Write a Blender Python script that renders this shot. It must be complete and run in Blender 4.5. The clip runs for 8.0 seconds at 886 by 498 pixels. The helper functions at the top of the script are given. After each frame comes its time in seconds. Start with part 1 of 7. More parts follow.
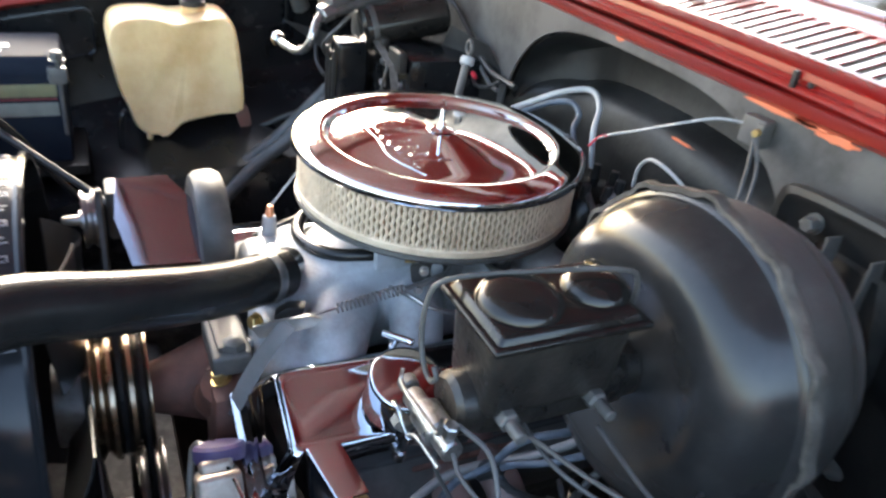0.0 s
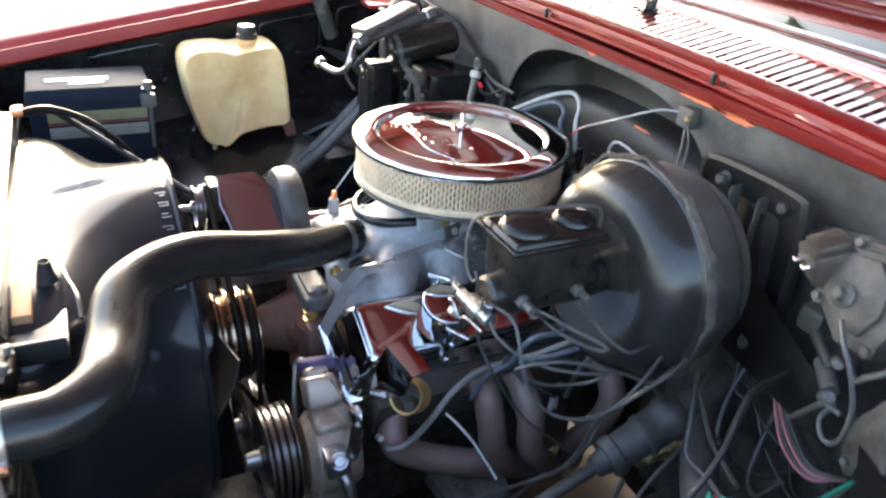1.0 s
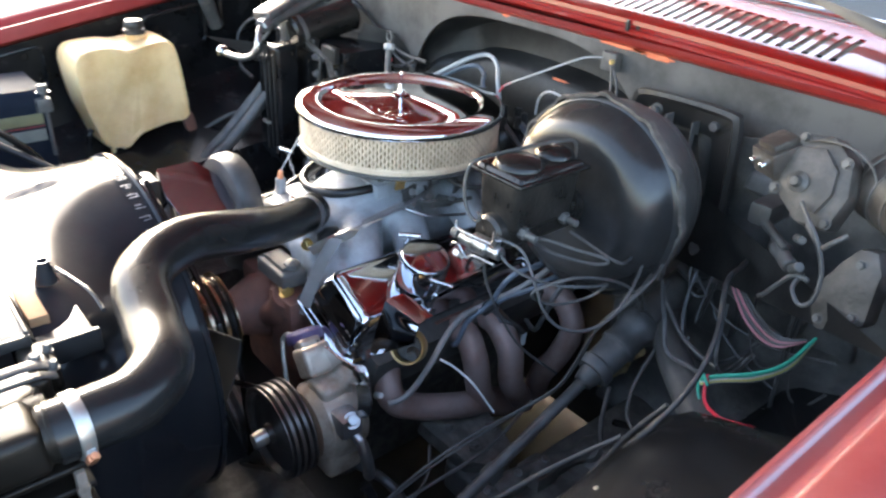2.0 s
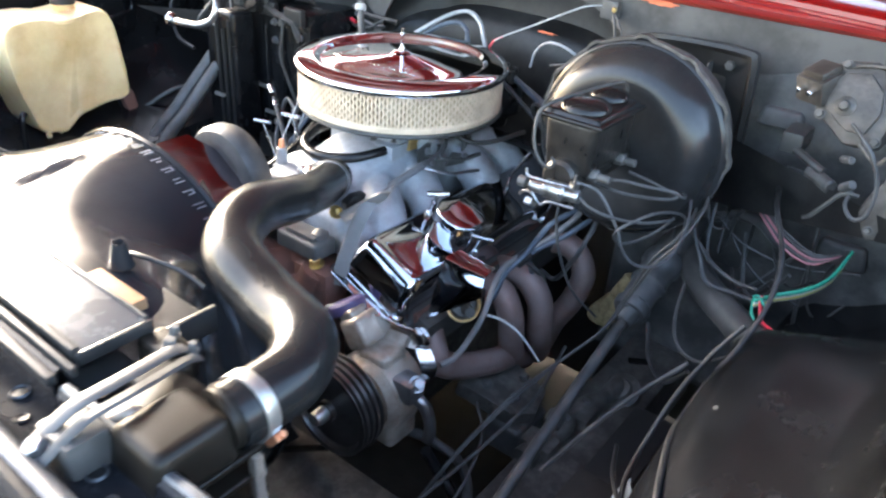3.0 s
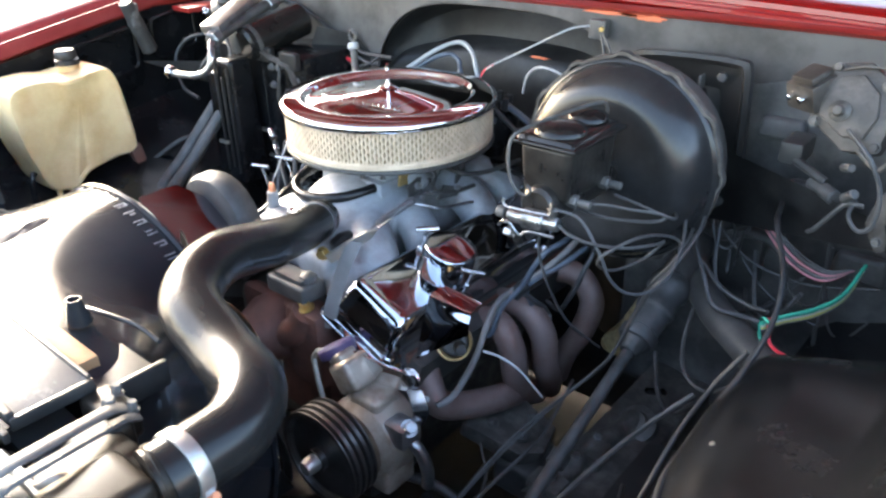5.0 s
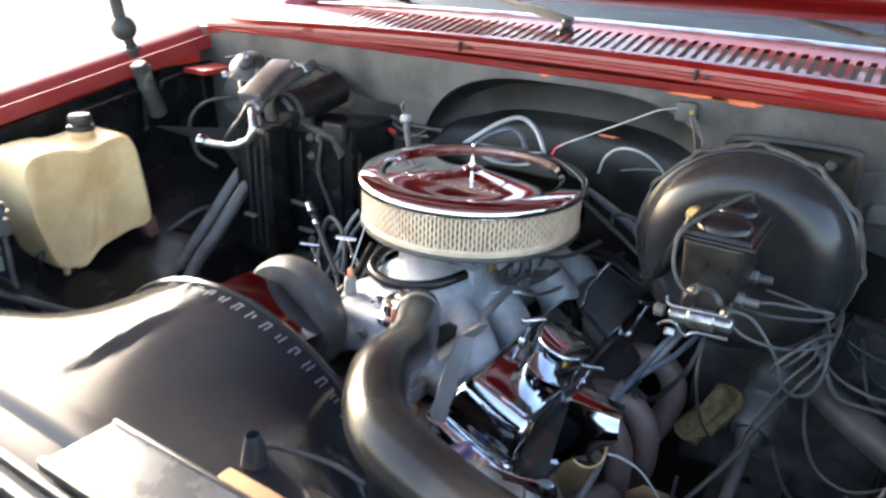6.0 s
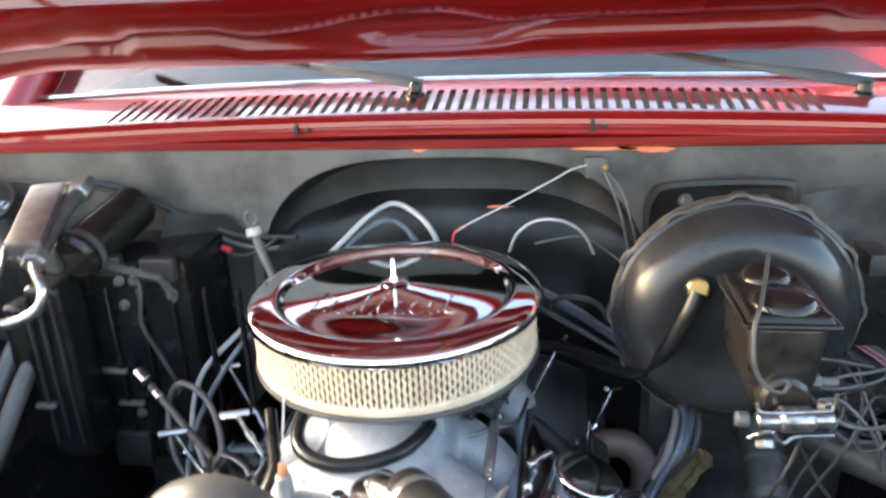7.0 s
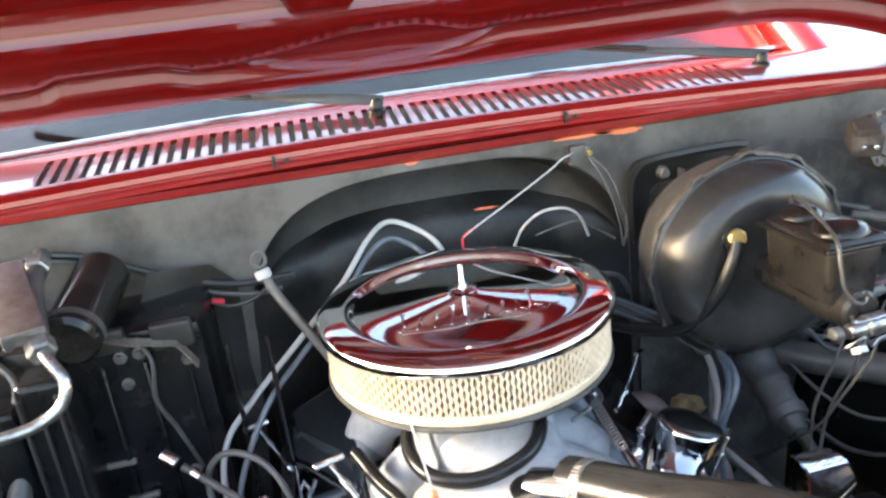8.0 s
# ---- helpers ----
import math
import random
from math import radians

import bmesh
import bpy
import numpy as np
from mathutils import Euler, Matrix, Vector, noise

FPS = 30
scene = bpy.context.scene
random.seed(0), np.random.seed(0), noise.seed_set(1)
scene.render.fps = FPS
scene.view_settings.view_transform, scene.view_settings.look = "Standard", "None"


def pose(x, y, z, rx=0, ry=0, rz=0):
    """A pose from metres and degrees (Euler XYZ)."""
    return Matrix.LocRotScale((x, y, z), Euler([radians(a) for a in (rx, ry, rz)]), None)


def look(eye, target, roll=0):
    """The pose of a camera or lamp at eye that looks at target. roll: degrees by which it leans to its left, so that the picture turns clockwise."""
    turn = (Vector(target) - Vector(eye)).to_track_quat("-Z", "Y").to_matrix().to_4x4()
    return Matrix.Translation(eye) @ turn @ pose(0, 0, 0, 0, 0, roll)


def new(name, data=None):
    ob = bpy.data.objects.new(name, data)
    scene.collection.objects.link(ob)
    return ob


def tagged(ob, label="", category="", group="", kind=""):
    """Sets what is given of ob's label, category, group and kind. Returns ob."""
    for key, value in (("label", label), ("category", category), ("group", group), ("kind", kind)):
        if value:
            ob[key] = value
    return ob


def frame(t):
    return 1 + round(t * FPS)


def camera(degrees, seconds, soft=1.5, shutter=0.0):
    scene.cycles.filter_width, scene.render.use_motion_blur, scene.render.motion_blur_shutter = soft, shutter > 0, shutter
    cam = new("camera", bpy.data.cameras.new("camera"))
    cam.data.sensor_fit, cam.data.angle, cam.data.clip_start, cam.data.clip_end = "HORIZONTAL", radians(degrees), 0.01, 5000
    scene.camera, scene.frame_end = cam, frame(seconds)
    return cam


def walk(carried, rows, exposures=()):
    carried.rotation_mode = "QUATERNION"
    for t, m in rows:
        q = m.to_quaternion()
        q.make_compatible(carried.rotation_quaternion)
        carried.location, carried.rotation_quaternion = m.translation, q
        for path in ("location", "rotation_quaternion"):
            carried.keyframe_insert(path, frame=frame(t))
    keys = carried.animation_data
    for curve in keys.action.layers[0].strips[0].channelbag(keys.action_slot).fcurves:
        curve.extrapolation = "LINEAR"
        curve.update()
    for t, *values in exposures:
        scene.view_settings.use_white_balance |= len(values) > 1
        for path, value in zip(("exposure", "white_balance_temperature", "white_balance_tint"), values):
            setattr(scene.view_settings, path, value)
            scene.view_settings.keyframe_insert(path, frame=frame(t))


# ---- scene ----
cam = camera(62.4, 8.0, soft=2.4, shutter=0.4)
# seconds, the eye, the point it looks at, and the roll in degrees
PATH = [
    (0, (0.758, -0.38, 1.233), (-0.779, 0.438, 0.249), 7.4),
    (0.5, (0.928, -0.418, 1.313), (-0.688, 0.302, 0.382), 4.1),
    (1, (1.01, -0.551, 1.324), (-0.537, 0.268, 0.358), 4.8),
    (1.5, (1.043, -0.692, 1.32), (-0.401, 0.319, 0.375), 3.2),
    (1.7, (1.032, -0.726, 1.312), (-0.367, 0.348, 0.369), 3.3),
    (2.8, (0.796, -0.857, 1.244), (-0.263, 0.509, 0.237), 3.6),
    (3, (0.79, -0.932, 1.243), (-0.231, 0.473, 0.252), 4.1),
    (3.5, (0.817, -0.988, 1.239), (-0.162, 0.466, 0.274), 3.2),
    (4, (0.849, -0.907, 1.214), (-0.2, 0.467, 0.207), 1.4),
    (4.2, (0.862, -0.882, 1.223), (-0.217, 0.472, 0.223), 0.8),
    (5.3, (0.803, -0.851, 1.237), (-0.367, 0.508, 0.351), -1.2),
    (5.5, (0.734, -0.884, 1.241), (-0.446, 0.473, 0.367), -0.2),
    (6, (0.557, -0.948, 1.25), (-0.434, 0.6, 0.461), 1.9),
    (6.5, (0.382, -0.88, 1.224), (-0.327, 0.83, 0.467), 2.1),
    (7, (0.187, -0.806, 1.259), (-0.102, 1.051, 0.577), -2.6),
    (7.5, (-0.029, -0.855, 1.28), (0.064, 1.028, 0.612), -4.1),
    (8, (-0.163, -0.802, 1.258), (0.173, 1.057, 0.601), -6.9),
]
walk(cam, [(t, look(eye, target, roll)) for t, eye, target, roll in PATH], exposures=[(0.0, 3.43, 6950, 10), (1.5, 3.42, 6900, 10), (3.0, 3.80, 6750, 10), (4.2, 3.75, 6750, 10), (5.5, 3.44, 6900, 10), (6.0, 3.26, 6950, 10), (6.5, 3.39, 7050, 10), (7.0, 3.52, 7350, 10), (8.0, 3.58, 7500, 10)])

# ---- daylight: a bright hazy sky; its brightest part stands low on the passenger side ----
SUN_EL, SUN_AZ = 24.0, -80.0  # azimuth from +y (rear); minus: towards -x (passenger side)
world = bpy.data.worlds.new("sky")
scene.world = world
world.use_nodes = True
wn = world.node_tree.nodes
sky = wn.new("ShaderNodeTexSky")
sky.sky_type = "NISHITA"
sky.sun_disc = False
sky.sun_elevation = radians(SUN_EL)
sky.sun_rotation = radians(SUN_AZ)
sky.air_density, sky.dust_density, sky.ozone_density = 1.0, 3.0, 1.0
world.node_tree.links.new(sky.outputs[0], wn["Background"].inputs[0])
wn["Background"].inputs[1].default_value = 0.14
sun_data = bpy.data.lights.new("sun", "SUN")
sun_data.energy, sun_data.angle, sun_data.color = 0.9, radians(15), (1.0, 0.98, 0.95)
sun = new("sun", sun_data)
_a, _e = radians(SUN_AZ), radians(SUN_EL)
sun.matrix_world = look((math.sin(_a) * math.cos(_e) * 20, math.cos(_a) * math.cos(_e) * 20, math.sin(_e) * 20), (0, 0, 0))


# ---- materials ----
def ramp_between(nt, fac, a, b):
    mx = nt.nodes.new("ShaderNodeMix")
    mx.data_type = "RGBA"
    nt.links.new(fac, mx.inputs[0])
    mx.inputs[6].default_value = (*a, 1)
    mx.inputs[7].default_value = (*b, 1)
    return mx.outputs[2]


def mat(name, base, rough=0.5, metal=0.0, coat=0.0, dirt=None, dirt_amount=0.5, scale=18.0, fine=220.0, bump=0.05,
        rough_var=0.12, flake=0.0, spec=0.5, trans=0.0, sss=0.0, coat_rough=0.05):
    """Principled surface with stains at one scale and grain at another."""
    m = bpy.data.materials.new(name)
    m.use_nodes = True
    nt = m.node_tree
    bs = nt.nodes["Principled BSDF"]
    co = nt.nodes.new("ShaderNodeTexCoord")
    big = nt.nodes.new("ShaderNodeTexNoise")
    big.inputs["Scale"].default_value = scale
    big.inputs["Detail"].default_value = 6
    big.inputs["Roughness"].default_value = 0.65
    small = nt.nodes.new("ShaderNodeTexNoise")
    small.inputs["Scale"].default_value = fine
    small.inputs["Detail"].default_value = 3
    for n in (big, small):
        nt.links.new(co.outputs["Object"], n.inputs["Vector"])
    cr = nt.nodes.new("ShaderNodeMapRange")
    cr.inputs[1].default_value, cr.inputs[2].default_value = 0.42, 0.72
    cr.inputs[3].default_value, cr.inputs[4].default_value = 0.0, dirt_amount
    nt.links.new(big.outputs[0], cr.inputs[0])
    d = dirt if dirt else tuple(min(1, c * 1.35 + 0.01) for c in base)
    col = ramp_between(nt, cr.outputs[0], base, d)
    if flake:
        g = nt.nodes.new("ShaderNodeMix")
        g.data_type = "RGBA"
        g.blend_type = "MULTIPLY"
        g.inputs[0].default_value = flake
        nt.links.new(col, g.inputs[6])
        nt.links.new(small.outputs["Color"], g.inputs[7])
        col = g.outputs[2]
    nt.links.new(col, bs.inputs["Base Color"])
    rr = nt.nodes.new("ShaderNodeMapRange")
    rr.inputs[3].default_value, rr.inputs[4].default_value = max(0.02, rough - rough_var), min(1, rough + rough_var)
    nt.links.new(big.outputs[0], rr.inputs[0])
    nt.links.new(rr.outputs[0], bs.inputs["Roughness"])
    bs.inputs["Metallic"].default_value = metal
    bs.inputs["Coat Weight"].default_value = coat
    bs.inputs["Coat Roughness"].default_value = coat_rough
    bs.inputs["Specular IOR Level"].default_value = spec
    bs.inputs["Transmission Weight"].default_value = trans
    if sss:
        bs.inputs["Subsurface Weight"].default_value = sss
        bs.inputs["Subsurface Radius"].default_value = (0.02, 0.015, 0.008)
    if bump:
        bp = nt.nodes.new("ShaderNodeBump")
        bp.inputs["Strength"].default_value = bump
        bp.inputs["Distance"].default_value = 0.002
        nt.links.new(small.outputs[0], bp.inputs["Height"])
        nt.links.new(bp.outputs[0], bs.inputs["Normal"])
    return m


RED = mat("red_paint", (0.24, 0.003, 0.003), 0.42, 0.0, 1.0, dirt=(0.30, 0.008, 0.005), dirt_amount=0.4, scale=6, bump=0.0, rough_var=0.04, spec=0.25, coat_rough=0.03)
RED.node_tree.nodes["Principled BSDF"].inputs["Coat IOR"].default_value = 1.55
# darker copy of the body red: the raised hood's shade is in its colour
RED_HOOD = mat("shaded_red_hood_paint", (0.125, 0.0010, 0.0007), 0.34, 0.0, 1.0, dirt=(0.155, 0.0017, 0.0012), dirt_amount=0.4, scale=6, bump=0.0, rough_var=0.04, spec=0.25, coat_rough=0.02)
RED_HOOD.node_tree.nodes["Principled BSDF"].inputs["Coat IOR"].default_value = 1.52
RED_DULL = mat("chalky_red_paint", (0.25, 0.022, 0.022), 0.55, 0.0, 0.08, dirt=(0.33, 0.06, 0.055), dirt_amount=0.7, scale=9, bump=0.03, spec=0.3, coat_rough=0.25)
RED_COWL = mat("polished_red_cowl_paint", (0.19, 0.004, 0.004), 0.35, 0.0, 1.0, dirt=(0.25, 0.012, 0.01), dirt_amount=0.4, scale=6, bump=0.0, rough_var=0.04, spec=0.3, coat_rough=0.04)
RED_COWL.node_tree.nodes["Principled BSDF"].inputs["Coat IOR"].default_value = 2.1
RED_EDGE = mat("red_flange_paint", (0.30, 0.016, 0.014), 0.42, 0.0, 0.35, dirt=(0.46, 0.07, 0.035), dirt_amount=0.6, scale=14, bump=0.04)
# pale pink blend paints the sky's sheen into the fender's red
RED_FENDER = mat("sky_sheen_red_paint", (0.26, 0.034, 0.032), 0.30, 0.0, 1.0, dirt=(0.33, 0.11, 0.10), dirt_amount=0.8, scale=4, bump=0.0, rough_var=0.08, coat_rough=0.02)
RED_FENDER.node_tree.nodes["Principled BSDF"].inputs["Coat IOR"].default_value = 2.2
PRIMER = mat("grey_firewall_paint", (0.106, 0.100, 0.094), 0.45, 0.0, 0.0, dirt=(0.021, 0.019, 0.017), dirt_amount=1.0, scale=9, bump=0.10)
ORANGE = mat("orange_overspray", (0.75, 0.17, 0.07), 0.6, dirt=(0.5, 0.2, 0.1), scale=40)
# black raised a little to stand in for veiling haze in deep areas
BLACK = mat("black_chassis_paint", (0.022, 0.0215, 0.021), 0.38, dirt=(0.044, 0.042, 0.040), dirt_amount=0.7, scale=9, bump=0.06, spec=0.3)
APRON = mat("worn_black_apron_paint", (0.0065, 0.0068, 0.0075), 0.24, dirt=(0.017, 0.0175, 0.019), dirt_amount=0.8, scale=13, fine=160, bump=0.06, spec=0.26, rough_var=0.14)
# real dust, plus some lens haze lifted into the dark tones
BLACK_DUSTY = mat("dusty_hazed_black_steel", (0.050, 0.049, 0.047), 0.44, dirt=(0.120, 0.116, 0.110), dirt_amount=0.7, scale=20, bump=0.14, spec=0.4)
GLOSS_BLACK = mat("gloss_black_enamel", (0.010, 0.010, 0.0105), 0.26, 0.0, 0.0, dirt=(0.034, 0.034, 0.035), dirt_amount=0.4, scale=8, bump=0.03, rough_var=0.12, spec=0.36)
SHROUD = mat("moulded_black_plastic", (0.0185, 0.0200, 0.0230), 0.14, dirt=(0.031, 0.0335, 0.038), dirt_amount=0.5, scale=7, fine=500, bump=0.03, rough_var=0.05, spec=0.26)
PLASTIC = mat("black_plastic", (0.017, 0.018, 0.019), 0.34, dirt=(0.05, 0.05, 0.05), dirt_amount=0.5, scale=20, fine=400, bump=0.06)
RUBBER = mat("black_rubber", (0.0120, 0.0122, 0.0125), 0.25, dirt=(0.024, 0.0238, 0.0235), dirt_amount=0.6, scale=12, fine=350, bump=0.04, rough_var=0.06, spec=0.33)
# grey level includes a lift for the haze over the driver side
OLD_RUBBER = mat("old_grey_rubber", (0.052, 0.052, 0.052), 0.46, dirt=(0.125, 0.123, 0.120), dirt_amount=0.7, scale=25, bump=0.1)
CHROME = mat("chrome", (0.82, 0.83, 0.85), 0.05, 1.0, dirt=(0.72, 0.72, 0.73), dirt_amount=0.5, scale=10, bump=0.0, rough_var=0.03)
CHROME_WORN = mat("worn_chrome", (0.66, 0.67, 0.69), 0.18, 1.0, dirt=(0.32, 0.30, 0.28), dirt_amount=0.7, scale=30, bump=0.03, rough_var=0.1)
ALU = mat("cast_aluminium", (0.40, 0.425, 0.45), 0.52, 0.15, dirt=(0.19, 0.18, 0.165), dirt_amount=0.9, scale=17, fine=300, bump=0.3)
PUMP_ALU = mat("tan_stained_aluminium", (0.46, 0.39, 0.32), 0.40, 0.45, dirt=(0.22, 0.155, 0.105), dirt_amount=0.9, scale=30, fine=300, bump=0.2)
STEEL = mat("bare_steel", (0.36, 0.36, 0.37), 0.32, 0.9, dirt=(0.16, 0.13, 0.11), dirt_amount=0.6, scale=40, bump=0.06)
ZINC = mat("zinc_plate", (0.50, 0.50, 0.47), 0.38, 0.8, dirt=(0.34, 0.28, 0.2), dirt_amount=0.5, scale=40, bump=0.05)
BRASS = mat("brass", (0.55, 0.40, 0.16), 0.35, 0.8, dirt=(0.4, 0.25, 0.1), scale=50)
GRIMY_PLATE = mat("grimy_plated_steel", (0.42, 0.42, 0.42), 0.30, 0.9, dirt=(0.07, 0.065, 0.06), dirt_amount=1.0, scale=60, bump=0.12)
GOLD = mat("yellow_zinc", (0.72, 0.50, 0.22), 0.34, 0.7, dirt=(0.42, 0.26, 0.11), dirt_amount=0.8, scale=40)
COPPER = mat("copper_terminal", (0.70, 0.28, 0.14), 0.4, 0.7, scale=50)
RUST = mat("rusty_brown_iron", (0.17, 0.075, 0.055), 0.65, 0.1, dirt=(0.06, 0.04, 0.035), dirt_amount=0.8, scale=24, bump=0.25)
HEADER = mat("oxidised_header_steel", (0.25, 0.185, 0.17), 0.55, 0.3, dirt=(0.20, 0.105, 0.08), dirt_amount=0.8, scale=18, bump=0.14)
BOTTLE = mat("yellowed_plastic", (0.82, 0.60, 0.32), 0.40, dirt=(0.60, 0.34, 0.13), dirt_amount=0.9, scale=9, fine=150, bump=0.06, sss=0.3)
PAPER = mat("cream_filter_paper", (0.46, 0.345, 0.22), 0.85, dirt=(0.27, 0.19, 0.12), dirt_amount=0.6, scale=26, bump=0.1)
SCREEN = mat("cream_screen", (0.78, 0.62, 0.45), 0.5, 0.0, dirt=(0.52, 0.38, 0.25), dirt_amount=0.9, scale=34)
WIRE_GREY = mat("grey_wire_jacket", (0.085, 0.085, 0.087), 0.45, dirt=(0.045, 0.045, 0.045), dirt_amount=0.9, scale=45)
WIRE_BLACK = mat("black_wire_jacket", (0.02, 0.02, 0.02), 0.4, dirt=(0.07, 0.07, 0.07), scale=40)
WIRE_PALE = mat("pale_wire_jacket", (0.42, 0.43, 0.43), 0.45, dirt=(0.22, 0.22, 0.22), scale=30)
WIRE_MID = mat("mid_grey_wire_jacket", (0.21, 0.20, 0.195), 0.45, dirt=(0.12, 0.115, 0.11), scale=35)
WIRE_BLUE = mat("blue_grey_wire_jacket", (0.105, 0.13, 0.165), 0.42, dirt=(0.05, 0.058, 0.07), dirt_amount=0.8, scale=45)
WIRE_RED = mat("red_wire_jacket", (0.62, 0.03, 0.05), 0.45)
WIRE_PINK = mat("faded_pink_wire_jacket", (0.42, 0.16, 0.18), 0.5)
WIRE_GREEN = mat("green_wire_jacket", (0.02, 0.30, 0.20), 0.45)
WIRE_YELLOW = mat("yellow_wire_jacket", (0.62, 0.56, 0.20), 0.45)
WIRE_WHITE = mat("white_wire_jacket", (0.70, 0.71, 0.68), 0.45)
BLACK_LID = mat("greasy_gloss_black", (0.010, 0.0095, 0.009), 0.16, dirt=(0.030, 0.027, 0.024), dirt_amount=0.5, scale=22, bump=0.05, rough_var=0.1, spec=0.35)
DARK_PANEL = mat("dusty_dark_panel", (0.058, 0.057, 0.055), 0.55, dirt=(0.165, 0.160, 0.150), dirt_amount=0.9, scale=13, fine=140, bump=0.5)
DUST_GREY = mat("dusty_dark_casting", (0.055, 0.051, 0.046), 0.55, 0.1, dirt=(0.175, 0.162, 0.146), dirt_amount=0.9, scale=34, fine=160, bump=0.3)
DULL_ALU = mat("dull_stained_aluminium", (0.25, 0.255, 0.26), 0.36, 0.7, dirt=(0.06, 0.058, 0.055), dirt_amount=0.9, scale=40, fine=200, bump=0.25)
SUPPORT = mat("black_support_enamel", (0.008, 0.009, 0.0115), 0.26, dirt=(0.022, 0.024, 0.028), dirt_amount=0.7, scale=18, bump=0.08, spec=0.13, rough_var=0.1)
POLISHED = mat("smoky_polished_steel", (0.32, 0.29, 0.32), 0.08, 1.0, dirt=(0.20, 0.18, 0.19), dirt_amount=0.7, scale=12, bump=0.02)
# near-black base carries the hollow's shade, mottled with dust
RECESS = mat("dusty_shaded_recess", (0.008, 0.008, 0.0082), 0.42, dirt=(0.040, 0.0385, 0.0365), dirt_amount=0.9, scale=10, fine=180, bump=0.15, spec=0.36)
BROWN_DUST = mat("brown_dusty_casting", (0.045, 0.039, 0.034), 0.5, 0.15, dirt=(0.140, 0.123, 0.107), dirt_amount=0.8, scale=28, fine=160, bump=0.4)
SILVER_PLATE = mat("scuffed_grey_plastic", (0.060, 0.064, 0.070), 0.28, 0.1, dirt=(0.14, 0.145, 0.15), dirt_amount=0.8, scale=16, bump=0.08)
# worn edge steel with the bluish edge highlight painted into its pale tone
PALE_EDGE = mat("worn_highlight_edge", (0.10, 0.108, 0.12), 0.32, 0.4, dirt=(0.030, 0.033, 0.037), dirt_amount=0.9, scale=30, bump=0.1)
BROWN_IRON = mat("brown_cast_iron", (0.015, 0.0138, 0.0128), 0.30, 0.1, dirt=(0.042, 0.037, 0.032), dirt_amount=0.9, scale=30, fine=160, bump=0.4)
BOOSTER = mat("satin_black_paint", (0.020, 0.020, 0.0205), 0.22, dirt=(0.048, 0.048, 0.049), dirt_amount=0.6, scale=9, bump=0.04, rough_var=0.10, spec=0.40)
BRONZE = mat("bronzed_steel", (0.34, 0.26, 0.18), 0.24, 0.95, dirt=(0.11, 0.08, 0.06), dirt_amount=0.8, scale=30, bump=0.04)
WORN_STEEL = mat("dark_worn_steel", (0.17, 0.16, 0.155), 0.34, 0.85, dirt=(0.085, 0.07, 0.06), dirt_amount=0.8, scale=30, bump=0.06)
CHROME_PRESSED = mat("pressed_chrome", (0.58, 0.60, 0.64), 0.065, 1.0, dirt=(0.42, 0.43, 0.46), dirt_amount=0.6, scale=14, bump=0.015, rough_var=0.03)
UNDERSIDE = mat("dark_underside_fill", (0.026, 0.024, 0.021), 0.6, dirt=(0.055, 0.050, 0.043), dirt_amount=0.8, scale=20, bump=0.2)
PURPLE = mat("purple_cap_plastic", (0.10, 0.07, 0.16), 0.5, dirt=(0.05, 0.04, 0.06), scale=60)
GREY_STEEL = mat("greyed_dusty_steel", (0.085, 0.084, 0.082), 0.50, 0.2, dirt=(0.17, 0.16, 0.147), dirt_amount=0.7, scale=26, bump=0.12)
BATTERY = mat("dark_blue_battery_plastic", (0.012, 0.017, 0.028), 0.7, dirt=(0.026, 0.032, 0.041), scale=12, spec=0.06)
LABEL_WHITE = mat("white_label", (0.82, 0.82, 0.80), 0.5, dirt=(0.6, 0.6, 0.58), scale=50)
LABEL_YELLOW = mat("faded_yellow_label", (0.20, 0.19, 0.10), 0.6, dirt=(0.12, 0.115, 0.07), scale=30)
LABEL_PALE = mat("soiled_pale_label", (0.22, 0.23, 0.20), 0.6, dirt=(0.12, 0.125, 0.115), scale=30)
LABEL_RED = mat("red_label", (0.20, 0.03, 0.03), 0.5)
LABEL_GREY = mat("grey_lettering", (0.16, 0.165, 0.18), 0.4)
CONCRETE = mat("weathered_concrete", (0.40, 0.39, 0.37), 0.85, dirt=(0.30, 0.29, 0.27), scale=1.5, fine=60, bump=0.3)
STRAW = mat("straw_coloured_fill", (0.50, 0.385, 0.20), 0.9, dirt=(0.16, 0.105, 0.05), dirt_amount=0.9, scale=70, fine=160, bump=0.8)
TAN_FOAM = mat("orange_brown_foam", (0.36, 0.20, 0.10), 0.8, dirt=(0.22, 0.12, 0.06), scale=30, bump=0.2)
# brown tint of the black plastic stands for the hood's bronze reflection
TANK = mat("bronze_sheen_tank_plastic", (0.013, 0.0105, 0.0082), 0.36, dirt=(0.024, 0.020, 0.016), dirt_amount=0.6, scale=14, spec=0.20, rough_var=0.08)
ALU_CORE = mat("radiator_core", (0.09, 0.09, 0.09), 0.5, 0.5, scale=30)
PALE_SHEET = mat("pale_sheet_surface", (0.66, 0.70, 0.68), 0.85, dirt=(0.45, 0.5, 0.48), scale=20, fine=500, bump=0.4)

GLASS = bpy.data.materials.new("tinted_windscreen_glass")
GLASS.use_nodes = True
_g = GLASS.node_tree.nodes["Principled BSDF"]
_g.inputs["Base Color"].default_value = (0.75, 0.85, 0.80, 1)
_g.inputs["Roughness"].default_value = 0.02
_g.inputs["Transmission Weight"].default_value = 1.0
_g.inputs["IOR"].default_value = 1.5


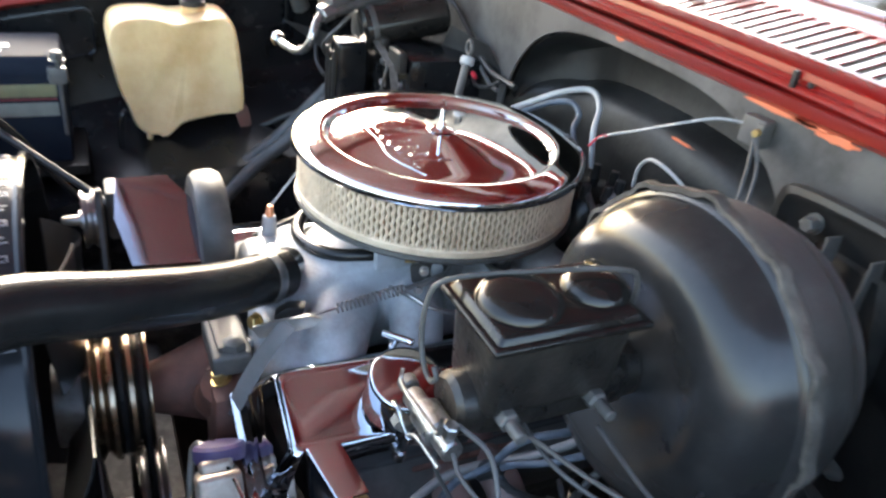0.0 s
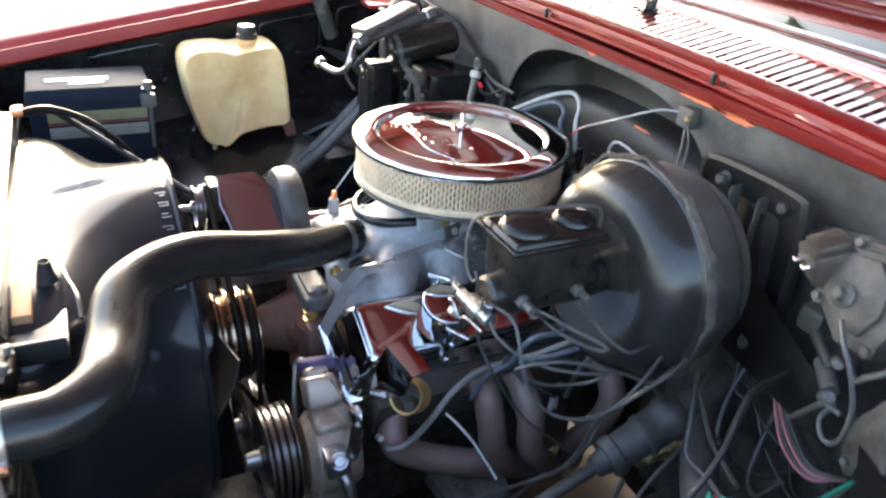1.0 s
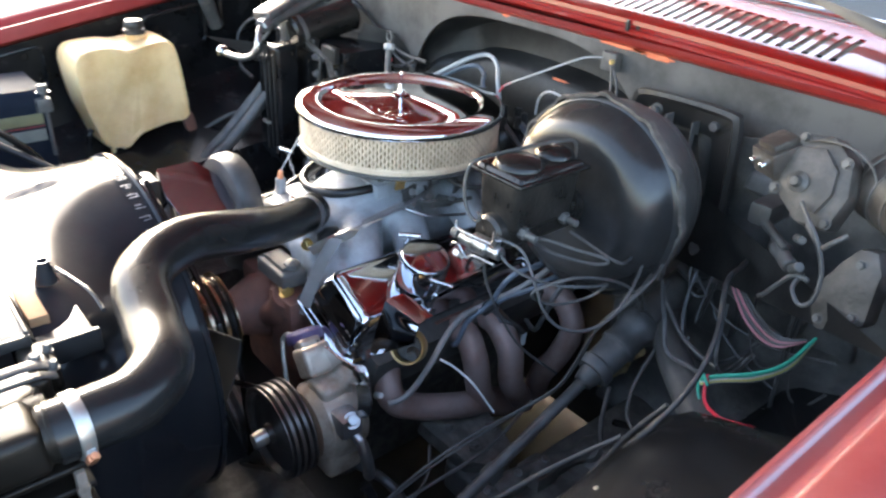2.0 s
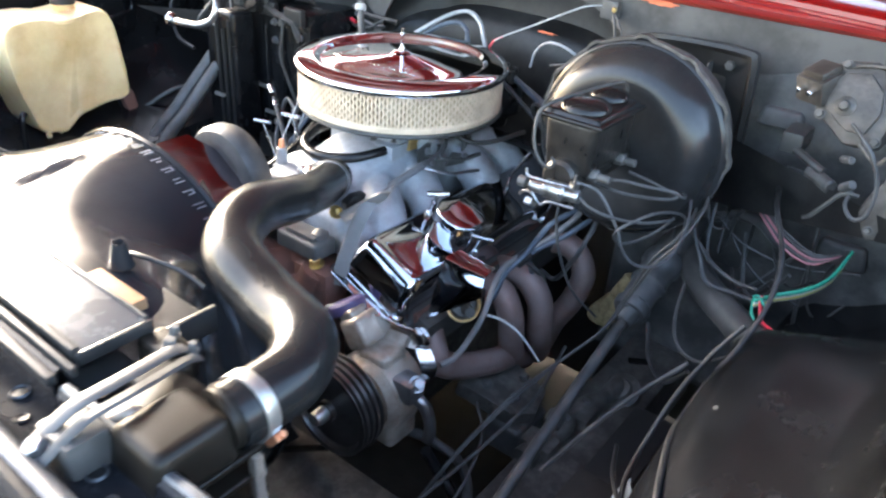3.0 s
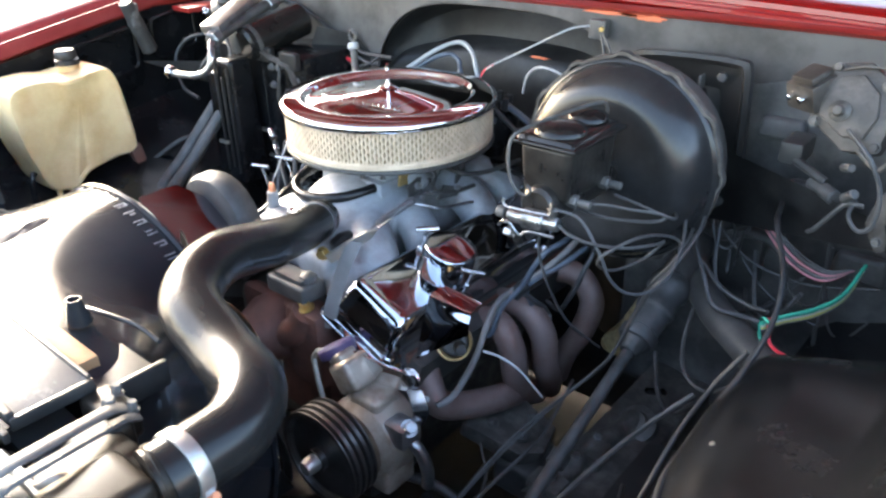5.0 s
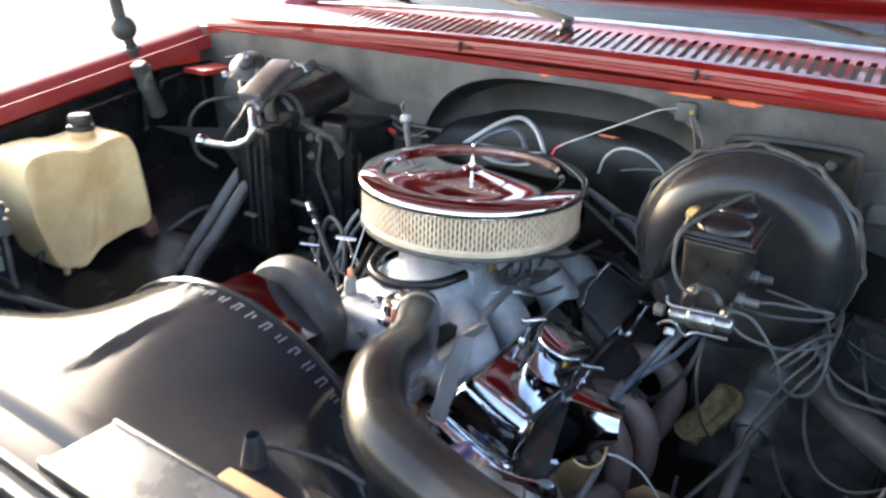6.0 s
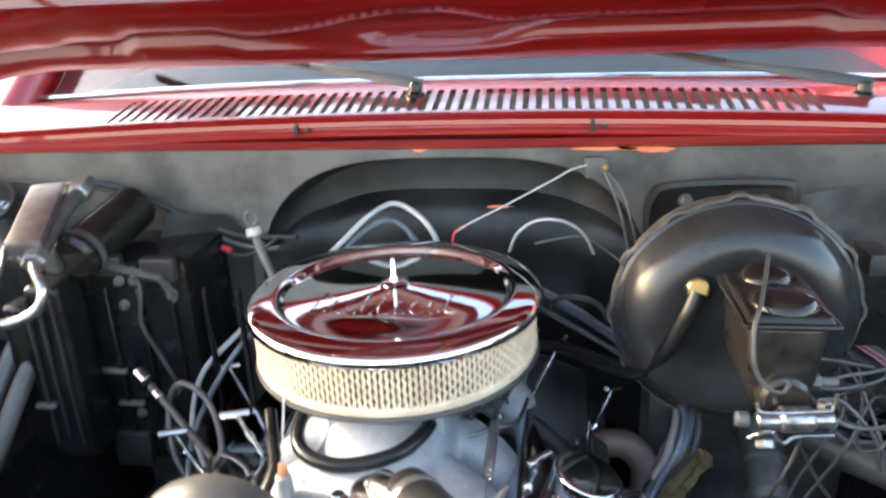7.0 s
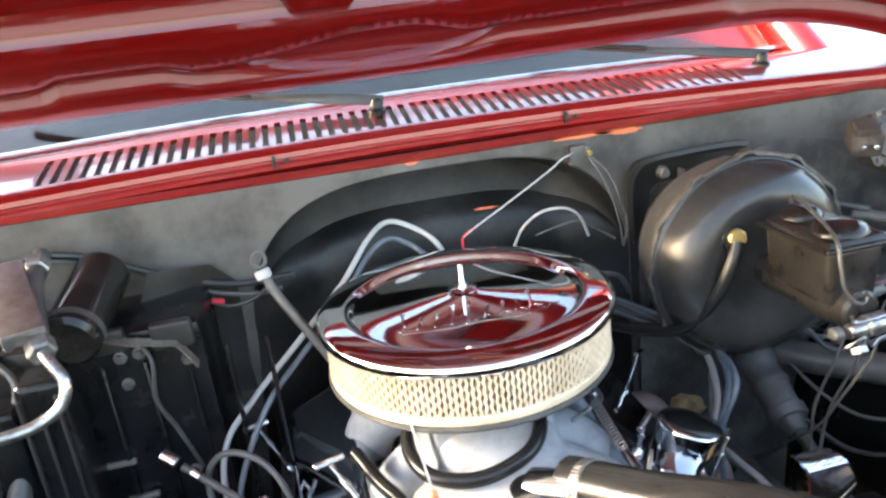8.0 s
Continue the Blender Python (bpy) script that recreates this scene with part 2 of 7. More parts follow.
# ---- mesh helpers ----
def finish(bm, angle=38):
    lim = radians(angle)
    bmesh.ops.recalc_face_normals(bm, faces=bm.faces)
    for f in bm.faces:
        f.smooth = True
    for e in bm.edges:
        if len(e.link_faces) == 2 and e.calc_face_angle(0) > lim:
            e.smooth = False


def make(name, bm, material, angle=38):
    finish(bm, angle)
    me = bpy.data.meshes.new(name)
    bm.to_mesh(me)
    bm.free()
    me.materials.append(material)
    return new(name, me)


def thing(name, at, label, category, group="", kind=""):
    ob = new(name)
    ob.empty_display_size = 0.02
    ob.location = at
    return tagged(ob, label, category, group, kind)


def under(ob, parent):
    # parts stand in world axes already, so only the thing's own place is undone
    ob.parent = parent
    if parent.parent is None:
        ob.matrix_parent_inverse = Matrix.Translation(parent.location).inverted()
    return ob


def part(name, bm, material, parent, label=""):
    ob = under(make(name, bm, material), parent)
    return tagged(ob, label) if label else ob


def solid(name, bm, material, label, category, group="", kind="", angle=38):
    """A top-level thing of one mesh."""
    return tagged(make(name, bm, material, angle), label, category, group, kind)


def B():
    return bmesh.new()


def place(bm, verts, m):
    bmesh.ops.transform(bm, matrix=m, verts=verts)


def box(bm, c, s, m=None, bevel=0.0, seg=2, taper=None):
    """A box of size s about c (before m), its edges rounded; taper shrinks the top by two factors."""
    vs = bmesh.ops.create_cube(bm, size=1.0)["verts"]
    for v in vs:
        k = (1, 1)
        if taper and v.co.z > 0:
            k = taper
        v.co = Vector((c[0] + v.co.x * s[0] * k[0], c[1] + v.co.y * s[1] * k[1], c[2] + v.co.z * s[2]))
    if bevel:
        es = list({e for v in vs for e in v.link_edges})
        r = bmesh.ops.bevel(bm, geom=es, offset=bevel, segments=seg, profile=0.6, affect="EDGES")
        vs = list({v for f in r["faces"] for v in f.verts} | {v for v in vs if v.is_valid})
        vs = linked(vs)
    if m:
        place(bm, vs, m)
    return vs


def linked(vs):
    seen, todo = set(), list(vs)
    while todo:
        v = todo.pop()
        if v in seen or not v.is_valid:
            continue
        seen.add(v)
        for e in v.link_edges:
            o = e.other_vert(v)
            if o not in seen:
                todo.append(o)
    return list(seen)


def lathe(bm, prof, m=None, seg=48, closed=False):
    """Turn a profile of (radius, height) about z."""
    rings = []
    for r, z in prof:
        if r < 1e-5:
            rings.append([bm.verts.new((0, 0, z))])
        else:
            rings.append([bm.verts.new((r * math.cos(2 * math.pi * i / seg), r * math.sin(2 * math.pi * i / seg), z)) for i in range(seg)])
    pairs = list(zip(rings, rings[1:]))
    if closed:
        pairs.append((rings[-1], rings[0]))
    for a, b in pairs:
        for i in range(seg):
            j = (i + 1) % seg
            if len(a) == 1 and len(b) == 1:
                continue
            if len(a) == 1:
                bm.faces.new((a[0], b[i], b[j]))
            elif len(b) == 1:
                bm.faces.new((a[i], a[j], b[0]))
            else:
                bm.faces.new((a[i], a[j], b[j], b[i]))
    vs = [v for r in rings for v in r]
    if m:
        place(bm, vs, m)
    return vs


def axis(at, d, roll=0):
    """A frame at a place whose z axis points along d."""
    q = Vector(d).normalized().to_track_quat("Z", "Y").to_matrix().to_4x4()
    return Matrix.Translation(at) @ q @ Matrix.Rotation(radians(roll), 4, "Z")


def rod(bm, a, b, r, seg=14, r2=None):
    a, b = Vector(a), Vector(b)
    l = (b - a).length
    r2 = r if r2 is None else r2
    k = min(r, r2) * 0.18
    return lathe(bm, [(0, 0), (r - k, 0), (r, k), (r2, l - k), (r2 - k, l), (0, l)], axis(a, b - a), seg)


def smooth_path(pts, per=8):
    P = [Vector(p) for p in pts]
    if len(P) == 2:
        return [P[0].lerp(P[1], i / per) for i in range(per + 1)]
    Q = [2 * P[0] - P[1]] + P + [2 * P[-1] - P[-2]]
    out = []
    for i in range(len(P) - 1):
        a, b, c, d = Q[i:i + 4]
        for k in range(per):
            s = k / per
            out.append(0.5 * (2 * b + (c - a) * s + (2 * a - 5 * b + 4 * c - d) * s * s + (3 * b - a - 3 * c + d) * s ** 3))
    out.append(P[-1])
    return out


def tube(bm, pts, r, seg=10, per=8, caps=True, raw=False):
    """A round tube along a smooth path; r is a number or a function of 0..1."""
    path = [Vector(p) for p in pts] if raw else smooth_path(pts, per)
    n = len(path)
    t0 = (path[1] - path[0]).normalized()
    ref = t0.orthogonal().normalized()
    rings, prev = [], t0
    for i, p in enumerate(path):
        t = (path[min(i + 1, n - 1)] - path[max(i - 1, 0)]).normalized()
        ref = prev.rotation_difference(t) @ ref
        prev = t
        ref = (ref - t * ref.dot(t)).normalized()
        w = t.cross(ref)
        rad = r(i / (n - 1)) if callable(r) else r
        rings.append([bm.verts.new(p + rad * (math.cos(2 * math.pi * k / seg) * ref + math.sin(2 * math.pi * k / seg) * w)) for k in range(seg)])
    for a, b in zip(rings, rings[1:]):
        for k in range(seg):
            j = (k + 1) % seg
            bm.faces.new((a[k], a[j], b[j], b[k]))
    if caps:
        bm.faces.new(rings[0][::-1])
        bm.faces.new(rings[-1])
    return [v for q in rings for v in q]


def sheet(bm, rows, thick=0.003, close_u=False):
    """A sheet through rows of points, given thickness along its normals."""
    g = [[bm.verts.new(p) for p in r] for r in rows]
    fs = []
    for a, b in zip(g, g[1:]):
        for i in range(len(a) - 1):
            fs.append(bm.faces.new((a[i], a[i + 1], b[i + 1], b[i])))
        if close_u:
            fs.append(bm.faces.new((a[-1], a[0], b[0], b[-1])))
    bmesh.ops.recalc_face_normals(bm, faces=fs)
    bmesh.ops.solidify(bm, geom=fs, thickness=thick)


def prism(bm, poly, depth, m=None, bevel=0.0):
    """A polygon in x, y pulled up along z, edges rounded."""
    vs = [bm.verts.new((x, y, 0)) for x, y in poly]
    f = bm.faces.new(vs)
    r = bmesh.ops.extrude_face_region(bm, geom=[f])
    top = [v for v in r["geom"] if isinstance(v, bmesh.types.BMVert)]
    for v in top:
        v.co.z += depth
    allv = vs + top
    if bevel:
        es = list({e for v in allv for e in v.link_edges})
        q = bmesh.ops.bevel(bm, geom=es, offset=bevel, segments=2, profile=0.6, affect="EDGES")
        allv = linked([v for fc in q["faces"] for v in fc.verts])
    if m:
        place(bm, allv, m)
    return allv


def hexbolt(bm, at, d, r=0.007, h=0.006):
    lathe(bm, [(0, 0), (r * 1.35, 0), (r * 1.35, 0.0015), (r, 0.0015)], axis(at, d), 16)
    lathe(bm, [(r, 0.0015), (r, h), (r * 0.85, h + 0.001), (0, h + 0.001)], axis(at, d), 6)


def frame_of(origin, ex, ey):
    ex, ey = Vector(ex).normalized(), Vector(ey)
    ez = ex.cross(ey).normalized()
    ey = ez.cross(ex)
    return Matrix.Translation(origin) @ Matrix((ex, ey, ez)).transposed().to_4x4()


# ======== the large structure ========
def fender_z(y):
    return 0.955 + 0.165 * y


# ground
bm = B()
for q in [(-400, -400), (400, -400), (400, 400), (-400, 400)]:
    bm.verts.new((*q, 0))
bm.faces.new(bm.verts)
solid("ground", bm, CONCRETE, "weathered grey concrete driveway under the car", "ground", kind="structure")

# ---- firewall with an arched recess behind the engine ----
FW = 0.247
AX0, AX1 = -0.272, 0.335


def arch_top(x):
    u = (x - AX0) / (AX1 - AX0)
    if u <= 0 or u >= 1:
        return 0.0
    return 0.80 + 0.218 * (1 - abs(2 * u - 1) ** 3.4) ** 0.45


bm = B()
xs = [-0.92 + 0.05 * i for i in range(13)] + [AX0 + (AX1 - AX0) * (0.5 - 0.5 * math.cos(math.pi * i / 40)) for i in range(41)] + [0.36 + 0.05 * i for i in range(12)]
cols = []
for x in xs:
    low = arch_top(x) if AX0 < x < AX1 else (0.80 if AX0 <= x <= AX1 else 0.36)
    low = max(low, 0.36)
    cols.append([(x, FW + 0.004 * math.sin(3 * x), low + (1.036 - low) * k / 6) for k in range(7)])
sheet(bm, cols, 0.004)
wall = solid("firewall", bm, PRIMER, "grey painted steel firewall with an arched recess", "firewall", kind="structure")

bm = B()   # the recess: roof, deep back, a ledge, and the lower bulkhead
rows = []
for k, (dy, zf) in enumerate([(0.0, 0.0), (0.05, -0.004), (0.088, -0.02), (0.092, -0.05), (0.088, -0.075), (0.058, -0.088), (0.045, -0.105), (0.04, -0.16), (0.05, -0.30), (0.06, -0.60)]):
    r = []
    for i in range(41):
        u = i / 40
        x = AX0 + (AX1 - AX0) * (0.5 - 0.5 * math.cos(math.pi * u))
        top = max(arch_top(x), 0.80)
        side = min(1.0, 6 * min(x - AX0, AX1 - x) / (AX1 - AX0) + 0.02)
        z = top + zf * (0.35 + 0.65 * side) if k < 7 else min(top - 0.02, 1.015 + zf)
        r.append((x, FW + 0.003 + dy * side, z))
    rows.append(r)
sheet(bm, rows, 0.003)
part("recess", bm, RECESS, wall, "dusty pressed recess with shade in its near-black colour")
bm = B()
box(bm, (0.0, FW + 0.115, 0.60), (1.8, 0.01, 0.86))
part("lower_bulkhead", bm, BLACK, wall, "black lower bulkhead")

# added panel that darkens the lower firewall; no separate pad is known there
bm = B()
rows = []
for i in range(44):
    x = 0.345 + 0.515 * i / 43
    top = 0.962 + 0.012 * math.sin(23 * x) - 0.05 * max(0.0, 0.375 - x) / 0.03
    r = []
    for k in range(44):
        z = 0.38 + (top - 0.38) * k / 43
        lump = 0.020 * max(0.0, noise.noise(Vector((7 * x, 0.0, 7 * z)))) + 0.007 * noise.noise(Vector((22 * x, 3.0, 22 * z))) + 0.003 * noise.noise(Vector((60 * x, 6.0, 60 * z)))
        r.append((x, FW - 0.008 - max(-0.002, lump) * min(1.0, 6 * (1 - k / 43)), z))
    rows.append(r)
sheet(bm, rows, 0.003)
part("added_dark_panel", bm, DARK_PANEL, wall, "dusty dark lumpy panel added over the lower firewall")
for px, pz, w, h in ((0.56, 0.90, 0.07, 0.03), (0.60, 0.80, 0.04, 0.06), (0.70, 0.72, 0.08, 0.04)):
    bm = B()
    box(bm, (px, FW - 0.022, pz), (w, 0.026, h), bevel=0.009, seg=3, taper=(0.8, 0.7))
    part("pressed_panel", bm, DARK_PANEL, wall)

# blotches of orange overspray along the flange
for bx, bz, w, h in [(0.262, 1.0285, 0.085, 0.006), (0.335, 1.026, 0.045, 0.008), (0.305, 1.029, 0.05, 0.006), (-0.005, 1.029, 0.018, 0.006), (-0.33, 1.030, 0.03, 0.005), (-0.56, 1.029, 0.04, 0.006), (0.11, 0.93, 0.04, 0.004)]:
    bm = B()
    rim = []
    for i in range(18):
        a = 2 * math.pi * i / 18
        k = 0.75 + 0.5 * random.random()
        yy = FW - 0.0045 if bz > 0.99 else FW + 0.035
        rim.append(bm.verts.new((bx + 0.5 * w * k * math.cos(a), yy, min(1.035, bz + 0.5 * h * k * math.sin(a)))))
    f = bm.faces.new(rim)
    r = bmesh.ops.extrude_face_region(bm, geom=[f])
    for v in r["geom"]:
        if isinstance(v, bmesh.types.BMVert):
            v.co.y += 0.001
    part("overspray", bm, ORANGE, wall, "orange overspray blotch")

# seam flange along the top of the firewall
bm = B()
prof = [(FW - 0.004, 1.030), (FW - 0.012, 1.036), (FW + 0.005, 1.0405), (FW + 0.030, 1.038)]
sheet(bm, [[(x, y, z) for y, z in prof] for x in [-0.9 + 0.1 * i for i in range(19)]], 0.003)
part("flange", bm, RED_EDGE, wall, "red edged top flange with worn paint")

# ---- cowl: front lip, grille of slats, rear strip ----
GX0, GX1, GF, GR = -0.535, 0.575, 0.302, 0.392


def cowl_y(x):
    return 0.035 * (abs(x) / 0.85) ** 2 * -1.0 + 0.004


cowl = thing("cowl", (0, 0.3, 1.04), "glossy red cowl panel with a slatted air intake", "car cowl", kind="structure")


def cowl_sheet(name, prof, x0, x1, material, label="", n=36, th=0.003):
    b = B()
    sheet(b, [[(x0 + (x1 - x0) * i / n, y + cowl_y(x0 + (x1 - x0) * i / n), z - 0.020 * (abs(x0 + (x1 - x0) * i / n) / 0.85) ** 2) for y, z in prof] for i in range(n + 1)], th)
    return part(name, b, material, cowl, label)


cowl_sheet("front_lip", [(0.300, 1.036), (0.276, 1.040), (0.270, 1.046), (0.270, 1.052), (0.276, 1.0535), (0.276, 1.0575), (0.271, 1.060), (0.272, 1.067), (0.280, 1.073), (GF, 1.077)], -0.88, 0.88, RED, "red folded front lip")
cowl_sheet("rear_strip", [(GR, 1.0955), (0.41, 1.099), (0.44, 1.1005), (0.475, 1.097), (0.50, 1.088), (0.51, 1.075)], -0.88, 0.88, RED_COWL)
cowl_sheet("end_panel", [(GF, 1.077), (0.33, 1.0835), (0.36, 1.090), (GR, 1.0955)], -0.88, GX0, RED_COWL, n=12)
cowl_sheet("end_panel", [(GF, 1.077), (0.33, 1.0835), (0.36, 1.090), (GR, 1.0955)], GX1, 0.88, RED_COWL, n=12)
b = B()
box(b, (0.02, 0.35, 1.035), (1.14, 0.10, 0.004))
part("plenum_floor", b, BLACK, cowl, "dark plenum below the slats")
PITCH = 0.0196
n_slat = int((GX1 - GX0) / PITCH)
b = B()
sheet(b, [[(sx, y, z) for y, z in [(0, 0), (0.03, 0.0062), (0.06, 0.0126), (GR - GF, 0.0185)]] for sx in (-0.0052, -0.004, 0.004, 0.0052)], 0.0025)
finish(b)
slat_me = bpy.data.meshes.new("slat")
b.to_mesh(slat_me)
b.free()
slat_me.materials.append(RED_COWL)
for i in range(n_slat + 1):
    x = GX0 + (GX1 - GX0) * i / n_slat
    s = under(new("slat", slat_me), cowl)
    s.location = (x, GF + cowl_y(x), 1.077 - 0.020 * (abs(x) / 0.85) ** 2)
# notch pieces in the lip
for nx in (0.247, -0.2):
    b = B()
    box(b, (nx, 0.2695, 1.056), (0.006, 0.006, 0.018), bevel=0.001)
    hexbolt(b, (nx + 0.018, 0.2735, 1.0555), (0, -1, 0), 0.003, 0.002)
    part("lip_joint", b, BLACK, cowl, "dark joint in the lip")

# windscreen, its moulding, and an unseen dark dashboard slab added behind it
b = B()
sheet(b, [[(x, 0.515 + 0.62 * k, 1.088 + 0.50 * k - 0.01 * (x / 0.7) ** 2) for k in (0, 0.25, 0.5, 0.75, 1)] for x in [-0.78 + 0.13 * i for i in range(13)]], 0.005)
screen = solid("windscreen", b, GLASS, "tinted windscreen glass above the cowl", "windscreen", kind="structure")
screen.visible_shadow = False
b = B()
tube(b, [(-0.8, 0.506, 1.082), (-0.4, 0.512, 1.094), (0, 0.514, 1.097), (0.4, 0.512, 1.094), (0.8, 0.506, 1.082)], 0.006, 8)
part("moulding", b, CHROME_WORN, screen, "bright windscreen moulding")
b = B()
sheet(b, [[(x, y, z) for y, z in [(0.54, 1.02), (0.75, 1.06), (1.0, 1.08), (1.15, 1.05), (1.2, 0.9)]] for x in (-0.85, -0.4, 0, 0.4, 0.85)], 0.01)
solid("dashboard", b, PLASTIC, "unseen dark dashboard slab added behind the windscreen", "dashboard", kind="structure")


# unseen shell, added so cowl and glass do not mirror sky through the windscreen
cabin = thing("cabin", (0, 1.6, 0.5), "unseen cabin shell added to shut out sky behind the windscreen", "car cabin", kind="structure")
b = B()
sheet(b, [[(x, y, z) for y, z in [(1.13, 1.585), (1.3, 1.62), (1.8, 1.63), (2.3, 1.55), (2.5, 1.3), (2.5, 0.5), (1.2, 0.45), (0.52, 0.5)]] for x in (-0.84, -0.4, 0.0, 0.4, 0.84)], 0.01)
part("roof_and_rear", b, RED, cabin)
for side in (-1, 1):
    b = B()
    m = frame_of((side * 0.845 - 0.005, 0, 0), (0, 1, 0), (0, 0, 1))
    prism(b, [(0.52, 0.5), (2.5, 0.5), (2.5, 1.3), (2.3, 1.55), (1.8, 1.63), (1.3, 1.62), (1.13, 1.585), (0.52, 1.09)], 0.01, m)
    part("side", b, RED, cabin)

for side in (-1, 1):
    b = B()
    tube(b, [(side * 0.825, 0.44, 1.045), (side * 0.815, 0.54, 1.13), (side * 0.79, 0.82, 1.36), (side * 0.76, 1.13, 1.60)], lambda u: 0.036 - 0.008 * u, 14)
    part("windscreen_pillar", b, RED, cabin, "red windscreen pillar")

# wiper arms
def wiper(px, py, pz, tip, label):
    w = thing("windscreen_wiper", (px, py, pz), label, "wiper", group="wiper arms")
    b = B()
    lathe(b, [(0.0, 0.018), (0.007, 0.0175), (0.010, 0.013), (0.0105, 0.004), (0.015, 0.0), (0.015, -0.012), (0, -0.012)], axis((px, py, pz), (0.05, -0.1, 1)), 20)
    part("pivot", b, GLOSS_BLACK, w, "black pivot cap")
    b = B()
    d = Vector(tip) - Vector((px, py, pz + 0.012))
    m = frame_of((px, py, pz + 0.016), d, (0, 0.3, 1))
    L = d.length
    prism(b, [(-0.012, -0.008), (0.06, -0.009), (0.14, -0.006), (L, -0.003), (L, 0.003), (0.14, 0.006), (0.06, 0.009), (-0.012, 0.008)], 0.007, m, 0.0015)
    part("arm", b, PLASTIC, w, "black wiper arm")
    b = B()
    box(b, (L * 0.9, 0, -0.012), (0.42, 0.006, 0.016), m, 0.002)
    part("blade", b, RUBBER, w)


wiper(-0.03, 0.372, 1.095, (-0.46, 0.52, 1.16), "black wiper arm on a dark pivot in the cowl grille")
wiper(0.640, 0.352, 1.082, (0.22, 0.50, 1.155), "black wiper arm on a dark pivot beside the cowl grille")


# ---- fenders and inner aprons ----
def fender(side, label):
    f = thing("fender", (side * 0.93, -0.4, 0.4), label, "fender", group="front fenders", kind="structure")
    prof = [(0.836, -0.004), (0.8375, 0.018), (0.840, 0.0245), (0.8435, 0.025), (0.8465, 0.021), (0.849, 0.0195), (0.860, 0.0205), (0.8635, 0.024), (0.868, 0.033), (0.876, 0.038), (0.90, 0.041), (0.94, 0.039), (0.975, 0.024), (0.995, -0.01), (1.005, -0.08), (1.0, -0.25), (0.985, -0.42), (0.97, -0.72)]
    b = B()
    sheet(b, [[(side * (x + 0.022 + 0.055 * y), y, fender_z(y) + dz) for x, dz in prof] for y in [-1.25 + 0.085 * i for i in range(21)]], 0.003)
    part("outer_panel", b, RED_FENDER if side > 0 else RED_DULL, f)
    for y in (-0.78, -0.45, -0.12, 0.2):
        b = B()
        hexbolt(b, (side * (0.8765 + 0.055 * y), y, fender_z(y) + 0.0215), (0, 0, 1), 0.005, 0.003)
        part("bolt", b, BLACK, f, "small black fender bolt")
    return f


fender(-1, "dull chalky red front fender on the passenger side")
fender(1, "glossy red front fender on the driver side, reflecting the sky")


def ease(v, a, b):
    u = min(1.0, max(0.0, (v - a) / (b - a)))
    return u * u * (3 - 2 * u)


def apron(side, prof, label, fall=0.0):
    a = thing("inner_apron", (side * 0.8, -0.3, 0.5), label, "inner fender", group="inner aprons", kind="structure")
    b = B()
    rows = []
    for i in range(56):
        y = -0.86 + 1.10 * i / 55
        dome = math.exp(-((y + 0.28) / 0.33) ** 2)
        r = []
        for x, dz, k in prof:
            low = fall * ease(y, -0.12, 0.10) * min(1.0, max(0.0, (0.838 - x) / 0.05))
            edge = (0.022 + 0.055 * y) * min(1.0, max(0.0, (x - 0.70) / 0.12))
            dent = 0.006 * noise.noise(Vector((9 * x, 9 * y, side))) + 0.0025 * noise.noise(Vector((26 * x, 26 * y, 4)))
            r.append((side * (x + edge - 0.035 * dome * k), y, fender_z(min(y, 0.1)) + dz - low + 0.03 * dome * k + dent * min(1.0, 8 * abs(dz))))
        rows.append(r)
    sheet(b, rows, 0.003)
    part("panel", b, APRON, a)
    return a


ap_l = apron(-1, [(0.842, -0.012, 0), (0.846, -0.05, 0), (0.845, -0.14, 0), (0.835, -0.22, 0.2), (0.79, -0.27, 0.7), (0.70, -0.30, 1), (0.60, -0.33, 1), (0.55, -0.40, 0.4), (0.54, -0.52, 0), (0.54, -0.86, 0)],
             "black inner fender panel with stamped pockets on the passenger side")
ap_r = apron(1, [(0.838, -0.018, 0), (0.836, -0.07, 0), (0.826, -0.125, 0.1), (0.797, -0.168, 0.3), (0.74, -0.195, 0.5), (0.69, -0.215, 0.5), (0.668, -0.235, 0.5), (0.655, -0.27, 0.4), (0.648, -0.34, 0.3), (0.645, -0.45, 0.1), (0.64, -0.6, 0), (0.64, -0.80, 0)],
             "black inner fender panel on the driver side", fall=0.14)
# stamped pockets on the passenger panel
for y0, y1 in [(-0.82, -0.60), (-0.56, -0.36), (-0.14, 0.02), (0.06, 0.18)]:
    b = B()
    z0 = fender_z((y0 + y1) / 2) - 0.075
    pts = []
    for cy, cz, a0 in [(y1 - 0.02, 0.028, 0), (y0 + 0.02, 0.028, 90), (y0 + 0.02, -0.028, 180), (y1 - 0.02, -0.028, 270)]:
        for k in range(5):
            a = radians(a0 + 90 * k / 4)
            pts.append((-0.838, cy + 0.018 * math.cos(a), z0 + cz + 0.165 * (cy - (y0 + y1) / 2) + 0.018 * math.sin(a)))
    pts.append(pts[0])
    tube(b, pts, 0.0045, 6, raw=True)
    part("stamped_pocket", b, APRON, ap_l)
# screws in the driver-side panel
for p in [(0.716, -0.363, 0.712), (0.742, -0.357, 0.722), (0.720, -0.415, 0.703), (0.734, -0.191, 0.746), (0.678, -0.253, 0.716)]:
    b = B()
    lathe(b, [(0, 0.004), (0.003, 0.003), (0.004, -0.004), (0, -0.004)], axis((p[0], p[1], p[2]), (-0.4, 0, 0.9)), 12)
    part("screw", b, ZINC, ap_r, "small bright screw")

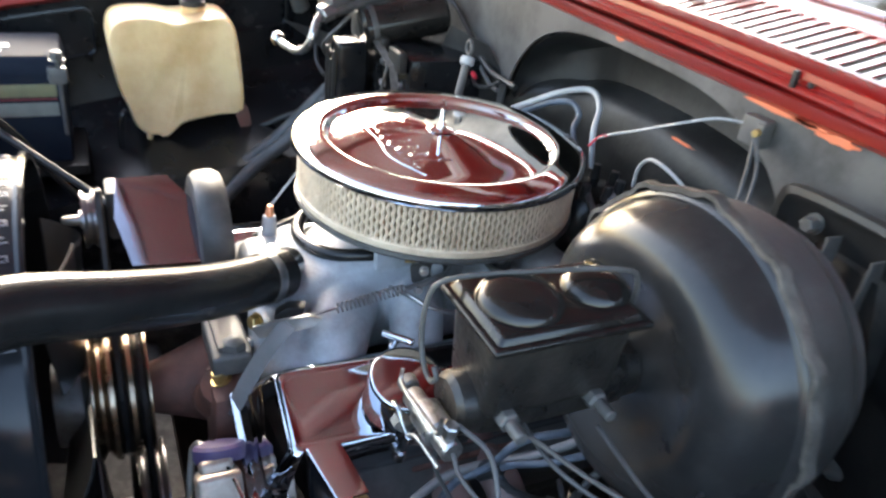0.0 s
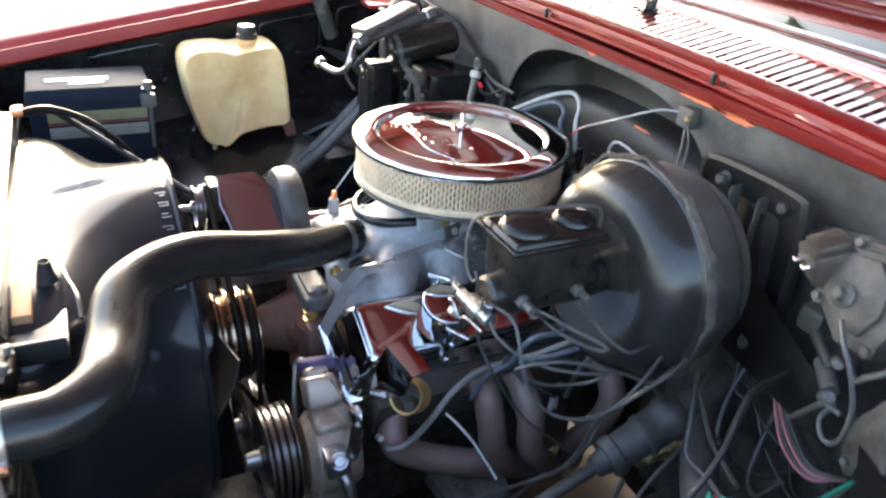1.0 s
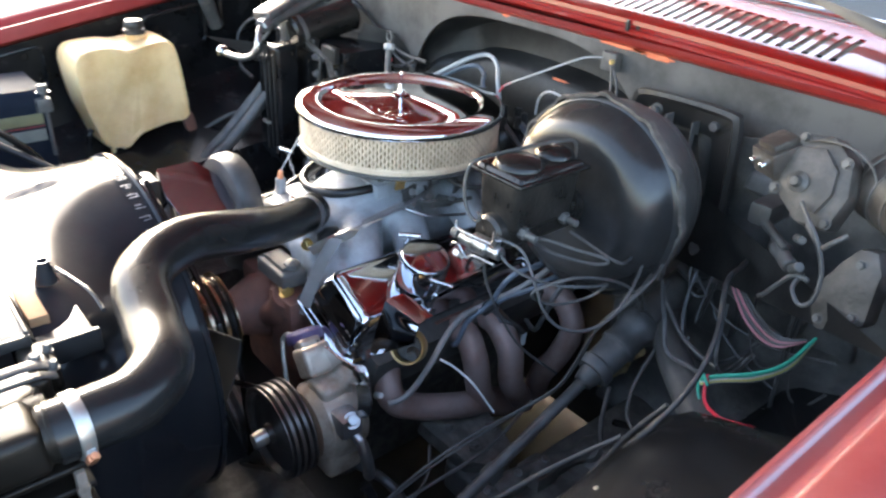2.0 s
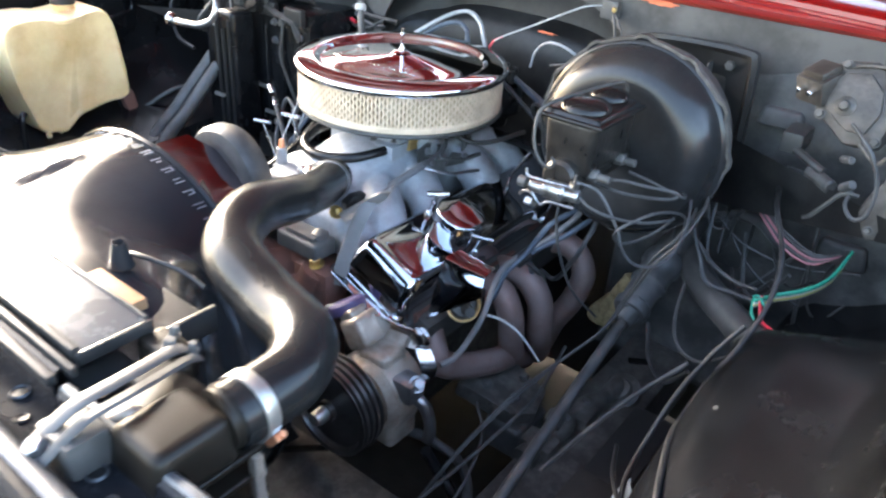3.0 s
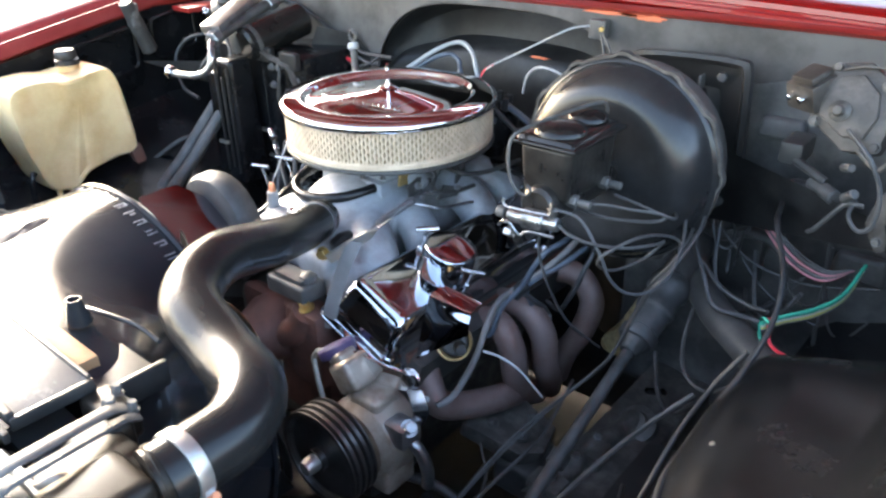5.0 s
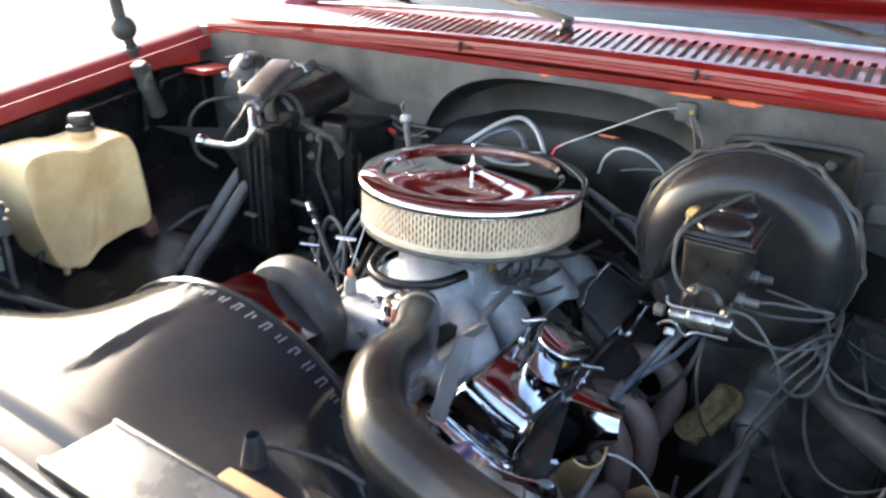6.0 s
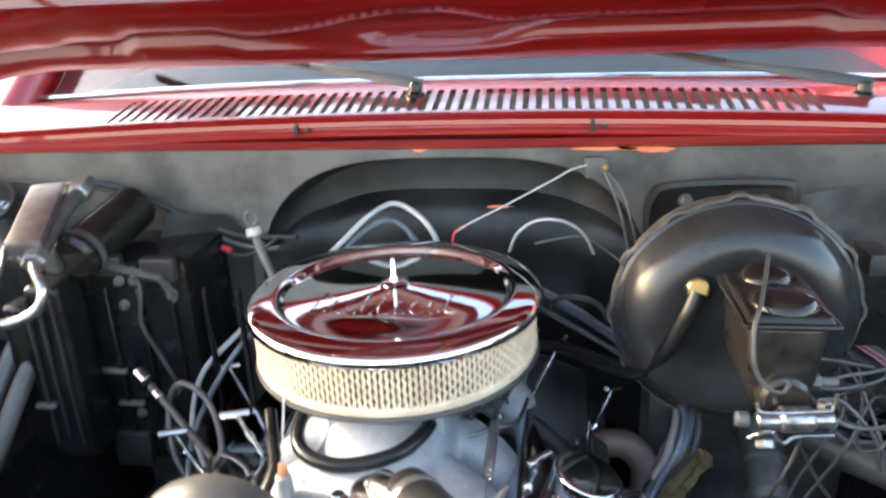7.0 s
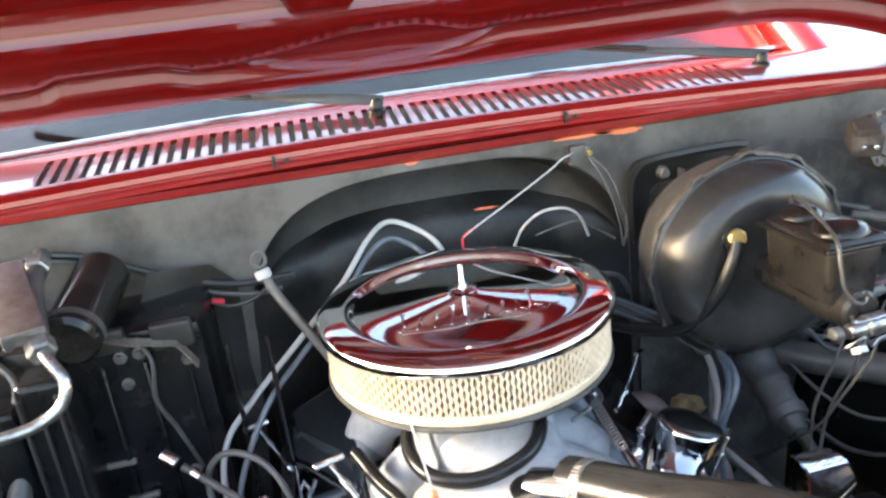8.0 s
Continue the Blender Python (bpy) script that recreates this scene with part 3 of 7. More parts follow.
# ---- frame rails and the dark underside ----
for side in (-1, 1):
    b = B()
    box(b, (side * 0.47, -0.35, 0.36), (0.11, 1.3, 0.13), bevel=0.012)
    solid("frame_rail", b, DUST_GREY, "dusty dark grey steel chassis rail", "frame rail", group="frame rails", kind="structure")
b = B()
box(b, (0, -0.42, 0.30), (0.86, 0.20, 0.12), bevel=0.02)
solid("crossmember", b, DUST_GREY, "dusty dark steel engine crossmember", "crossmember", kind="structure")
# added sheet: hides the ground and stands for the dark below the engine
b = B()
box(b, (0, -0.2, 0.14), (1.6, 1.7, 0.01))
solid("underside_sheet", b, UNDERSIDE, "dark sheet added to close the underside of the bay", "under tray", kind="structure")
# added lump that gives the straw-coloured patch low in the bay
b = B()
m = frame_of((0.384, 0.198, 0.500), (0.09, 0, 0.15), (-0.15, 0, 0.09))
box(b, (0, 0, 0), (0.13, 0.05, 0.03), m, 0.008, taper=None)
bmesh.ops.subdivide_edges(b, edges=b.edges, cuts=5, use_grid_fill=True)
for v in b.verts:
    v.co += Vector((noise.noise(v.co * 60), noise.noise(v.co * 70 + Vector((5, 0, 0))), noise.noise(v.co * 55 + Vector((0, 9, 0))))) * 0.012
solid("straw_lump", b, STRAW, "ragged straw coloured lump set on the lower bulkhead", "insulation")

# bracket on the frame below the inner fender
b = B()
box(b, (0.585, -0.36, 0.47), (0.10, 0.24, 0.11), bevel=0.012)
box(b, (0.56, -0.12, 0.44), (0.07, 0.20, 0.08), bevel=0.012)
solid("frame_bracket", b, BLACK, "black bracket on the chassis rail", "frame bracket", kind="structure")

# ---- radiator support across the front ----
core = thing("radiator_support", (0, -0.80, 0.5), "grey black steel radiator support with punched holes and gussets", "radiator support", kind="structure")
b = B()
prof = [(-0.735, 0.15), (-0.735, 0.70), (-0.735, 0.800), (-0.742, 0.824), (-0.785, 0.826), (-0.795, 0.830), (-0.800, 0.842), (-0.806, 0.846), (-0.822, 0.846), (-0.828, 0.838), (-0.83, 0.80), (-0.86, 0.785), (-0.95, 0.77), (-1.02, 0.75), (-1.05, 0.6), (-1.05, 0.2)]
sheet(b, [[(x, y, z - 0.02 * max(0, abs(x) - 0.55)) for y, z in prof] for x in [-0.84 + 0.07 * i for i in range(25)]], 0.003)
part("panel", b, SUPPORT, core, "black pressed panel with soft shine")
b = B()
prof = [(-0.760, 0.824), (-0.757, 0.842), (-0.752, 0.846), (-0.744, 0.846), (-0.740, 0.842), (-0.738, 0.80)]
sheet(b, [[(x, y, z + 0.0015 * math.sin(40 * x)) for y, z in prof] for x in [0.30 + 0.02 * i for i in range(27)]], 0.0025)
part("rail", b, SUPPORT, core, "black notched upper rail")
b = B()
sheet(b, [[(x, y, z - 0.02 * max(0, abs(x) - 0.55)) for y, z in [(-0.7995, 0.8435), (-0.8015, 0.8465), (-0.8050, 0.8495), (-0.8120, 0.8500), (-0.8150, 0.8480)]] for x in [-0.84 + 0.07 * i for i in range(25)]], 0.0025)
part("front_lip", b, PALE_EDGE, core, "worn front lip with the edge highlight in its pale colour")
b = B()
sheet(b, [[(x, y, z + 0.0012 * math.sin(40 * x) + 0.0012 * math.sin(97 * x)) for y, z in [(-0.7535, 0.8475), (-0.7515, 0.8495), (-0.7465, 0.8495), (-0.7445, 0.8475)]] for x in [0.30 + 0.02 * i for i in range(27)]], 0.0015)
part("rail_cap", b, PALE_EDGE, core, "worn ridge of the rail with a painted highlight")
for gx in (-0.55, -0.42, -0.28, -0.14, 0.0, 0.14, 0.275, 0.405, 0.54, 0.66):
    b = B()
    m = frame_of((gx - 0.002, -0.828, 0.80), (0, -1, 0), (0, 0, 1))
    prism(b, [(0, 0), (0.055, -0.012), (0.004, 0.045)], 0.016, m, 0.001)
    part("gusset", b, PUMP_ALU if gx > 0.2 else GREY_STEEL, core, "triangular gusset")
for i, hx in enumerate([-0.3 + 0.062 * k for k in range(17)]):
    b = B()
    lathe(b, [(0.0066, 0.0006), (0.0074, 0.0022), (0.0088, 0.0004), (0.0070, -0.001)], axis((hx, -0.770 + 0.003 * math.sin(5 * i), 0.8268), (0, 0, 1)), 20, closed=True)
    hole = part("punched_hole", b, PALE_EDGE, core, "punched hole with a highlight painted on its rim")
    b = B()
    lathe(b, [(0, 0.0003), (0.0070, 0.0003), (0.0070, -0.002)], axis((hx, -0.770 + 0.003 * math.sin(5 * i), 0.8268), (0, 0, 1)), 16)
    under(make("bore", b, RUBBER), hole)
for hx in [-0.27 + 0.062 * k for k in range(16)]:
    b = B()
    lathe(b, [(0.0036, 0.001), (0.0048, 0.0014), (0.0058, 0), (0.0036, -0.001)], axis((hx, -0.7805, 0.8268), (0, 0, 1)), 14, closed=True)
    lathe(b, [(0, 0.0006), (0.0040, 0.0006), (0.0040, -0.002)], axis((hx, -0.7805, 0.8262), (0, 0, 1)), 14)
    part("punched_hole", b, BLACK, core)
# ---- hood, raised on its rear hinges ----
HY, HZ, HANG = 0.372, 1.153, radians(36)


def hood_pt(x, s, d):
    """x across, s up along the hood from its rear edge, d proud of the underside."""
    d = d + 0.9 * max(0.0, abs(x) - 0.62) ** 2  # the sides of the hood curve down
    return (x, HY - s * math.cos(HANG) - d * math.sin(HANG), HZ + s * math.sin(HANG) - d * math.cos(HANG))


hood = thing("hood", (0, HY, HZ), "glossy red hood standing open with braced underside", "car hood", kind="structure")
b = B()
sheet(b, [[hood_pt(x, s, -0.03 - 0.012 * (1 - (x / 0.85) ** 2)) for s in [0.0, 0.05, 0.2, 0.45, 0.75, 1.05, 1.3, 1.50]] for x in [-0.91 + 0.07 * i for i in range(27)]], 0.004)
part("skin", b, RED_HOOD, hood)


def brace(x0, x1, s0, s1, d, chamf=0.02, n=10):
    """A pressed box rib on the underside."""
    q = B()
    rows = []
    for i in range(n + 1):
        x = x0 + (x1 - x0) * i / n
        rows.append([hood_pt(x, s, dd) for s, dd in [(s0, -0.03), (s0 + 0.003, d - 0.006), (s0 + 0.010, d), (s1 - chamf, d), (s1 - chamf * 0.6, d - 0.003), (s1, -0.024)]])
    sheet(q, rows, 0.002)
    return q


def blend(x, a, b):
    u = min(1.0, max(0.0, (x - a) / (b - a)))
    return u * u * (3 - 2 * u)


q = B()
rows = []
for i in range(92):
    x = -0.91 + 0.02 * i
    step = blend(x, -0.50, -0.47) * (1 - blend(x, -0.33, -0.29))            # a raised pad
    dip = blend(x, -0.27, -0.02) * (1 - blend(x, 0.02, 0.17))               # the saddle at the middle
    right = blend(x, 0.10, 0.18) * (1 - blend(x, 0.56, 0.59))
    e = 0.034 + 0.020 * step - 0.012 * dip + 0.016 * right
    w = 0.020 + 0.060 * dip + 0.004 * right
    end = blend(abs(x), 0.58, 0.62)
    rows.append([hood_pt(x, s, d) for s, d in [(-0.004, -0.034), (-0.006, -0.004), (-0.002, 0.004), (0.004, 0.006), (e - 0.005, 0.008), (e, 0.006), (e + 0.004, 0.001),
                                               (e + w * 0.5, -0.010 - 0.012 * dip), (e + w, -0.016 - 0.010 * dip), (e + w + 0.004, -0.014 - 0.008 * dip), (e + w + 0.012, -0.004 + 0.006 * end), (e + w + 0.03, 0.0 + 0.006 * end),
                                               (0.150, 0.002), (0.162, -0.004), (0.172, -0.026), (0.19, -0.036)]])
sheet(q, rows, 0.002)
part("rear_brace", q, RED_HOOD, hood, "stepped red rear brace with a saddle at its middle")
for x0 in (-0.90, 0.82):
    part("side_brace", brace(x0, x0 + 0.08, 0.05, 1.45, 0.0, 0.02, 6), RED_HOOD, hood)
for k in (-1, 1):
    q = B()
    rows = []
    for i in range(15):
        s = 0.18 + 1.14 * i / 14
        c = k * (0.10 + 0.42 * (i / 14))
        rows.append([hood_pt(c + dx, s, dd) for dx, dd in [(-0.055, -0.028), (-0.042, -0.004), (-0.035, 0), (0.035, 0), (0.042, -0.004), (0.055, -0.028)]])
    sheet(q, rows, 0.002)
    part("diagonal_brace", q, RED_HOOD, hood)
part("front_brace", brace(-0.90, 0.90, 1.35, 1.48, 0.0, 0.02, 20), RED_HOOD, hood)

# hood support strut beside the passenger fender
st = thing("hood_strut", (-0.83, 0.04, 0.85), "dark hood support strut on the passenger inner fender", "hood strut")
b = B()
rod(b, (-0.838, 0.050, 0.868), (-0.822, 0.005, 0.985), 0.019, 20, 0.016)
part("lower_tube", b, BLACK_DUSTY, st)
b = B()
box(b, (-0.826, 0.018, 0.955), (0.030, 0.022, 0.055), bevel=0.006, seg=3)
hexbolt(b, (-0.811, 0.016, 0.958), (1, -0.2, 0), 0.007, 0.006)
part("clevis", b, GREY_STEEL, st, "dusty steel clevis")
b = B()
rod(b, (-0.818, -0.004, 1.000), (-0.806, -0.032, 1.075), 0.011, 14)
lathe(b, [(0.012, -0.004), (0.018, -0.003), (0.018, 0.003), (0.012, 0.004)], axis((-0.815, -0.012, 1.018), (0.15, -0.35, 0.92)), 20, closed=True)
part("link", b, BLACK_DUSTY, st)
b = B()
rod(b, (-0.806, -0.032, 1.07), (-0.79, -0.10, 1.42), 0.013, 14)
part("upper_rod", b, BLACK_DUSTY, st)
b = B()
bmesh.ops.create_uvsphere(b, u_segments=20, v_segments=12, radius=0.026, matrix=Matrix.Translation((-0.808, -0.028, 1.060)))
part("ball_joint", b, BLACK_DUSTY, st, "dusty black ball joint")


# ======== the engine ========
# ---- air cleaner ----
ZR, RL = 0.915, 0.180
ac = thing("air_cleaner", (0, 0, 0.83), "round chrome air cleaner with a cream pleated filter on the carburettor", "air cleaner")
b = B()
lathe(b, [(0.0, ZR + 0.006), (0.012, ZR + 0.006), (0.016, ZR + 0.0035), (0.022, ZR + 0.0030), (0.05, ZR + 0.0002), (0.08, ZR - 0.0028), (0.110, ZR - 0.0058), (0.131, ZR - 0.0079),
          (0.1355, ZR - 0.0078), (0.1385, ZR - 0.0045), (0.1410, ZR - 0.0014), (0.144, ZR - 0.0001), (0.150, ZR - 0.0003), (0.160, ZR - 0.0012), (0.170, ZR - 0.0024), (0.1765, ZR - 0.0042), (0.1792, ZR - 0.0075), (RL, ZR - 0.0105),
          (RL, ZR - 0.014), (0.1785, ZR - 0.0165), (0.176, ZR - 0.0165), (0.174, ZR - 0.012), (0.12, ZR - 0.012), (0.0, ZR - 0.004)], None, 160)
lid = part("lid", b, CHROME, ac, "mirror chrome lid with a stepped rim")
# raised script: plain flowing strokes


def stroke(pts, r=0.0017):
    q = B()
    tube(q, [(x, y, ZR + 0.0036 - 0.0985 * (math.hypot(x, y) - 0.015) - 0.0011) for x, y in pts], r, 6, 6)
    under(make("raised_stroke", q, CHROME), lid)


sx = -0.085
for k in range(9):
    x0 = sx + 0.019 * k
    h = 0.040 if k in (0, 3, 4, 8) else 0.023
    y0 = -0.060 - 0.012 * math.sin(math.pi * k / 8)
    stroke([(x0 - 0.004, y0 - 0.004), (x0 + 0.004, y0 + h * 0.6), (x0 + 0.008, y0 + h), (x0 + 0.004, y0 + h * 0.9), (x0 + 0.003, y0 + 0.002), (x0 + 0.008, y0 - 0.004), (x0 + 0.015, y0 - 0.001)])
stroke([(-0.088, -0.070), (-0.04, -0.082), (0.0, -0.082), (0.05, -0.084), (0.10, -0.062)], 0.0018)
b = B()
rod(b, (0, 0, ZR + 0.002), (0, 0, ZR + 0.043), 0.0030, 12)
lathe(b, [(0, 0.0075), (0.0055, 0.007), (0.006, 0.006), (0.006, 0.0025), (0.013, 0.0018), (0.0165, 0.0), (0, 0)], Matrix.Translation((0, 0, ZR + 0.005)), 24)
under(make("stud_nut", b, CHROME), lid)
# filter: pleats behind a woven screen
b = B()
NP = 200
ring = []
for i in range(NP * 2):
    a = math.pi * i / NP
    r = 0.1685 if i % 2 else 0.1615
    ring.append((b.verts.new((r * math.cos(a), r * math.sin(a), 0.842)), b.verts.new((r * math.cos(a), r * math.sin(a), 0.901))))
for i in range(NP * 2):
    p, q = ring[i], ring[(i + 1) % (NP * 2)]
    b.faces.new((p[0], q[0], q[1], p[1]))
elem = part("filter_element", b, PAPER, ac, "cream pleated paper filter")
b = B()
NS = 180
pitch = 2 * math.pi / NS
for i in range(NS):
    sgn = 1 if i % 2 else -1
    pts = []
    for k in range(19):
        a = pitch * (i + 0.16 * sgn * math.cos(math.pi * k / 2.0))
        pts.append((0.1705 * math.cos(a), 0.1705 * math.sin(a), 0.846 + 0.053 * k / 18))
    tube(b, pts, 0.0021, 4, raw=True, caps=False)
scr = under(make("screen", b, SCREEN), elem)
tagged(scr, "cream expanded metal screen with upright slits", kind="stuff")
b = B()
lathe(b, [(0.166, 0.838), (0.1715, 0.838), (0.173, 0.841), (0.173, 0.847), (0.171, 0.849), (0.166, 0.849)], None, 96, closed=True)
lathe(b, [(0.166, 0.895), (0.1715, 0.895), (0.1728, 0.898), (0.1715, 0.902), (0.166, 0.902)], None, 96, closed=True)
under(make("end_ring", b, SCREEN), elem)
b = B()
lathe(b, [(0.05, 0.812), (0.065, 0.812), (0.085, 0.824), (0.15, 0.829), (0.168, 0.830), (0.1735, 0.832), (0.1755, 0.835), (0.1745, 0.838), (0.172, 0.839), (0.16, 0.836), (0.08, 0.832), (0.05, 0.82)], None, 96, closed=True)
part("base_pan", b, BLACK_DUSTY, ac, "dark plated base pan")

# ---- carburettor ----
carb = thing("carburetor", (0, 0.0, 0.755), "grey cast carburettor below the air cleaner", "carburetor")
b = B()
box(b, (0, 0.0, 0.785), (0.13, 0.17, 0.05), bevel=0.008)
box(b, (0, -0.075, 0.778), (0.14, 0.05, 0.036), bevel=0.006)
box(b, (0, 0.075, 0.778), (0.14, 0.05, 0.036), bevel=0.006)
lathe(b, [(0.065, 0.80), (0.062, 0.822), (0.05, 0.824)], None, 40)
part("body", b, ALU, carb)
b = B()
box(b, (0, 0, 0.760), (0.145, 0.19, 0.008), bevel=0.002)
part("base_gasket", b, BLACK, carb)
b = B()
m = frame_of((0.072, -0.03, 0.795), (0, 1, 0), (0, 0, 1))
prism(b, [(-0.035, -0.012), (0.02, -0.016), (0.028, 0.0), (0.01, 0.018), (-0.03, 0.010)], 0.004, m, 0.001)
part("throttle_lever", b, GOLD, carb, "yellow plated throttle lever")
b = B()
box(b, (0.085, -0.005, 0.80), (0.03, 0.035, 0.03), bevel=0.006)
lathe(b, [(0, 0.022), (0.014, 0.02), (0.018, 0.012), (0.018, 0), (0, 0)], axis((0.09, -0.028, 0.79), (0.3, -1, 0)), 20)
part("accelerator_pump", b, ALU, carb)
for bx, by in ((0.06, -0.085), (-0.06, -0.085), (0.03, -0.10), (-0.03, -0.10)):
    b = B()
    hexbolt(b, (bx, by, 0.80), (0, 0, 1), 0.004, 0.004)
    part("screw", b, GREY_STEEL, carb)

# throttle return spring
sp = thing("return_spring", (0.122, -0.171, 0.766), "steel throttle return spring stretched to its bracket", "spring")
b = B()
A, Z = Vector((0.124, -0.165, 0.768)), Vector((0.126, -0.085, 0.782))
d = (Z - A).normalized()
o = d.orthogonal().normalized()
w = d.cross(o)
tube(b, [A + (Z - A) * (i / 180) + 0.0052 * (math.cos(i * 2 * math.pi / 11) * o + math.sin(i * 2 * math.pi / 11) * w) for i in range(181)], 0.0012, 6, raw=True)
part("coil", b, STEEL, sp)
b = B()
tube(b, [A - 0.03 * d, A, A + 0.002 * d], 0.0016, 6)
part("hook", b, STEEL, sp)
b = B()
tube(b, [Z, Z + 0.02 * d, Z + 0.045 * d + Vector((0, 0, 0.004))], 0.0034, 8)
part("hook", b, STEEL, sp)

# ---- intake manifold ----
im = thing("intake_manifold", (0, 0, 0.62), "pale cast aluminium intake manifold on a V8", "intake manifold")


def loft(bm, sections, seg=40, power=3.2):
    """A body through rounded sections (y, half width, top, bottom)."""
    rings = []
    for y, hw, top, low in sections:
        cz, hz = (top + low) / 2, (top - low) / 2
        r = []
        for i in range(seg):
            a = 2 * math.pi * i / seg
            c, q = math.cos(a), math.sin(a)
            k = (abs(c) ** power + abs(q) ** power) ** (-1 / power)
            r.append(bm.verts.new((hw * k * c, y, cz + hz * k * q)))
        rings.append(r)
    for p, q in zip(rings, rings[1:]):
        for i in range(seg):
            j = (i + 1) % seg
            bm.faces.new((p[i], p[j], q[j], q[i]))
    bm.faces.new(rings[0][::-1])
    bm.faces.new(rings[-1])


b = B()
loft(b, [(-0.196, 0.060, 0.742, 0.66), (-0.192, 0.074, 0.752, 0.65), (-0.175, 0.082, 0.763, 0.64), (-0.145, 0.083, 0.776, 0.64), (-0.115, 0.080, 0.790, 0.64), (-0.090, 0.078, 0.797, 0.64), (-0.05, 0.082, 0.797, 0.64), (0.05, 0.086, 0.795, 0.64), (0.12, 0.085, 0.785, 0.64), (0.18, 0.075, 0.76, 0.64), (0.21, 0.055, 0.72, 0.65)])
for side in (-1, 1):
    for pts, r0, r1 in (([(0.020, -0.105, 0.720), (0.065, -0.135, 0.722), (0.106, -0.160, 0.704), (0.138, -0.185, 0.655)], 0.042, 0.039),
                        ([(0.040, -0.040, 0.735), (0.085, -0.050, 0.728), (0.122, -0.062, 0.700), (0.145, -0.07, 0.655)], 0.034, 0.032),
                        ([(0.040, 0.040, 0.748), (0.085, 0.052, 0.752), (0.128, 0.065, 0.722), (0.150, 0.075, 0.665)], 0.036, 0.034),
                        ([(0.030, 0.110, 0.745), (0.080, 0.135, 0.745), (0.125, 0.160, 0.715), (0.145, 0.18, 0.665)], 0.036, 0.034)):
        tube(b, [(side * x, y, z) for x, y, z in pts], lambda u: r0 + (r1 - r0) * u, 20)
tube(b, [(-0.14, -0.212, 0.675), (-0.09, -0.208, 0.700), (0, -0.205, 0.708), (0.07, -0.208, 0.700), (0.12, -0.212, 0.675)], 0.034, 18)
box(b, (-0.020, -0.202, 0.726), (0.165, 0.066, 0.050), bevel=0.018, seg=4, taper=(0.86, 0.9))
box(b, (0.060, -0.216, 0.696), (0.085, 0.056, 0.075), bevel=0.022, seg=4)
rod(b, (-0.10, -0.19, 0.70), (-0.11, -0.235, 0.70), 0.020, 20)
cast = part("casting", b, ALU, im, "smooth pale casting with blended runners")
cast.modifiers.new("skin", "REMESH").voxel_size = 0.0038
cast.modifiers["skin"].use_smooth_shade = True
soft = cast.modifiers.new("fillets", "SMOOTH")
soft.factor, soft.iterations = 0.5, 7
b = B()   # squared shelf below the crossover
box(b, (0.052, -0.272, 0.688), (0.085, 0.045, 0.028), bevel=0.006, seg=3)
box(b, (0.052, -0.272, 0.7045), (0.062, 0.030, 0.008), bevel=0.003)
lathe(b, [(0.014, 0), (0.013, 0.008), (0.006, 0.013), (0, 0.014)], Matrix.Translation((0.078, -0.268, 0.703)), 6)
part("front_shelf", b, GREY_STEEL, im, "dull grey squared shelf")
# solid black wedge gives the shade of an opening; the casting is not cut
b = B()
m = frame_of((0.078, -0.212, 0.738), (0.3, 0.9, 0.25), (-0.15, -0.1, 1))
prism(b, [(-0.012, -0.016), (0.016, -0.010), (0.030, 0.012), (0.010, 0.016), (-0.006, 0.010)], 0.020, m, 0.003)
part("port", b, BLACK, im, "black wedge standing for a shaded opening in the casting")
for px, py, pz in ((0.060, -0.246, 0.690), (-0.030, -0.238, 0.722), (0.112, -0.234, 0.690)):
    b = B()
    hexbolt(b, (px, py, pz), (0.2, -1, 0.15), 0.007, 0.007)
    part("bolt", b, STEEL, im)
b = B()
lathe(b, [(0.036, 0), (0.038, 0.004), (0.036, 0.012), (0.030, 0.016), (0.027, 0.03), (0.020, 0.034), (0, 0.034)], Matrix.Translation((0.012, -0.200, 0.742)), 28)
tube(b, [(0.014, -0.190, 0.762), (0.028, -0.205, 0.768), (0.060, -0.236, 0.778)], 0.023, 18)
part("water_neck", b, CHROME_WORN, im, "bright water neck")
for bx in (-0.030, 0.048):
    b = B()
    hexbolt(b, (bx, -0.20, 0.755), (0, 0, 1), 0.008, 0.008)
    part("neck_bolt", b, CHROME_WORN, im)
for side in (-1, 1):
    for y in (-0.19, -0.10, -0.01, 0.09, 0.18):
        b = B()
        hexbolt(b, (side * 0.135, y, 0.688), (side * 0.5, 0, 1), 0.008, 0.008)
        part("bolt", b, STEEL, im)

# temperature sender with its orange tip
se = thing("temperature_sender", (-0.092, -0.19, 0.74), "plated temperature sender with an orange brass tip", "sensor")
b = B()
rod(b, (-0.092, -0.19, 0.735), (-0.092, -0.19, 0.748), 0.015, 6)
rod(b, (-0.092, -0.19, 0.746), (-0.092, -0.189, 0.775), 0.010, 18, 0.0085)
part("body", b, ALU, se)
b = B()
rod(b, (-0.092, -0.189, 0.774), (-0.092, -0.188, 0.789), 0.0058, 14, 0.004)
part("tip", b, COPPER, se, "orange brass tip")
b = B()
rod(b, (-0.092, -0.188, 0.788), (-0.100, -0.14, 0.845), 0.0011, 6)
part("lead", b, WIRE_PALE, se)


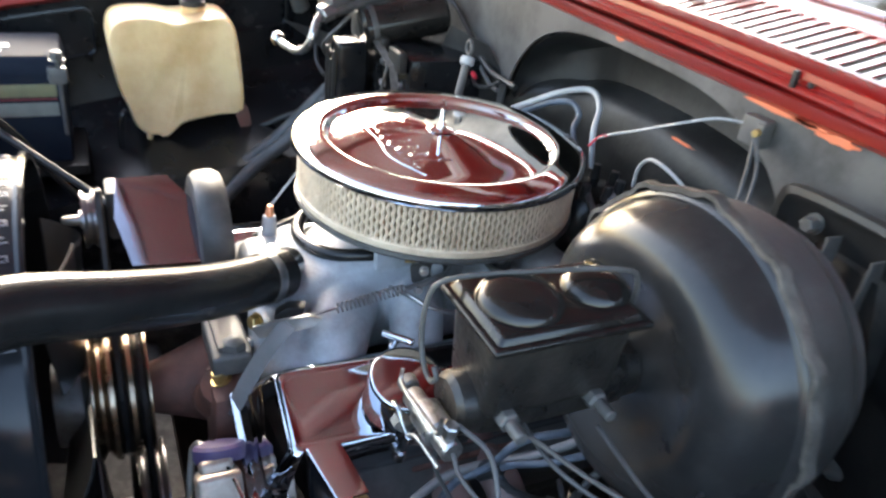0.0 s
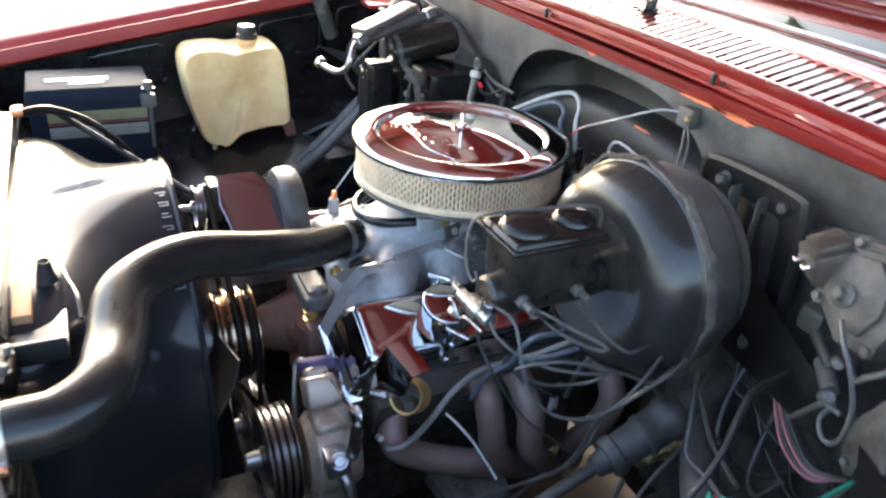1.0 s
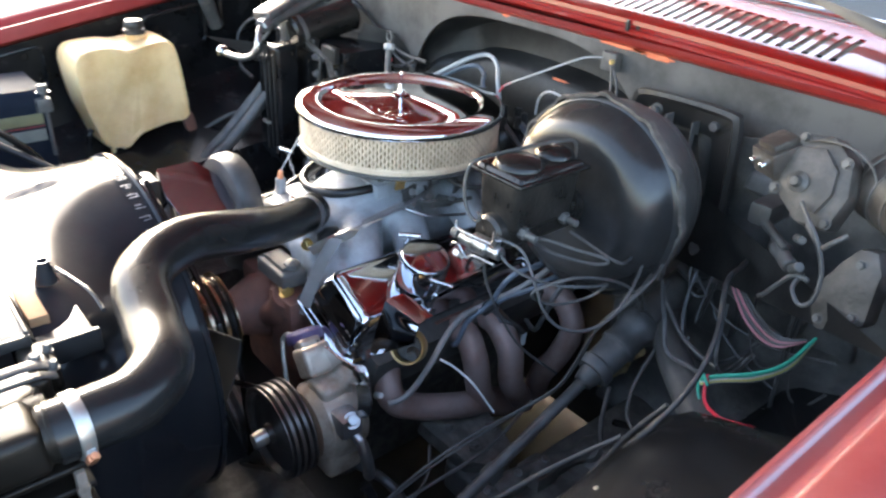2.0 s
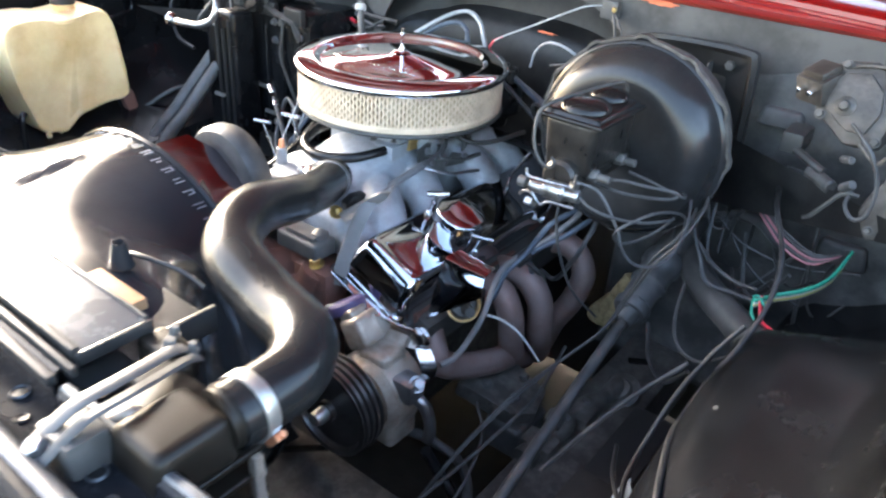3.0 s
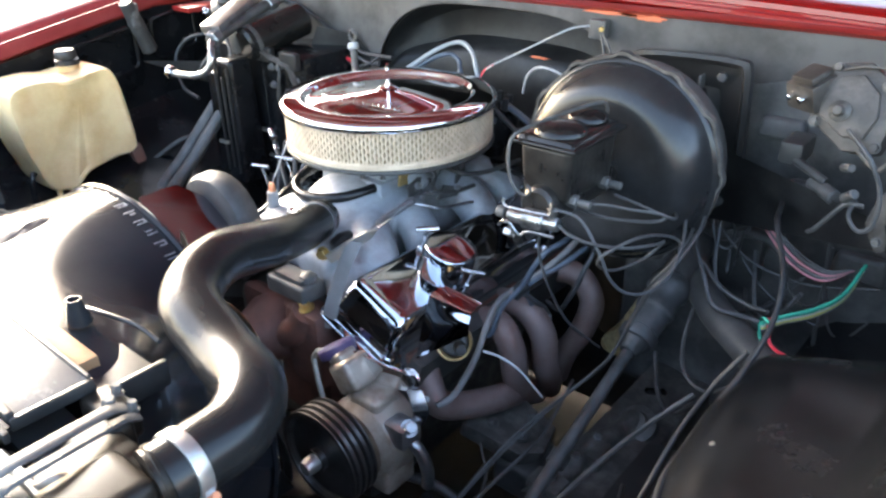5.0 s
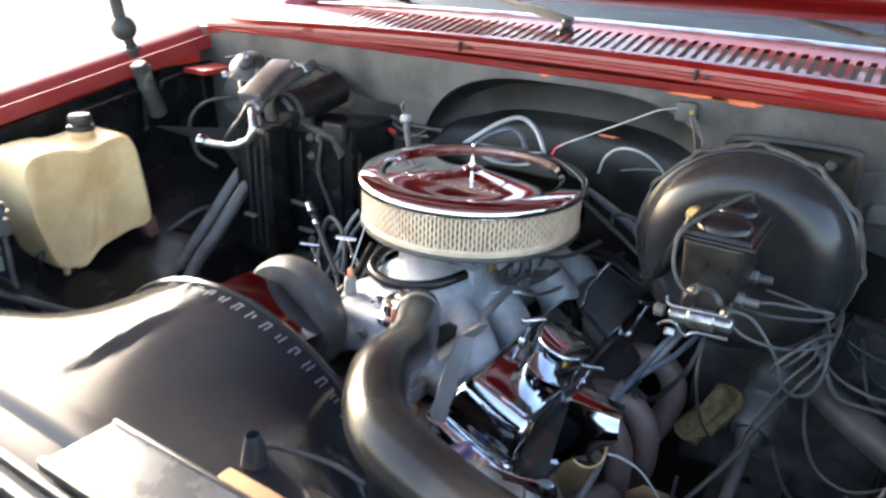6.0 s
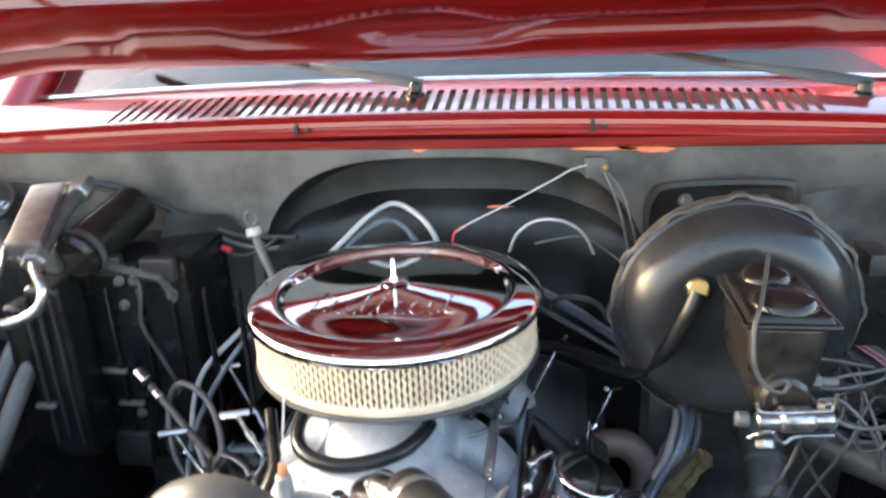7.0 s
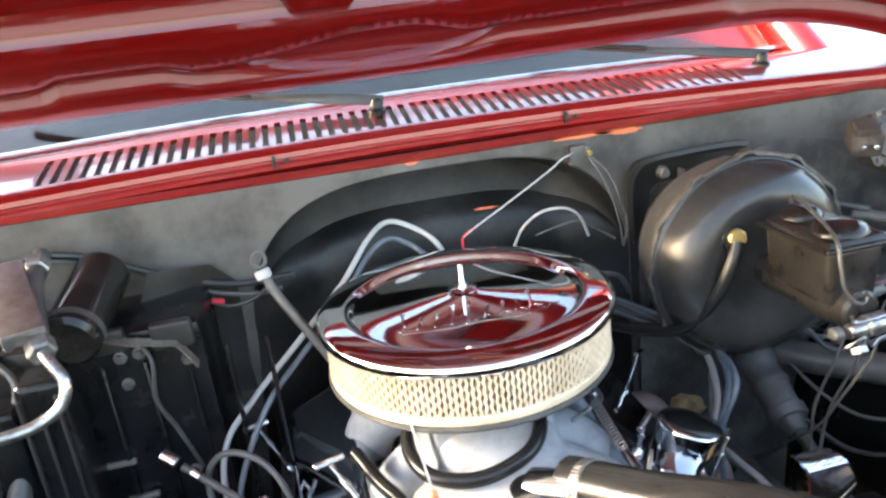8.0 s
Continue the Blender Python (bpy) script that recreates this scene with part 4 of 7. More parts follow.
# ---- valve covers ----
def valve_cover(side, label):
    vc = thing("valve_cover", (side * 0.19, 0, 0.64), label, "valve cover", group="valve covers")
    tilt = radians(22.5) * side
    M = Matrix.Translation((side * 0.172, 0.0, 0.636)) @ Matrix.Rotation(tilt, 4, "Y")
    b = B()
    y0, y1 = -0.238, 0.225

    def ring_at(hw, hl0, hl1, z, r=0.02):
        out = []
        for cx, cy, a0 in [(hw - r, hl1 - r, 0), (-hw + r, hl1 - r, 90), (-hw + r, hl0 + r, 180), (hw - r, hl0 + r, 270)]:
            for k in range(6):
                a = radians(a0 + 90 * k / 5)
                out.append((cx + r * math.cos(a), cy + r * math.sin(a), z))
        return out

    levels = [(0.074, y0 - 0.044, y1 + 0.012, 0.0, 0.016), (0.074, y0 - 0.044, y1 + 0.012, 0.004, 0.016), (0.0725, y0 - 0.0425, y1 + 0.010, 0.0055, 0.016),
              (0.0690, y0 - 0.037, y1 + 0.005, 0.0065, 0.016), (0.0665, y0 - 0.0335, y1 + 0.001, 0.010, 0.016), (0.0655, y0 - 0.0320, y1, 0.0135, 0.016),
              (0.0645, y0 - 0.0300, y1, 0.0148, 0.016), (0.0635, y0 - 0.0285, y1 - 0.001, 0.0175, 0.016), (0.0622, y0 - 0.0270, y1 - 0.002, 0.0240, 0.016), (0.0630, y0 - 0.0276, y1 - 0.001, 0.0262, 0.016), (0.0628, y0 - 0.0270, y1 - 0.001, 0.0284, 0.016),
              (0.0614, y0 - 0.0250, y1 - 0.002, 0.0305, 0.016), (0.0600, y0 - 0.0225, y1 - 0.003, 0.0395, 0.016),
              (0.0575, y0 - 0.0178, y1 - 0.005, 0.0500, 0.016), (0.0555, y0 - 0.0140, y1 - 0.006, 0.0570, 0.016), (0.0535, y0 - 0.0100, y1 - 0.007, 0.0625, 0.015), (0.0510, y0 - 0.0060, y1 - 0.009, 0.0675, 0.014), (0.0480, y0 - 0.0022, y1 - 0.011, 0.0710, 0.012),
              (0.0440, y0 + 0.001, y1 - 0.014, 0.0726, 0.010), (0.0405, y0 + 0.004, y1 - 0.016, 0.0718, 0.009), (0.034, y0 + 0.012, y1 - 0.022, 0.0722, 0.008), (0.012, y0 + 0.06, y1 - 0.07, 0.0726, 0.004)]
    rings = [[b.verts.new(p) for p in ring_at(*l)] for l in levels]
    for p, q in zip(rings, rings[1:]):
        n = len(p)
        for i in range(n):
            j = (i + 1) % n
            b.faces.new((p[i], p[j], q[j], q[i]))
    b.faces.new(rings[-1])
    place(b, list(b.verts), M)
    part("cover", b, CHROME_PRESSED, vc, "mirror chrome pressed cover")
    b = B()
    box(b, (0, -0.006, -0.003), (0.150, 0.49, 0.006), M, 0.002)
    part("gasket", b, BLACK, vc)
    return vc, M


vcr, MR = valve_cover(1, "chrome valve cover on the driver side bank, reflecting red")
vcl, ML = valve_cover(-1, "chrome valve cover on the passenger side bank")


def wing_bolt(parent, at, up, length, bar):
    """A tall T-bar hold-down: stem, collar and cross bar."""
    at, up = Vector(at), Vector(up).normalized()
    t = Vector(bar).normalized()
    b = B()
    rod(b, at, at + up * length, 0.0032, 10)
    rod(b, at, at + up * 0.012, 0.008, 14, 0.006)
    rod(b, at + up * length * 0.55, at + up * length * 0.68, 0.005, 12)
    tip = at + up * length
    rod(b, tip - t * 0.018, tip + t * 0.018, 0.0042, 10, 0.0042)
    part("wing_bolt", b, CHROME_WORN, parent, "tall chrome T-bar bolt")


for y in (-0.13, 0.10):
    wing_bolt(vcr, (0.250, y, 0.655), (0.34, 0.03, 0.9), 0.072, (0.6, 0.7, -0.3))
wing_bolt(vcr, (0.163, -0.117, 0.714), (0.30, 0.12, 0.9), 0.044, (0.7, 0.7, 0))
wing_bolt(vcr, (0.162, 0.105, 0.700), (0.48, 0.30, 0.9), 0.088, (0.5, 0.8, 0.2))
wing_bolt(vcl, (-0.25, -0.065, 0.655), (-0.38, -0.06, 0.9), 0.09, (0.9, 0.3, 0))
wing_bolt(vcl, (-0.155, -0.075, 0.69), (-0.38, -0.06, 0.9), 0.095, (0.9, 0.3, 0))
wing_bolt(vcl, (-0.25, 0.10, 0.655), (-0.38, 0.0, 0.9), 0.09, (0.9, 0.3, 0))

# chrome push-in breather on the driver-side cover
br = thing("oil_breather", (0.212, -0.115, 0.675), "round chrome push-in oil breather on the valve cover", "oil breather")
b = B()
mb = Matrix.Translation((0.212, -0.122, 0.687)) @ Matrix.Rotation(radians(18), 4, "Y")
lathe(b, [(0.022, 0.0), (0.022, 0.010), (0.037, 0.012), (0.0395, 0.016), (0.0395, 0.058), (0.0385, 0.0618), (0.0365, 0.0636), (0.0340, 0.0640), (0.018, 0.0643), (0.0, 0.0644)], mb, 48)
part("cap", b, CHROME_PRESSED, br, "mirror chrome breather cap")
b = B()
lathe(b, [(0.026, 0.0), (0.028, 0.004), (0.024, 0.012), (0.0, 0.012)], mb, 32)
part("grommet", b, RUBBER, br, "black rubber grommet")

# ---- block, heads, timing cover ----
blk = thing("engine_block", (0, 0, 0.30), "black and rust brown V8 engine block", "engine block")
b = B()
box(b, (0, 0.0, 0.50), (0.30, 0.50, 0.24), bevel=0.03)
box(b, (0, 0.02, 0.32), (0.24, 0.48, 0.18), bevel=0.03)
part("block", b, DUST_GREY, blk)
for side in (-1, 1):
    b = B()
    m = Matrix.Translation((side * 0.20, 0.0, 0.60)) @ Matrix.Rotation(radians(20) * side, 4, "Y")
    box(b, (0, -0.005, 0), (0.13, 0.475, 0.085), m, 0.012)
    part("cylinder_head", b, BLACK_DUSTY, blk, "dark cast cylinder head")
b = B()
box(b, (0.085, -0.275, 0.60), (0.075, 0.05, 0.13), bevel=0.014)
box(b, (0.02, -0.268, 0.55), (0.20, 0.03, 0.20), bevel=0.014)
part("timing_cover", b, RUST, blk, "rust brown front cover")
b = B()
lathe(b, [(0, 0.0), (0.05, 0.0), (0.055, -0.03), (0.04, -0.07), (0.03, -0.10), (0, -0.10)], axis((0.0, -0.26, 0.60), (0, 1, 0)), 28)
tube(b, [(0.03, -0.29, 0.60), (0.07, -0.29, 0.625), (0.09, -0.285, 0.66)], 0.024, 12)
part("water_pump", b, RUST, blk, "rust brown water pump")
b = B()
hexbolt(b, (0.088, -0.285, 0.667), (0, -0.3, 1), 0.009, 0.012)
part("bolt", b, BRASS, blk)

# ---- pulleys and belts ----


def pulley(cx, cy, cz, r, grooves, material, label, hub=0.3, width=0.02):
    p = thing("pulley", (cx, cy, cz), label, "pulley", group="drive pulleys")
    prof = [(0, -0.004), (r * hub, -0.004), (r * hub, 0.004), (r * 0.62, 0.010), (r * 0.84, 0.008), (r * 0.9, 0.0)]
    y = 0.0
    for g in range(grooves):
        prof += [(r, y), (r, y + 0.002), (r * 0.86, y + width * 0.42), (r * 0.86, y + width * 0.55), (r, y + width - 0.002), (r, y + width)]
        y += width + 0.001
    prof += [(r * 0.7, y), (0, y)]
    b = B()
    lathe(b, prof, axis((cx, cy, cz), (0, 1, 0)), 56)
    part("wheel", b, material, p)
    b = B()
    lathe(b, [(0, -0.026), (r * 0.14, -0.024), (r * 0.17, -0.016), (r * 0.17, 0.004)], axis((cx, cy, cz), (0, 1, 0)), 20)
    part("hub_nut", b, ZINC, p, "plated hub nut")
    return p


pulley(0.0, -0.420, 0.60, 0.078, 3, BRONZE, "three groove bronzed water pump pulley", width=0.020)
pulley(0.0, -0.385, 0.40, 0.085, 2, STEEL, "two groove steel crankshaft pulley", width=0.018)


def belt(name, pts, y, label, w=0.008):
    b = B()
    path = smooth_path([(x, y, z) for x, z in pts] + [(pts[0][0], y, pts[0][1])], 8)
    tube(b, path, w * 0.62, 6, raw=True)
    return solid(name, b, RUBBER, label, "drive belt", group="drive belts")


def round_pts(c1, r1, c2, r2, n=9):
    """A closed loop round two pulleys."""
    a = math.atan2(c2[1] - c1[1], c2[0] - c1[0])
    out = [(c1[0] + r1 * math.cos(a + math.pi / 2 + math.pi * i / n), c1[1] + r1 * math.sin(a + math.pi / 2 + math.pi * i / n)) for i in range(n + 1)]
    out += [(c2[0] + r2 * math.cos(a - math.pi / 2 + math.pi * i / n), c2[1] + r2 * math.sin(a - math.pi / 2 + math.pi * i / n)) for i in range(n + 1)]
    return out


belt("drive_belt", round_pts((0, 0.60), 0.071, (0, 0.40), 0.081), -0.367, "black rubber belt round the lower pulleys")
belt("drive_belt", round_pts((0.222, 0.534), 0.064, (0, 0.40), 0.081), -0.386, "black rubber belt to the power steering pump")
belt("drive_belt", round_pts((0, 0.60), 0.071, (-0.185, 0.745), 0.036), -0.389, "black rubber belt to the alternator")

# ---- fan inside the shroud ----
fan = thing("engine_fan", (0, -0.43, 0.60), "dark engine fan inside the shroud", "fan")
b = B()
lathe(b, [(0, -0.03), (0.05, -0.03), (0.055, 0.0), (0.04, 0.012), (0, 0.012)], axis((0, -0.43, 0.60), (0, 1, 0)), 32)
part("hub", b, STEEL, fan)
for i in range(6):
    b = B()
    rows = []
    for k in range(6):
        r = 0.05 + 0.17 * k / 5
        hw = 0.026 + 0.012 * k / 5
        rows.append([(u * hw, -u * hw * 0.5 + 0.006 * (1 - u * u), r) for u in (-1, -0.5, 0, 0.5, 1)])
    sheet(b, rows, 0.002)
    place(b, list(b.verts), Matrix.Translation((0, -0.435, 0.60)) @ Matrix.Rotation(radians(60 * i + 14), 4, "Y"))
    part("blade", b, PLASTIC, fan)

# ---- alternator ----
alt = thing("alternator", (-0.175, -0.28, 0.66), "dark alternator with a polished plate and a dusty grey rear housing", "alternator")
b = B()
lathe(b, [(0, 0.0), (0.050, 0.0), (0.060, 0.008), (0.064, 0.02), (0.064, 0.055), (0.060, 0.065), (0.03, 0.07), (0, 0.07)], axis((-0.165, -0.345, 0.705), (0, 1, 0)), 40)
part("front_housing", b, BLACK_DUSTY, alt, "dark front housing")
b = B()
lathe(b, [(0.0, 0.002), (0.050, 0.002), (0.053, 0.0005), (0.074, 0.0), (0.082, 0.002), (0.088, 0.010), (0.089, 0.030), (0.084, 0.040), (0.04, 0.046), (0, 0.046)], axis((-0.140, -0.280, 0.728), (0, 1, 0)), 48)
part("rear_housing", b, BLACK_DUSTY, alt, "dusty grey rear housing")
b = B()
m = frame_of((-0.187, -0.368, 0.800), (0.01, 0.127, 0.006), (-0.127, 0.009, 0.084))
prism(b, [(0.0, 0.0), (0.064, 0.0), (0.092, -0.040), (0.100, -0.135), (0.012, -0.128), (-0.004, -0.06)], -0.012, m, 0.003)
part("mounting_plate", b, POLISHED, alt, "polished trapezoid mounting plate")
b = B()
box(b, (-0.215, -0.372, 0.742), (0.05, 0.018, 0.07), bevel=0.005)
part("adjuster_lug", b, BLACK_DUSTY, alt)
pulley(-0.185, -0.41, 0.745, 0.038, 1, STEEL, "single groove alternator pulley", width=0.016)

# ---- upper radiator hose ----
rh = thing("radiator_hose", (0.2, -0.5, 0.78), "thick black rubber upper radiator hose with steel clamps", "radiator hose")
HOSE = [(0.046, -0.206, 0.772), (0.095, -0.282, 0.793), (0.146, -0.373, 0.827), (0.184, -0.470, 0.857), (0.240, -0.540, 0.858), (0.320, -0.560, 0.843), (0.384, -0.577, 0.843), (0.413, -0.612, 0.840), (0.418, -0.650, 0.841), (0.417, -0.684, 0.840)]
b = B()
tube(b, HOSE, lambda u: 0.0300 - 0.0012 * math.cos(2 * math.pi * u), 24, 8)
part("hose", b, RUBBER, rh)


def clamp(parent, at, d, r, turn, material, half=0.006):
    b = B()
    lathe(b, [(r - 0.002, -half), (r + 0.0008, -half), (r + 0.0014, -half * 0.7), (r + 0.0010, 0.0), (r + 0.0014, half * 0.7), (r + 0.0008, half), (r - 0.002, half)], axis(at, d), 40)
    m = axis(at, d, 180 + turn)
    band = part("clamp", b, material, parent, "dull steel worm-drive clamp")
    b = B()
    for k in range(16):
        box(b, ((r + 0.0016) * math.cos(radians(-78 + 7 * k)), (r + 0.0016) * math.sin(radians(-78 + 7 * k)), 0), (0.0014, 0.0016, half * 1.3), m)
    tagged(under(make("worm_thread", b, material), band), kind="stuff")
    b = B()
    box(b, (r + 0.004, 0.006, 0), (0.007, 0.018, 0.010), m, 0.002)
    rod(b, m @ Vector((r + 0.004, -0.007, 0)), m @ Vector((r + 0.004, 0.019, 0)), 0.0035, 8)
    under(make("screw", b, COPPER), band)
    return band


clamp(rh, (0.060, -0.228, 0.777), (0.50, -0.82, 0.24), 0.0292, 0, STEEL)
clamp(rh, (0.418, -0.665, 0.8405), (0.06, -1, 0.02), 0.0296, 140, ZINC, 0.0062)

# ---- fan shroud ----
sh = thing("fan_shroud", (-0.05, -0.6, 0.4), "glossy black moulded fan shroud swelling to a round opening", "fan shroud")
SC, SR, SY = (-0.05, 0.605), 0.268, -0.460
b = B()
rows = []
NA = 216
BX0, BX1, BZ0, BZ1, BY = -0.40, 0.300, 0.30, 0.848, -0.665


def box_pt(a):
    """Where a ray from the fan's centre meets the rounded rectangle of the radiator face."""
    c, s = math.cos(a), math.sin(a)
    hx = (BX1 - SC[0]) if c > 0 else (SC[0] - BX0)
    hz = (BZ1 - SC[1]) if s > 0 else (SC[1] - BZ0)
    n = 7.0
    k = ((abs(c) / hx) ** n + (abs(s) / hz) ** n) ** (-1 / n)
    return SC[0] + k * c, SC[1] + k * s


CREASE = radians(90)   # angle of the moulded fold across the swelling
for y, mixv in [(BY, 0.0), (BY + 0.02, 0.0), (BY + 0.032, 0.02), (BY + 0.045, 0.06), (BY + 0.062, 0.16), (BY + 0.08, 0.30), (BY + 0.098, 0.47), (BY + 0.115, 0.62), (BY + 0.130, 0.75), (BY + 0.145, 0.86), (BY + 0.160, 0.93), (SY - 0.030, 0.97), (SY - 0.018, 1.0), (SY, 1.0)]:
    r = []
    for i in range(NA):
        a = 2 * math.pi * i / NA
        bx, bz = box_pt(a)
        cx, cz = SC[0] + SR * math.cos(a), SC[1] + SR * math.sin(a)
        ac0 = CREASE + 0.10 * (1 - mixv)
        lift = 0.0
        if ac0 <= a < ac0 + 0.6:
            lift = 0.0055 * math.exp(-(a - ac0) / 0.28) * max(0.0, math.sin(math.pi * min(1.0, mixv * 1.15))) ** 0.7
        r.append((bx + (cx - bx) * mixv + lift * math.cos(a), y, bz + (cz - bz) * mixv + lift * math.sin(a)))
    rows.append(r)
sheet(b, rows, 0.0035, close_u=True)
part("body", b, SHROUD, sh)
b = B()
lathe(b, [(SR - 0.004, -0.004), (SR + 0.004, -0.004), (SR + 0.006, 0.0), (SR + 0.004, 0.004), (SR - 0.004, 0.004)], axis((SC[0], SY, SC[1]), (0, 1, 0)), 96, closed=True)
rim = part("rim", b, SHROUD, sh, "rolled rim of the opening")
# moulded marks that cannot be read, along the rim
for k in range(14):
    a = radians(104 - 4.6 * k)
    b = B()
    m = Matrix.Translation((SC[0] + (SR + 0.003) * math.cos(a), SY - 0.016, SC[1] + (SR + 0.003) * math.sin(a))) @ Matrix.Rotation(math.pi / 2 - a, 4, "Y")
    box(b, (-0.003, 0, 0), (0.0016, 0.014 if k % 4 else 0.009, 0.0012), m, 0.0004)
    box(b, (0.003, 0.001, 0), (0.0016, 0.013 if k % 3 else 0.007, 0.0012), m, 0.0004)
    if k % 2:
        box(b, (0, 0.006, 0), (0.007, 0.0018, 0.0012), m, 0.0004)
    under(make("moulded_mark", b, LABEL_GREY), sh)
# the top flange with its ridge
b = B()
sheet(b, [[(x, y, z) for y, z in [(-0.66, 0.846), (-0.668, 0.858), (-0.690, 0.860), (-0.700, 0.856), (-0.704, 0.850), (-0.745, 0.848), (-0.752, 0.842), (-0.752, 0.82)]] for x in [-0.42 + 0.05 * i for i in range(15)]], 0.003)
part("top_flange", b, SHROUD, sh, "flat top flange over the radiator")
b = B()
box(b, (0.172, -0.700, 0.861), (0.236, 0.066, 0.006), bevel=0.0015)
part("cover_plate", b, SILVER_PLATE, sh, "scuffed grey cover plate with raised edges")
for c, s in (((0.172, -0.7315, 0.8625), (0.236, 0.007, 0.011)), ((0.172, -0.668, 0.862), (0.236, 0.004, 0.009)), ((0.2925, -0.700, 0.858), (0.005, 0.068, 0.012))):
    b = B()
    box(b, c, s, bevel=0.0018)
    part("plate_edge", b, PLASTIC, sh)
for k, (yy, zz) in enumerate(((-0.7415, 0.857), (-0.7545, 0.850))):
    b = B()
    box(b, (0.145 - 0.012 * k, yy, zz), (0.32, 0.006 + 0.003 * k, 0.010), bevel=0.0025)
    part("edge_ridge", b, PLASTIC, sh)
b = B()   # sunken pocket between the plate and the swelling
box(b, (0.225, -0.634, 0.828), (0.15, 0.058, 0.010), bevel=0.003)
box(b, (0.298, -0.634, 0.838), (0.006, 0.058, 0.026), bevel=0.002)
part("pocket", b, PLASTIC, sh, "black pocket beside the plate")
b = B()
box(b, (0.200, -0.648, 0.838), (0.080, 0.020, 0.020), Matrix.Identity(4), 0.003)
part("foam_strip", b, TAN_FOAM, sh, "orange brown foam strip")
b = B()
tube(b, [(0.150, -0.606, 0.848), (0.180, -0.601, 0.851), (0.225, -0.592, 0.851), (0.262, -0.590, 0.846)], 0.0026, 10)
part("pocket_lip", b, SHROUD, sh)
b = B()
lathe(b, [(0.0125, 0.0), (0.0115, 0.004), (0.0075, 0.022), (0.0072, 0.0265), (0.0062, 0.0265), (0.0055, 0.018)], Matrix.Translation((0.172, -0.622, 0.848)), 24)
part("mounting_tab", b, SHROUD, sh, "hollow cone on the shroud edge")
# ---- radiator ----
rad = thing("radiator", (0, -0.71, 0.3), "cross-flow radiator with ribbed dark plastic side tanks", "radiator")
b = B()
box(b, (-0.03, -0.705, 0.56), (0.66, 0.05, 0.52), bevel=0.004)
part("core", b, ALU_CORE, rad)
b = B()
box(b, (0.375, -0.712, 0.575), (0.075, 0.075, 0.55), bevel=0.014)
part("side_tank", b, TANK, rad, "black ribbed side tank")
b = B()
box(b, (0.4335, -0.674, 0.690), (0.010, 0.009, 0.23), bevel=0.002)
for i in range(8):
    box(b, (0.4365, -0.674, 0.596 + 0.027 * i), (0.005, 0.011, 0.007), bevel=0.0015)
part("crimp_strip", b, PUMP_ALU, rad, "tan crimped metal edge of the tank")
for i in range(14):
    b = B()
    box(b, (0.388, -0.706, 0.806 - 0.0245 * i), (0.090, 0.088, 0.0070), bevel=0.0030, seg=3)
    part("tank_rib", b, TANK, rad)
b = B()
box(b, (0.406, -0.725, 0.837), (0.068, 0.072, 0.046), bevel=0.012, seg=4, taper=(0.9, 0.9))
rod(b, (0.413, -0.690, 0.840), (0.417, -0.664, 0.841), 0.0275, 28, 0.0265)
tube(b, [(0.414, -0.690, 0.840), (0.417, -0.665, 0.841), (0.418, -0.635, 0.841)], lambda u: 0.0265 - 0.002 * u, 24)
part("outlet", b, TANK, rad, "black moulded outlet with a bronze sheen in its colour")
b = B()
box(b, (0.315, -0.668, 0.836), (0.05, 0.030, 0.034), bevel=0.008, seg=3)
box(b, (0.338, -0.690, 0.836), (0.03, 0.05, 0.030), bevel=0.008, seg=3)
part("header_seam", b, TANK, rad, "brownish tank shoulder")
for px, py, pz, r in ((0.326, -0.672, 0.853, 0.0055), (0.312, -0.658, 0.852, 0.0042), (0.340, -0.660, 0.850, 0.0040)):
    b = B()
    hexbolt(b, (px, py, pz), (0.1, 0.1, 1), r, 0.009)
    part("tank_bolt", b, GREY_STEEL, rad)
for k, (off, hw, mt) in enumerate(((0.0, 0.0075, GREY_STEEL), (0.0195, 0.0055, BLACK_DUSTY))):
    b = B()
    strap = [(0.340 + off, -0.808, 0.838), (0.346 + off, -0.788, 0.856), (0.351 + off, -0.765, 0.870), (0.352 + off, -0.740, 0.872), (0.346 + off, -0.708, 0.868), (0.338 + off, -0.676, 0.862), (0.332 + off, -0.660, 0.852)]
    sheet(b, [[(x - hw, y, z - 0.002), (x - hw * 0.6, y, z), (x + hw * 0.6, y, z), (x + hw, y, z - 0.002)] for x, y, z in smooth_path(strap, 5)], 0.0025)
    part("hold_down_strap", b, mt, rad, "bent steel hold-down strap")
b = B()
hexbolt(b, (0.350, -0.795, 0.846), (0, -0.5, 1), 0.008, 0.008)
part("strap_bolt", b, STEEL, rad)
b = B()
box(b, (0.356, -0.772, 0.832), (0.045, 0.035, 0.05), bevel=0.006)
part("bracket_foot", b, BLACK_DUSTY, rad)
b = B()
tube(b, [(0.352, -0.752, 0.836), (0.364, -0.742, 0.848), (0.372, -0.733, 0.850), (0.380, -0.727, 0.838)], 0.0065, 10)
part("bent_tab", b, PUMP_ALU, rad)

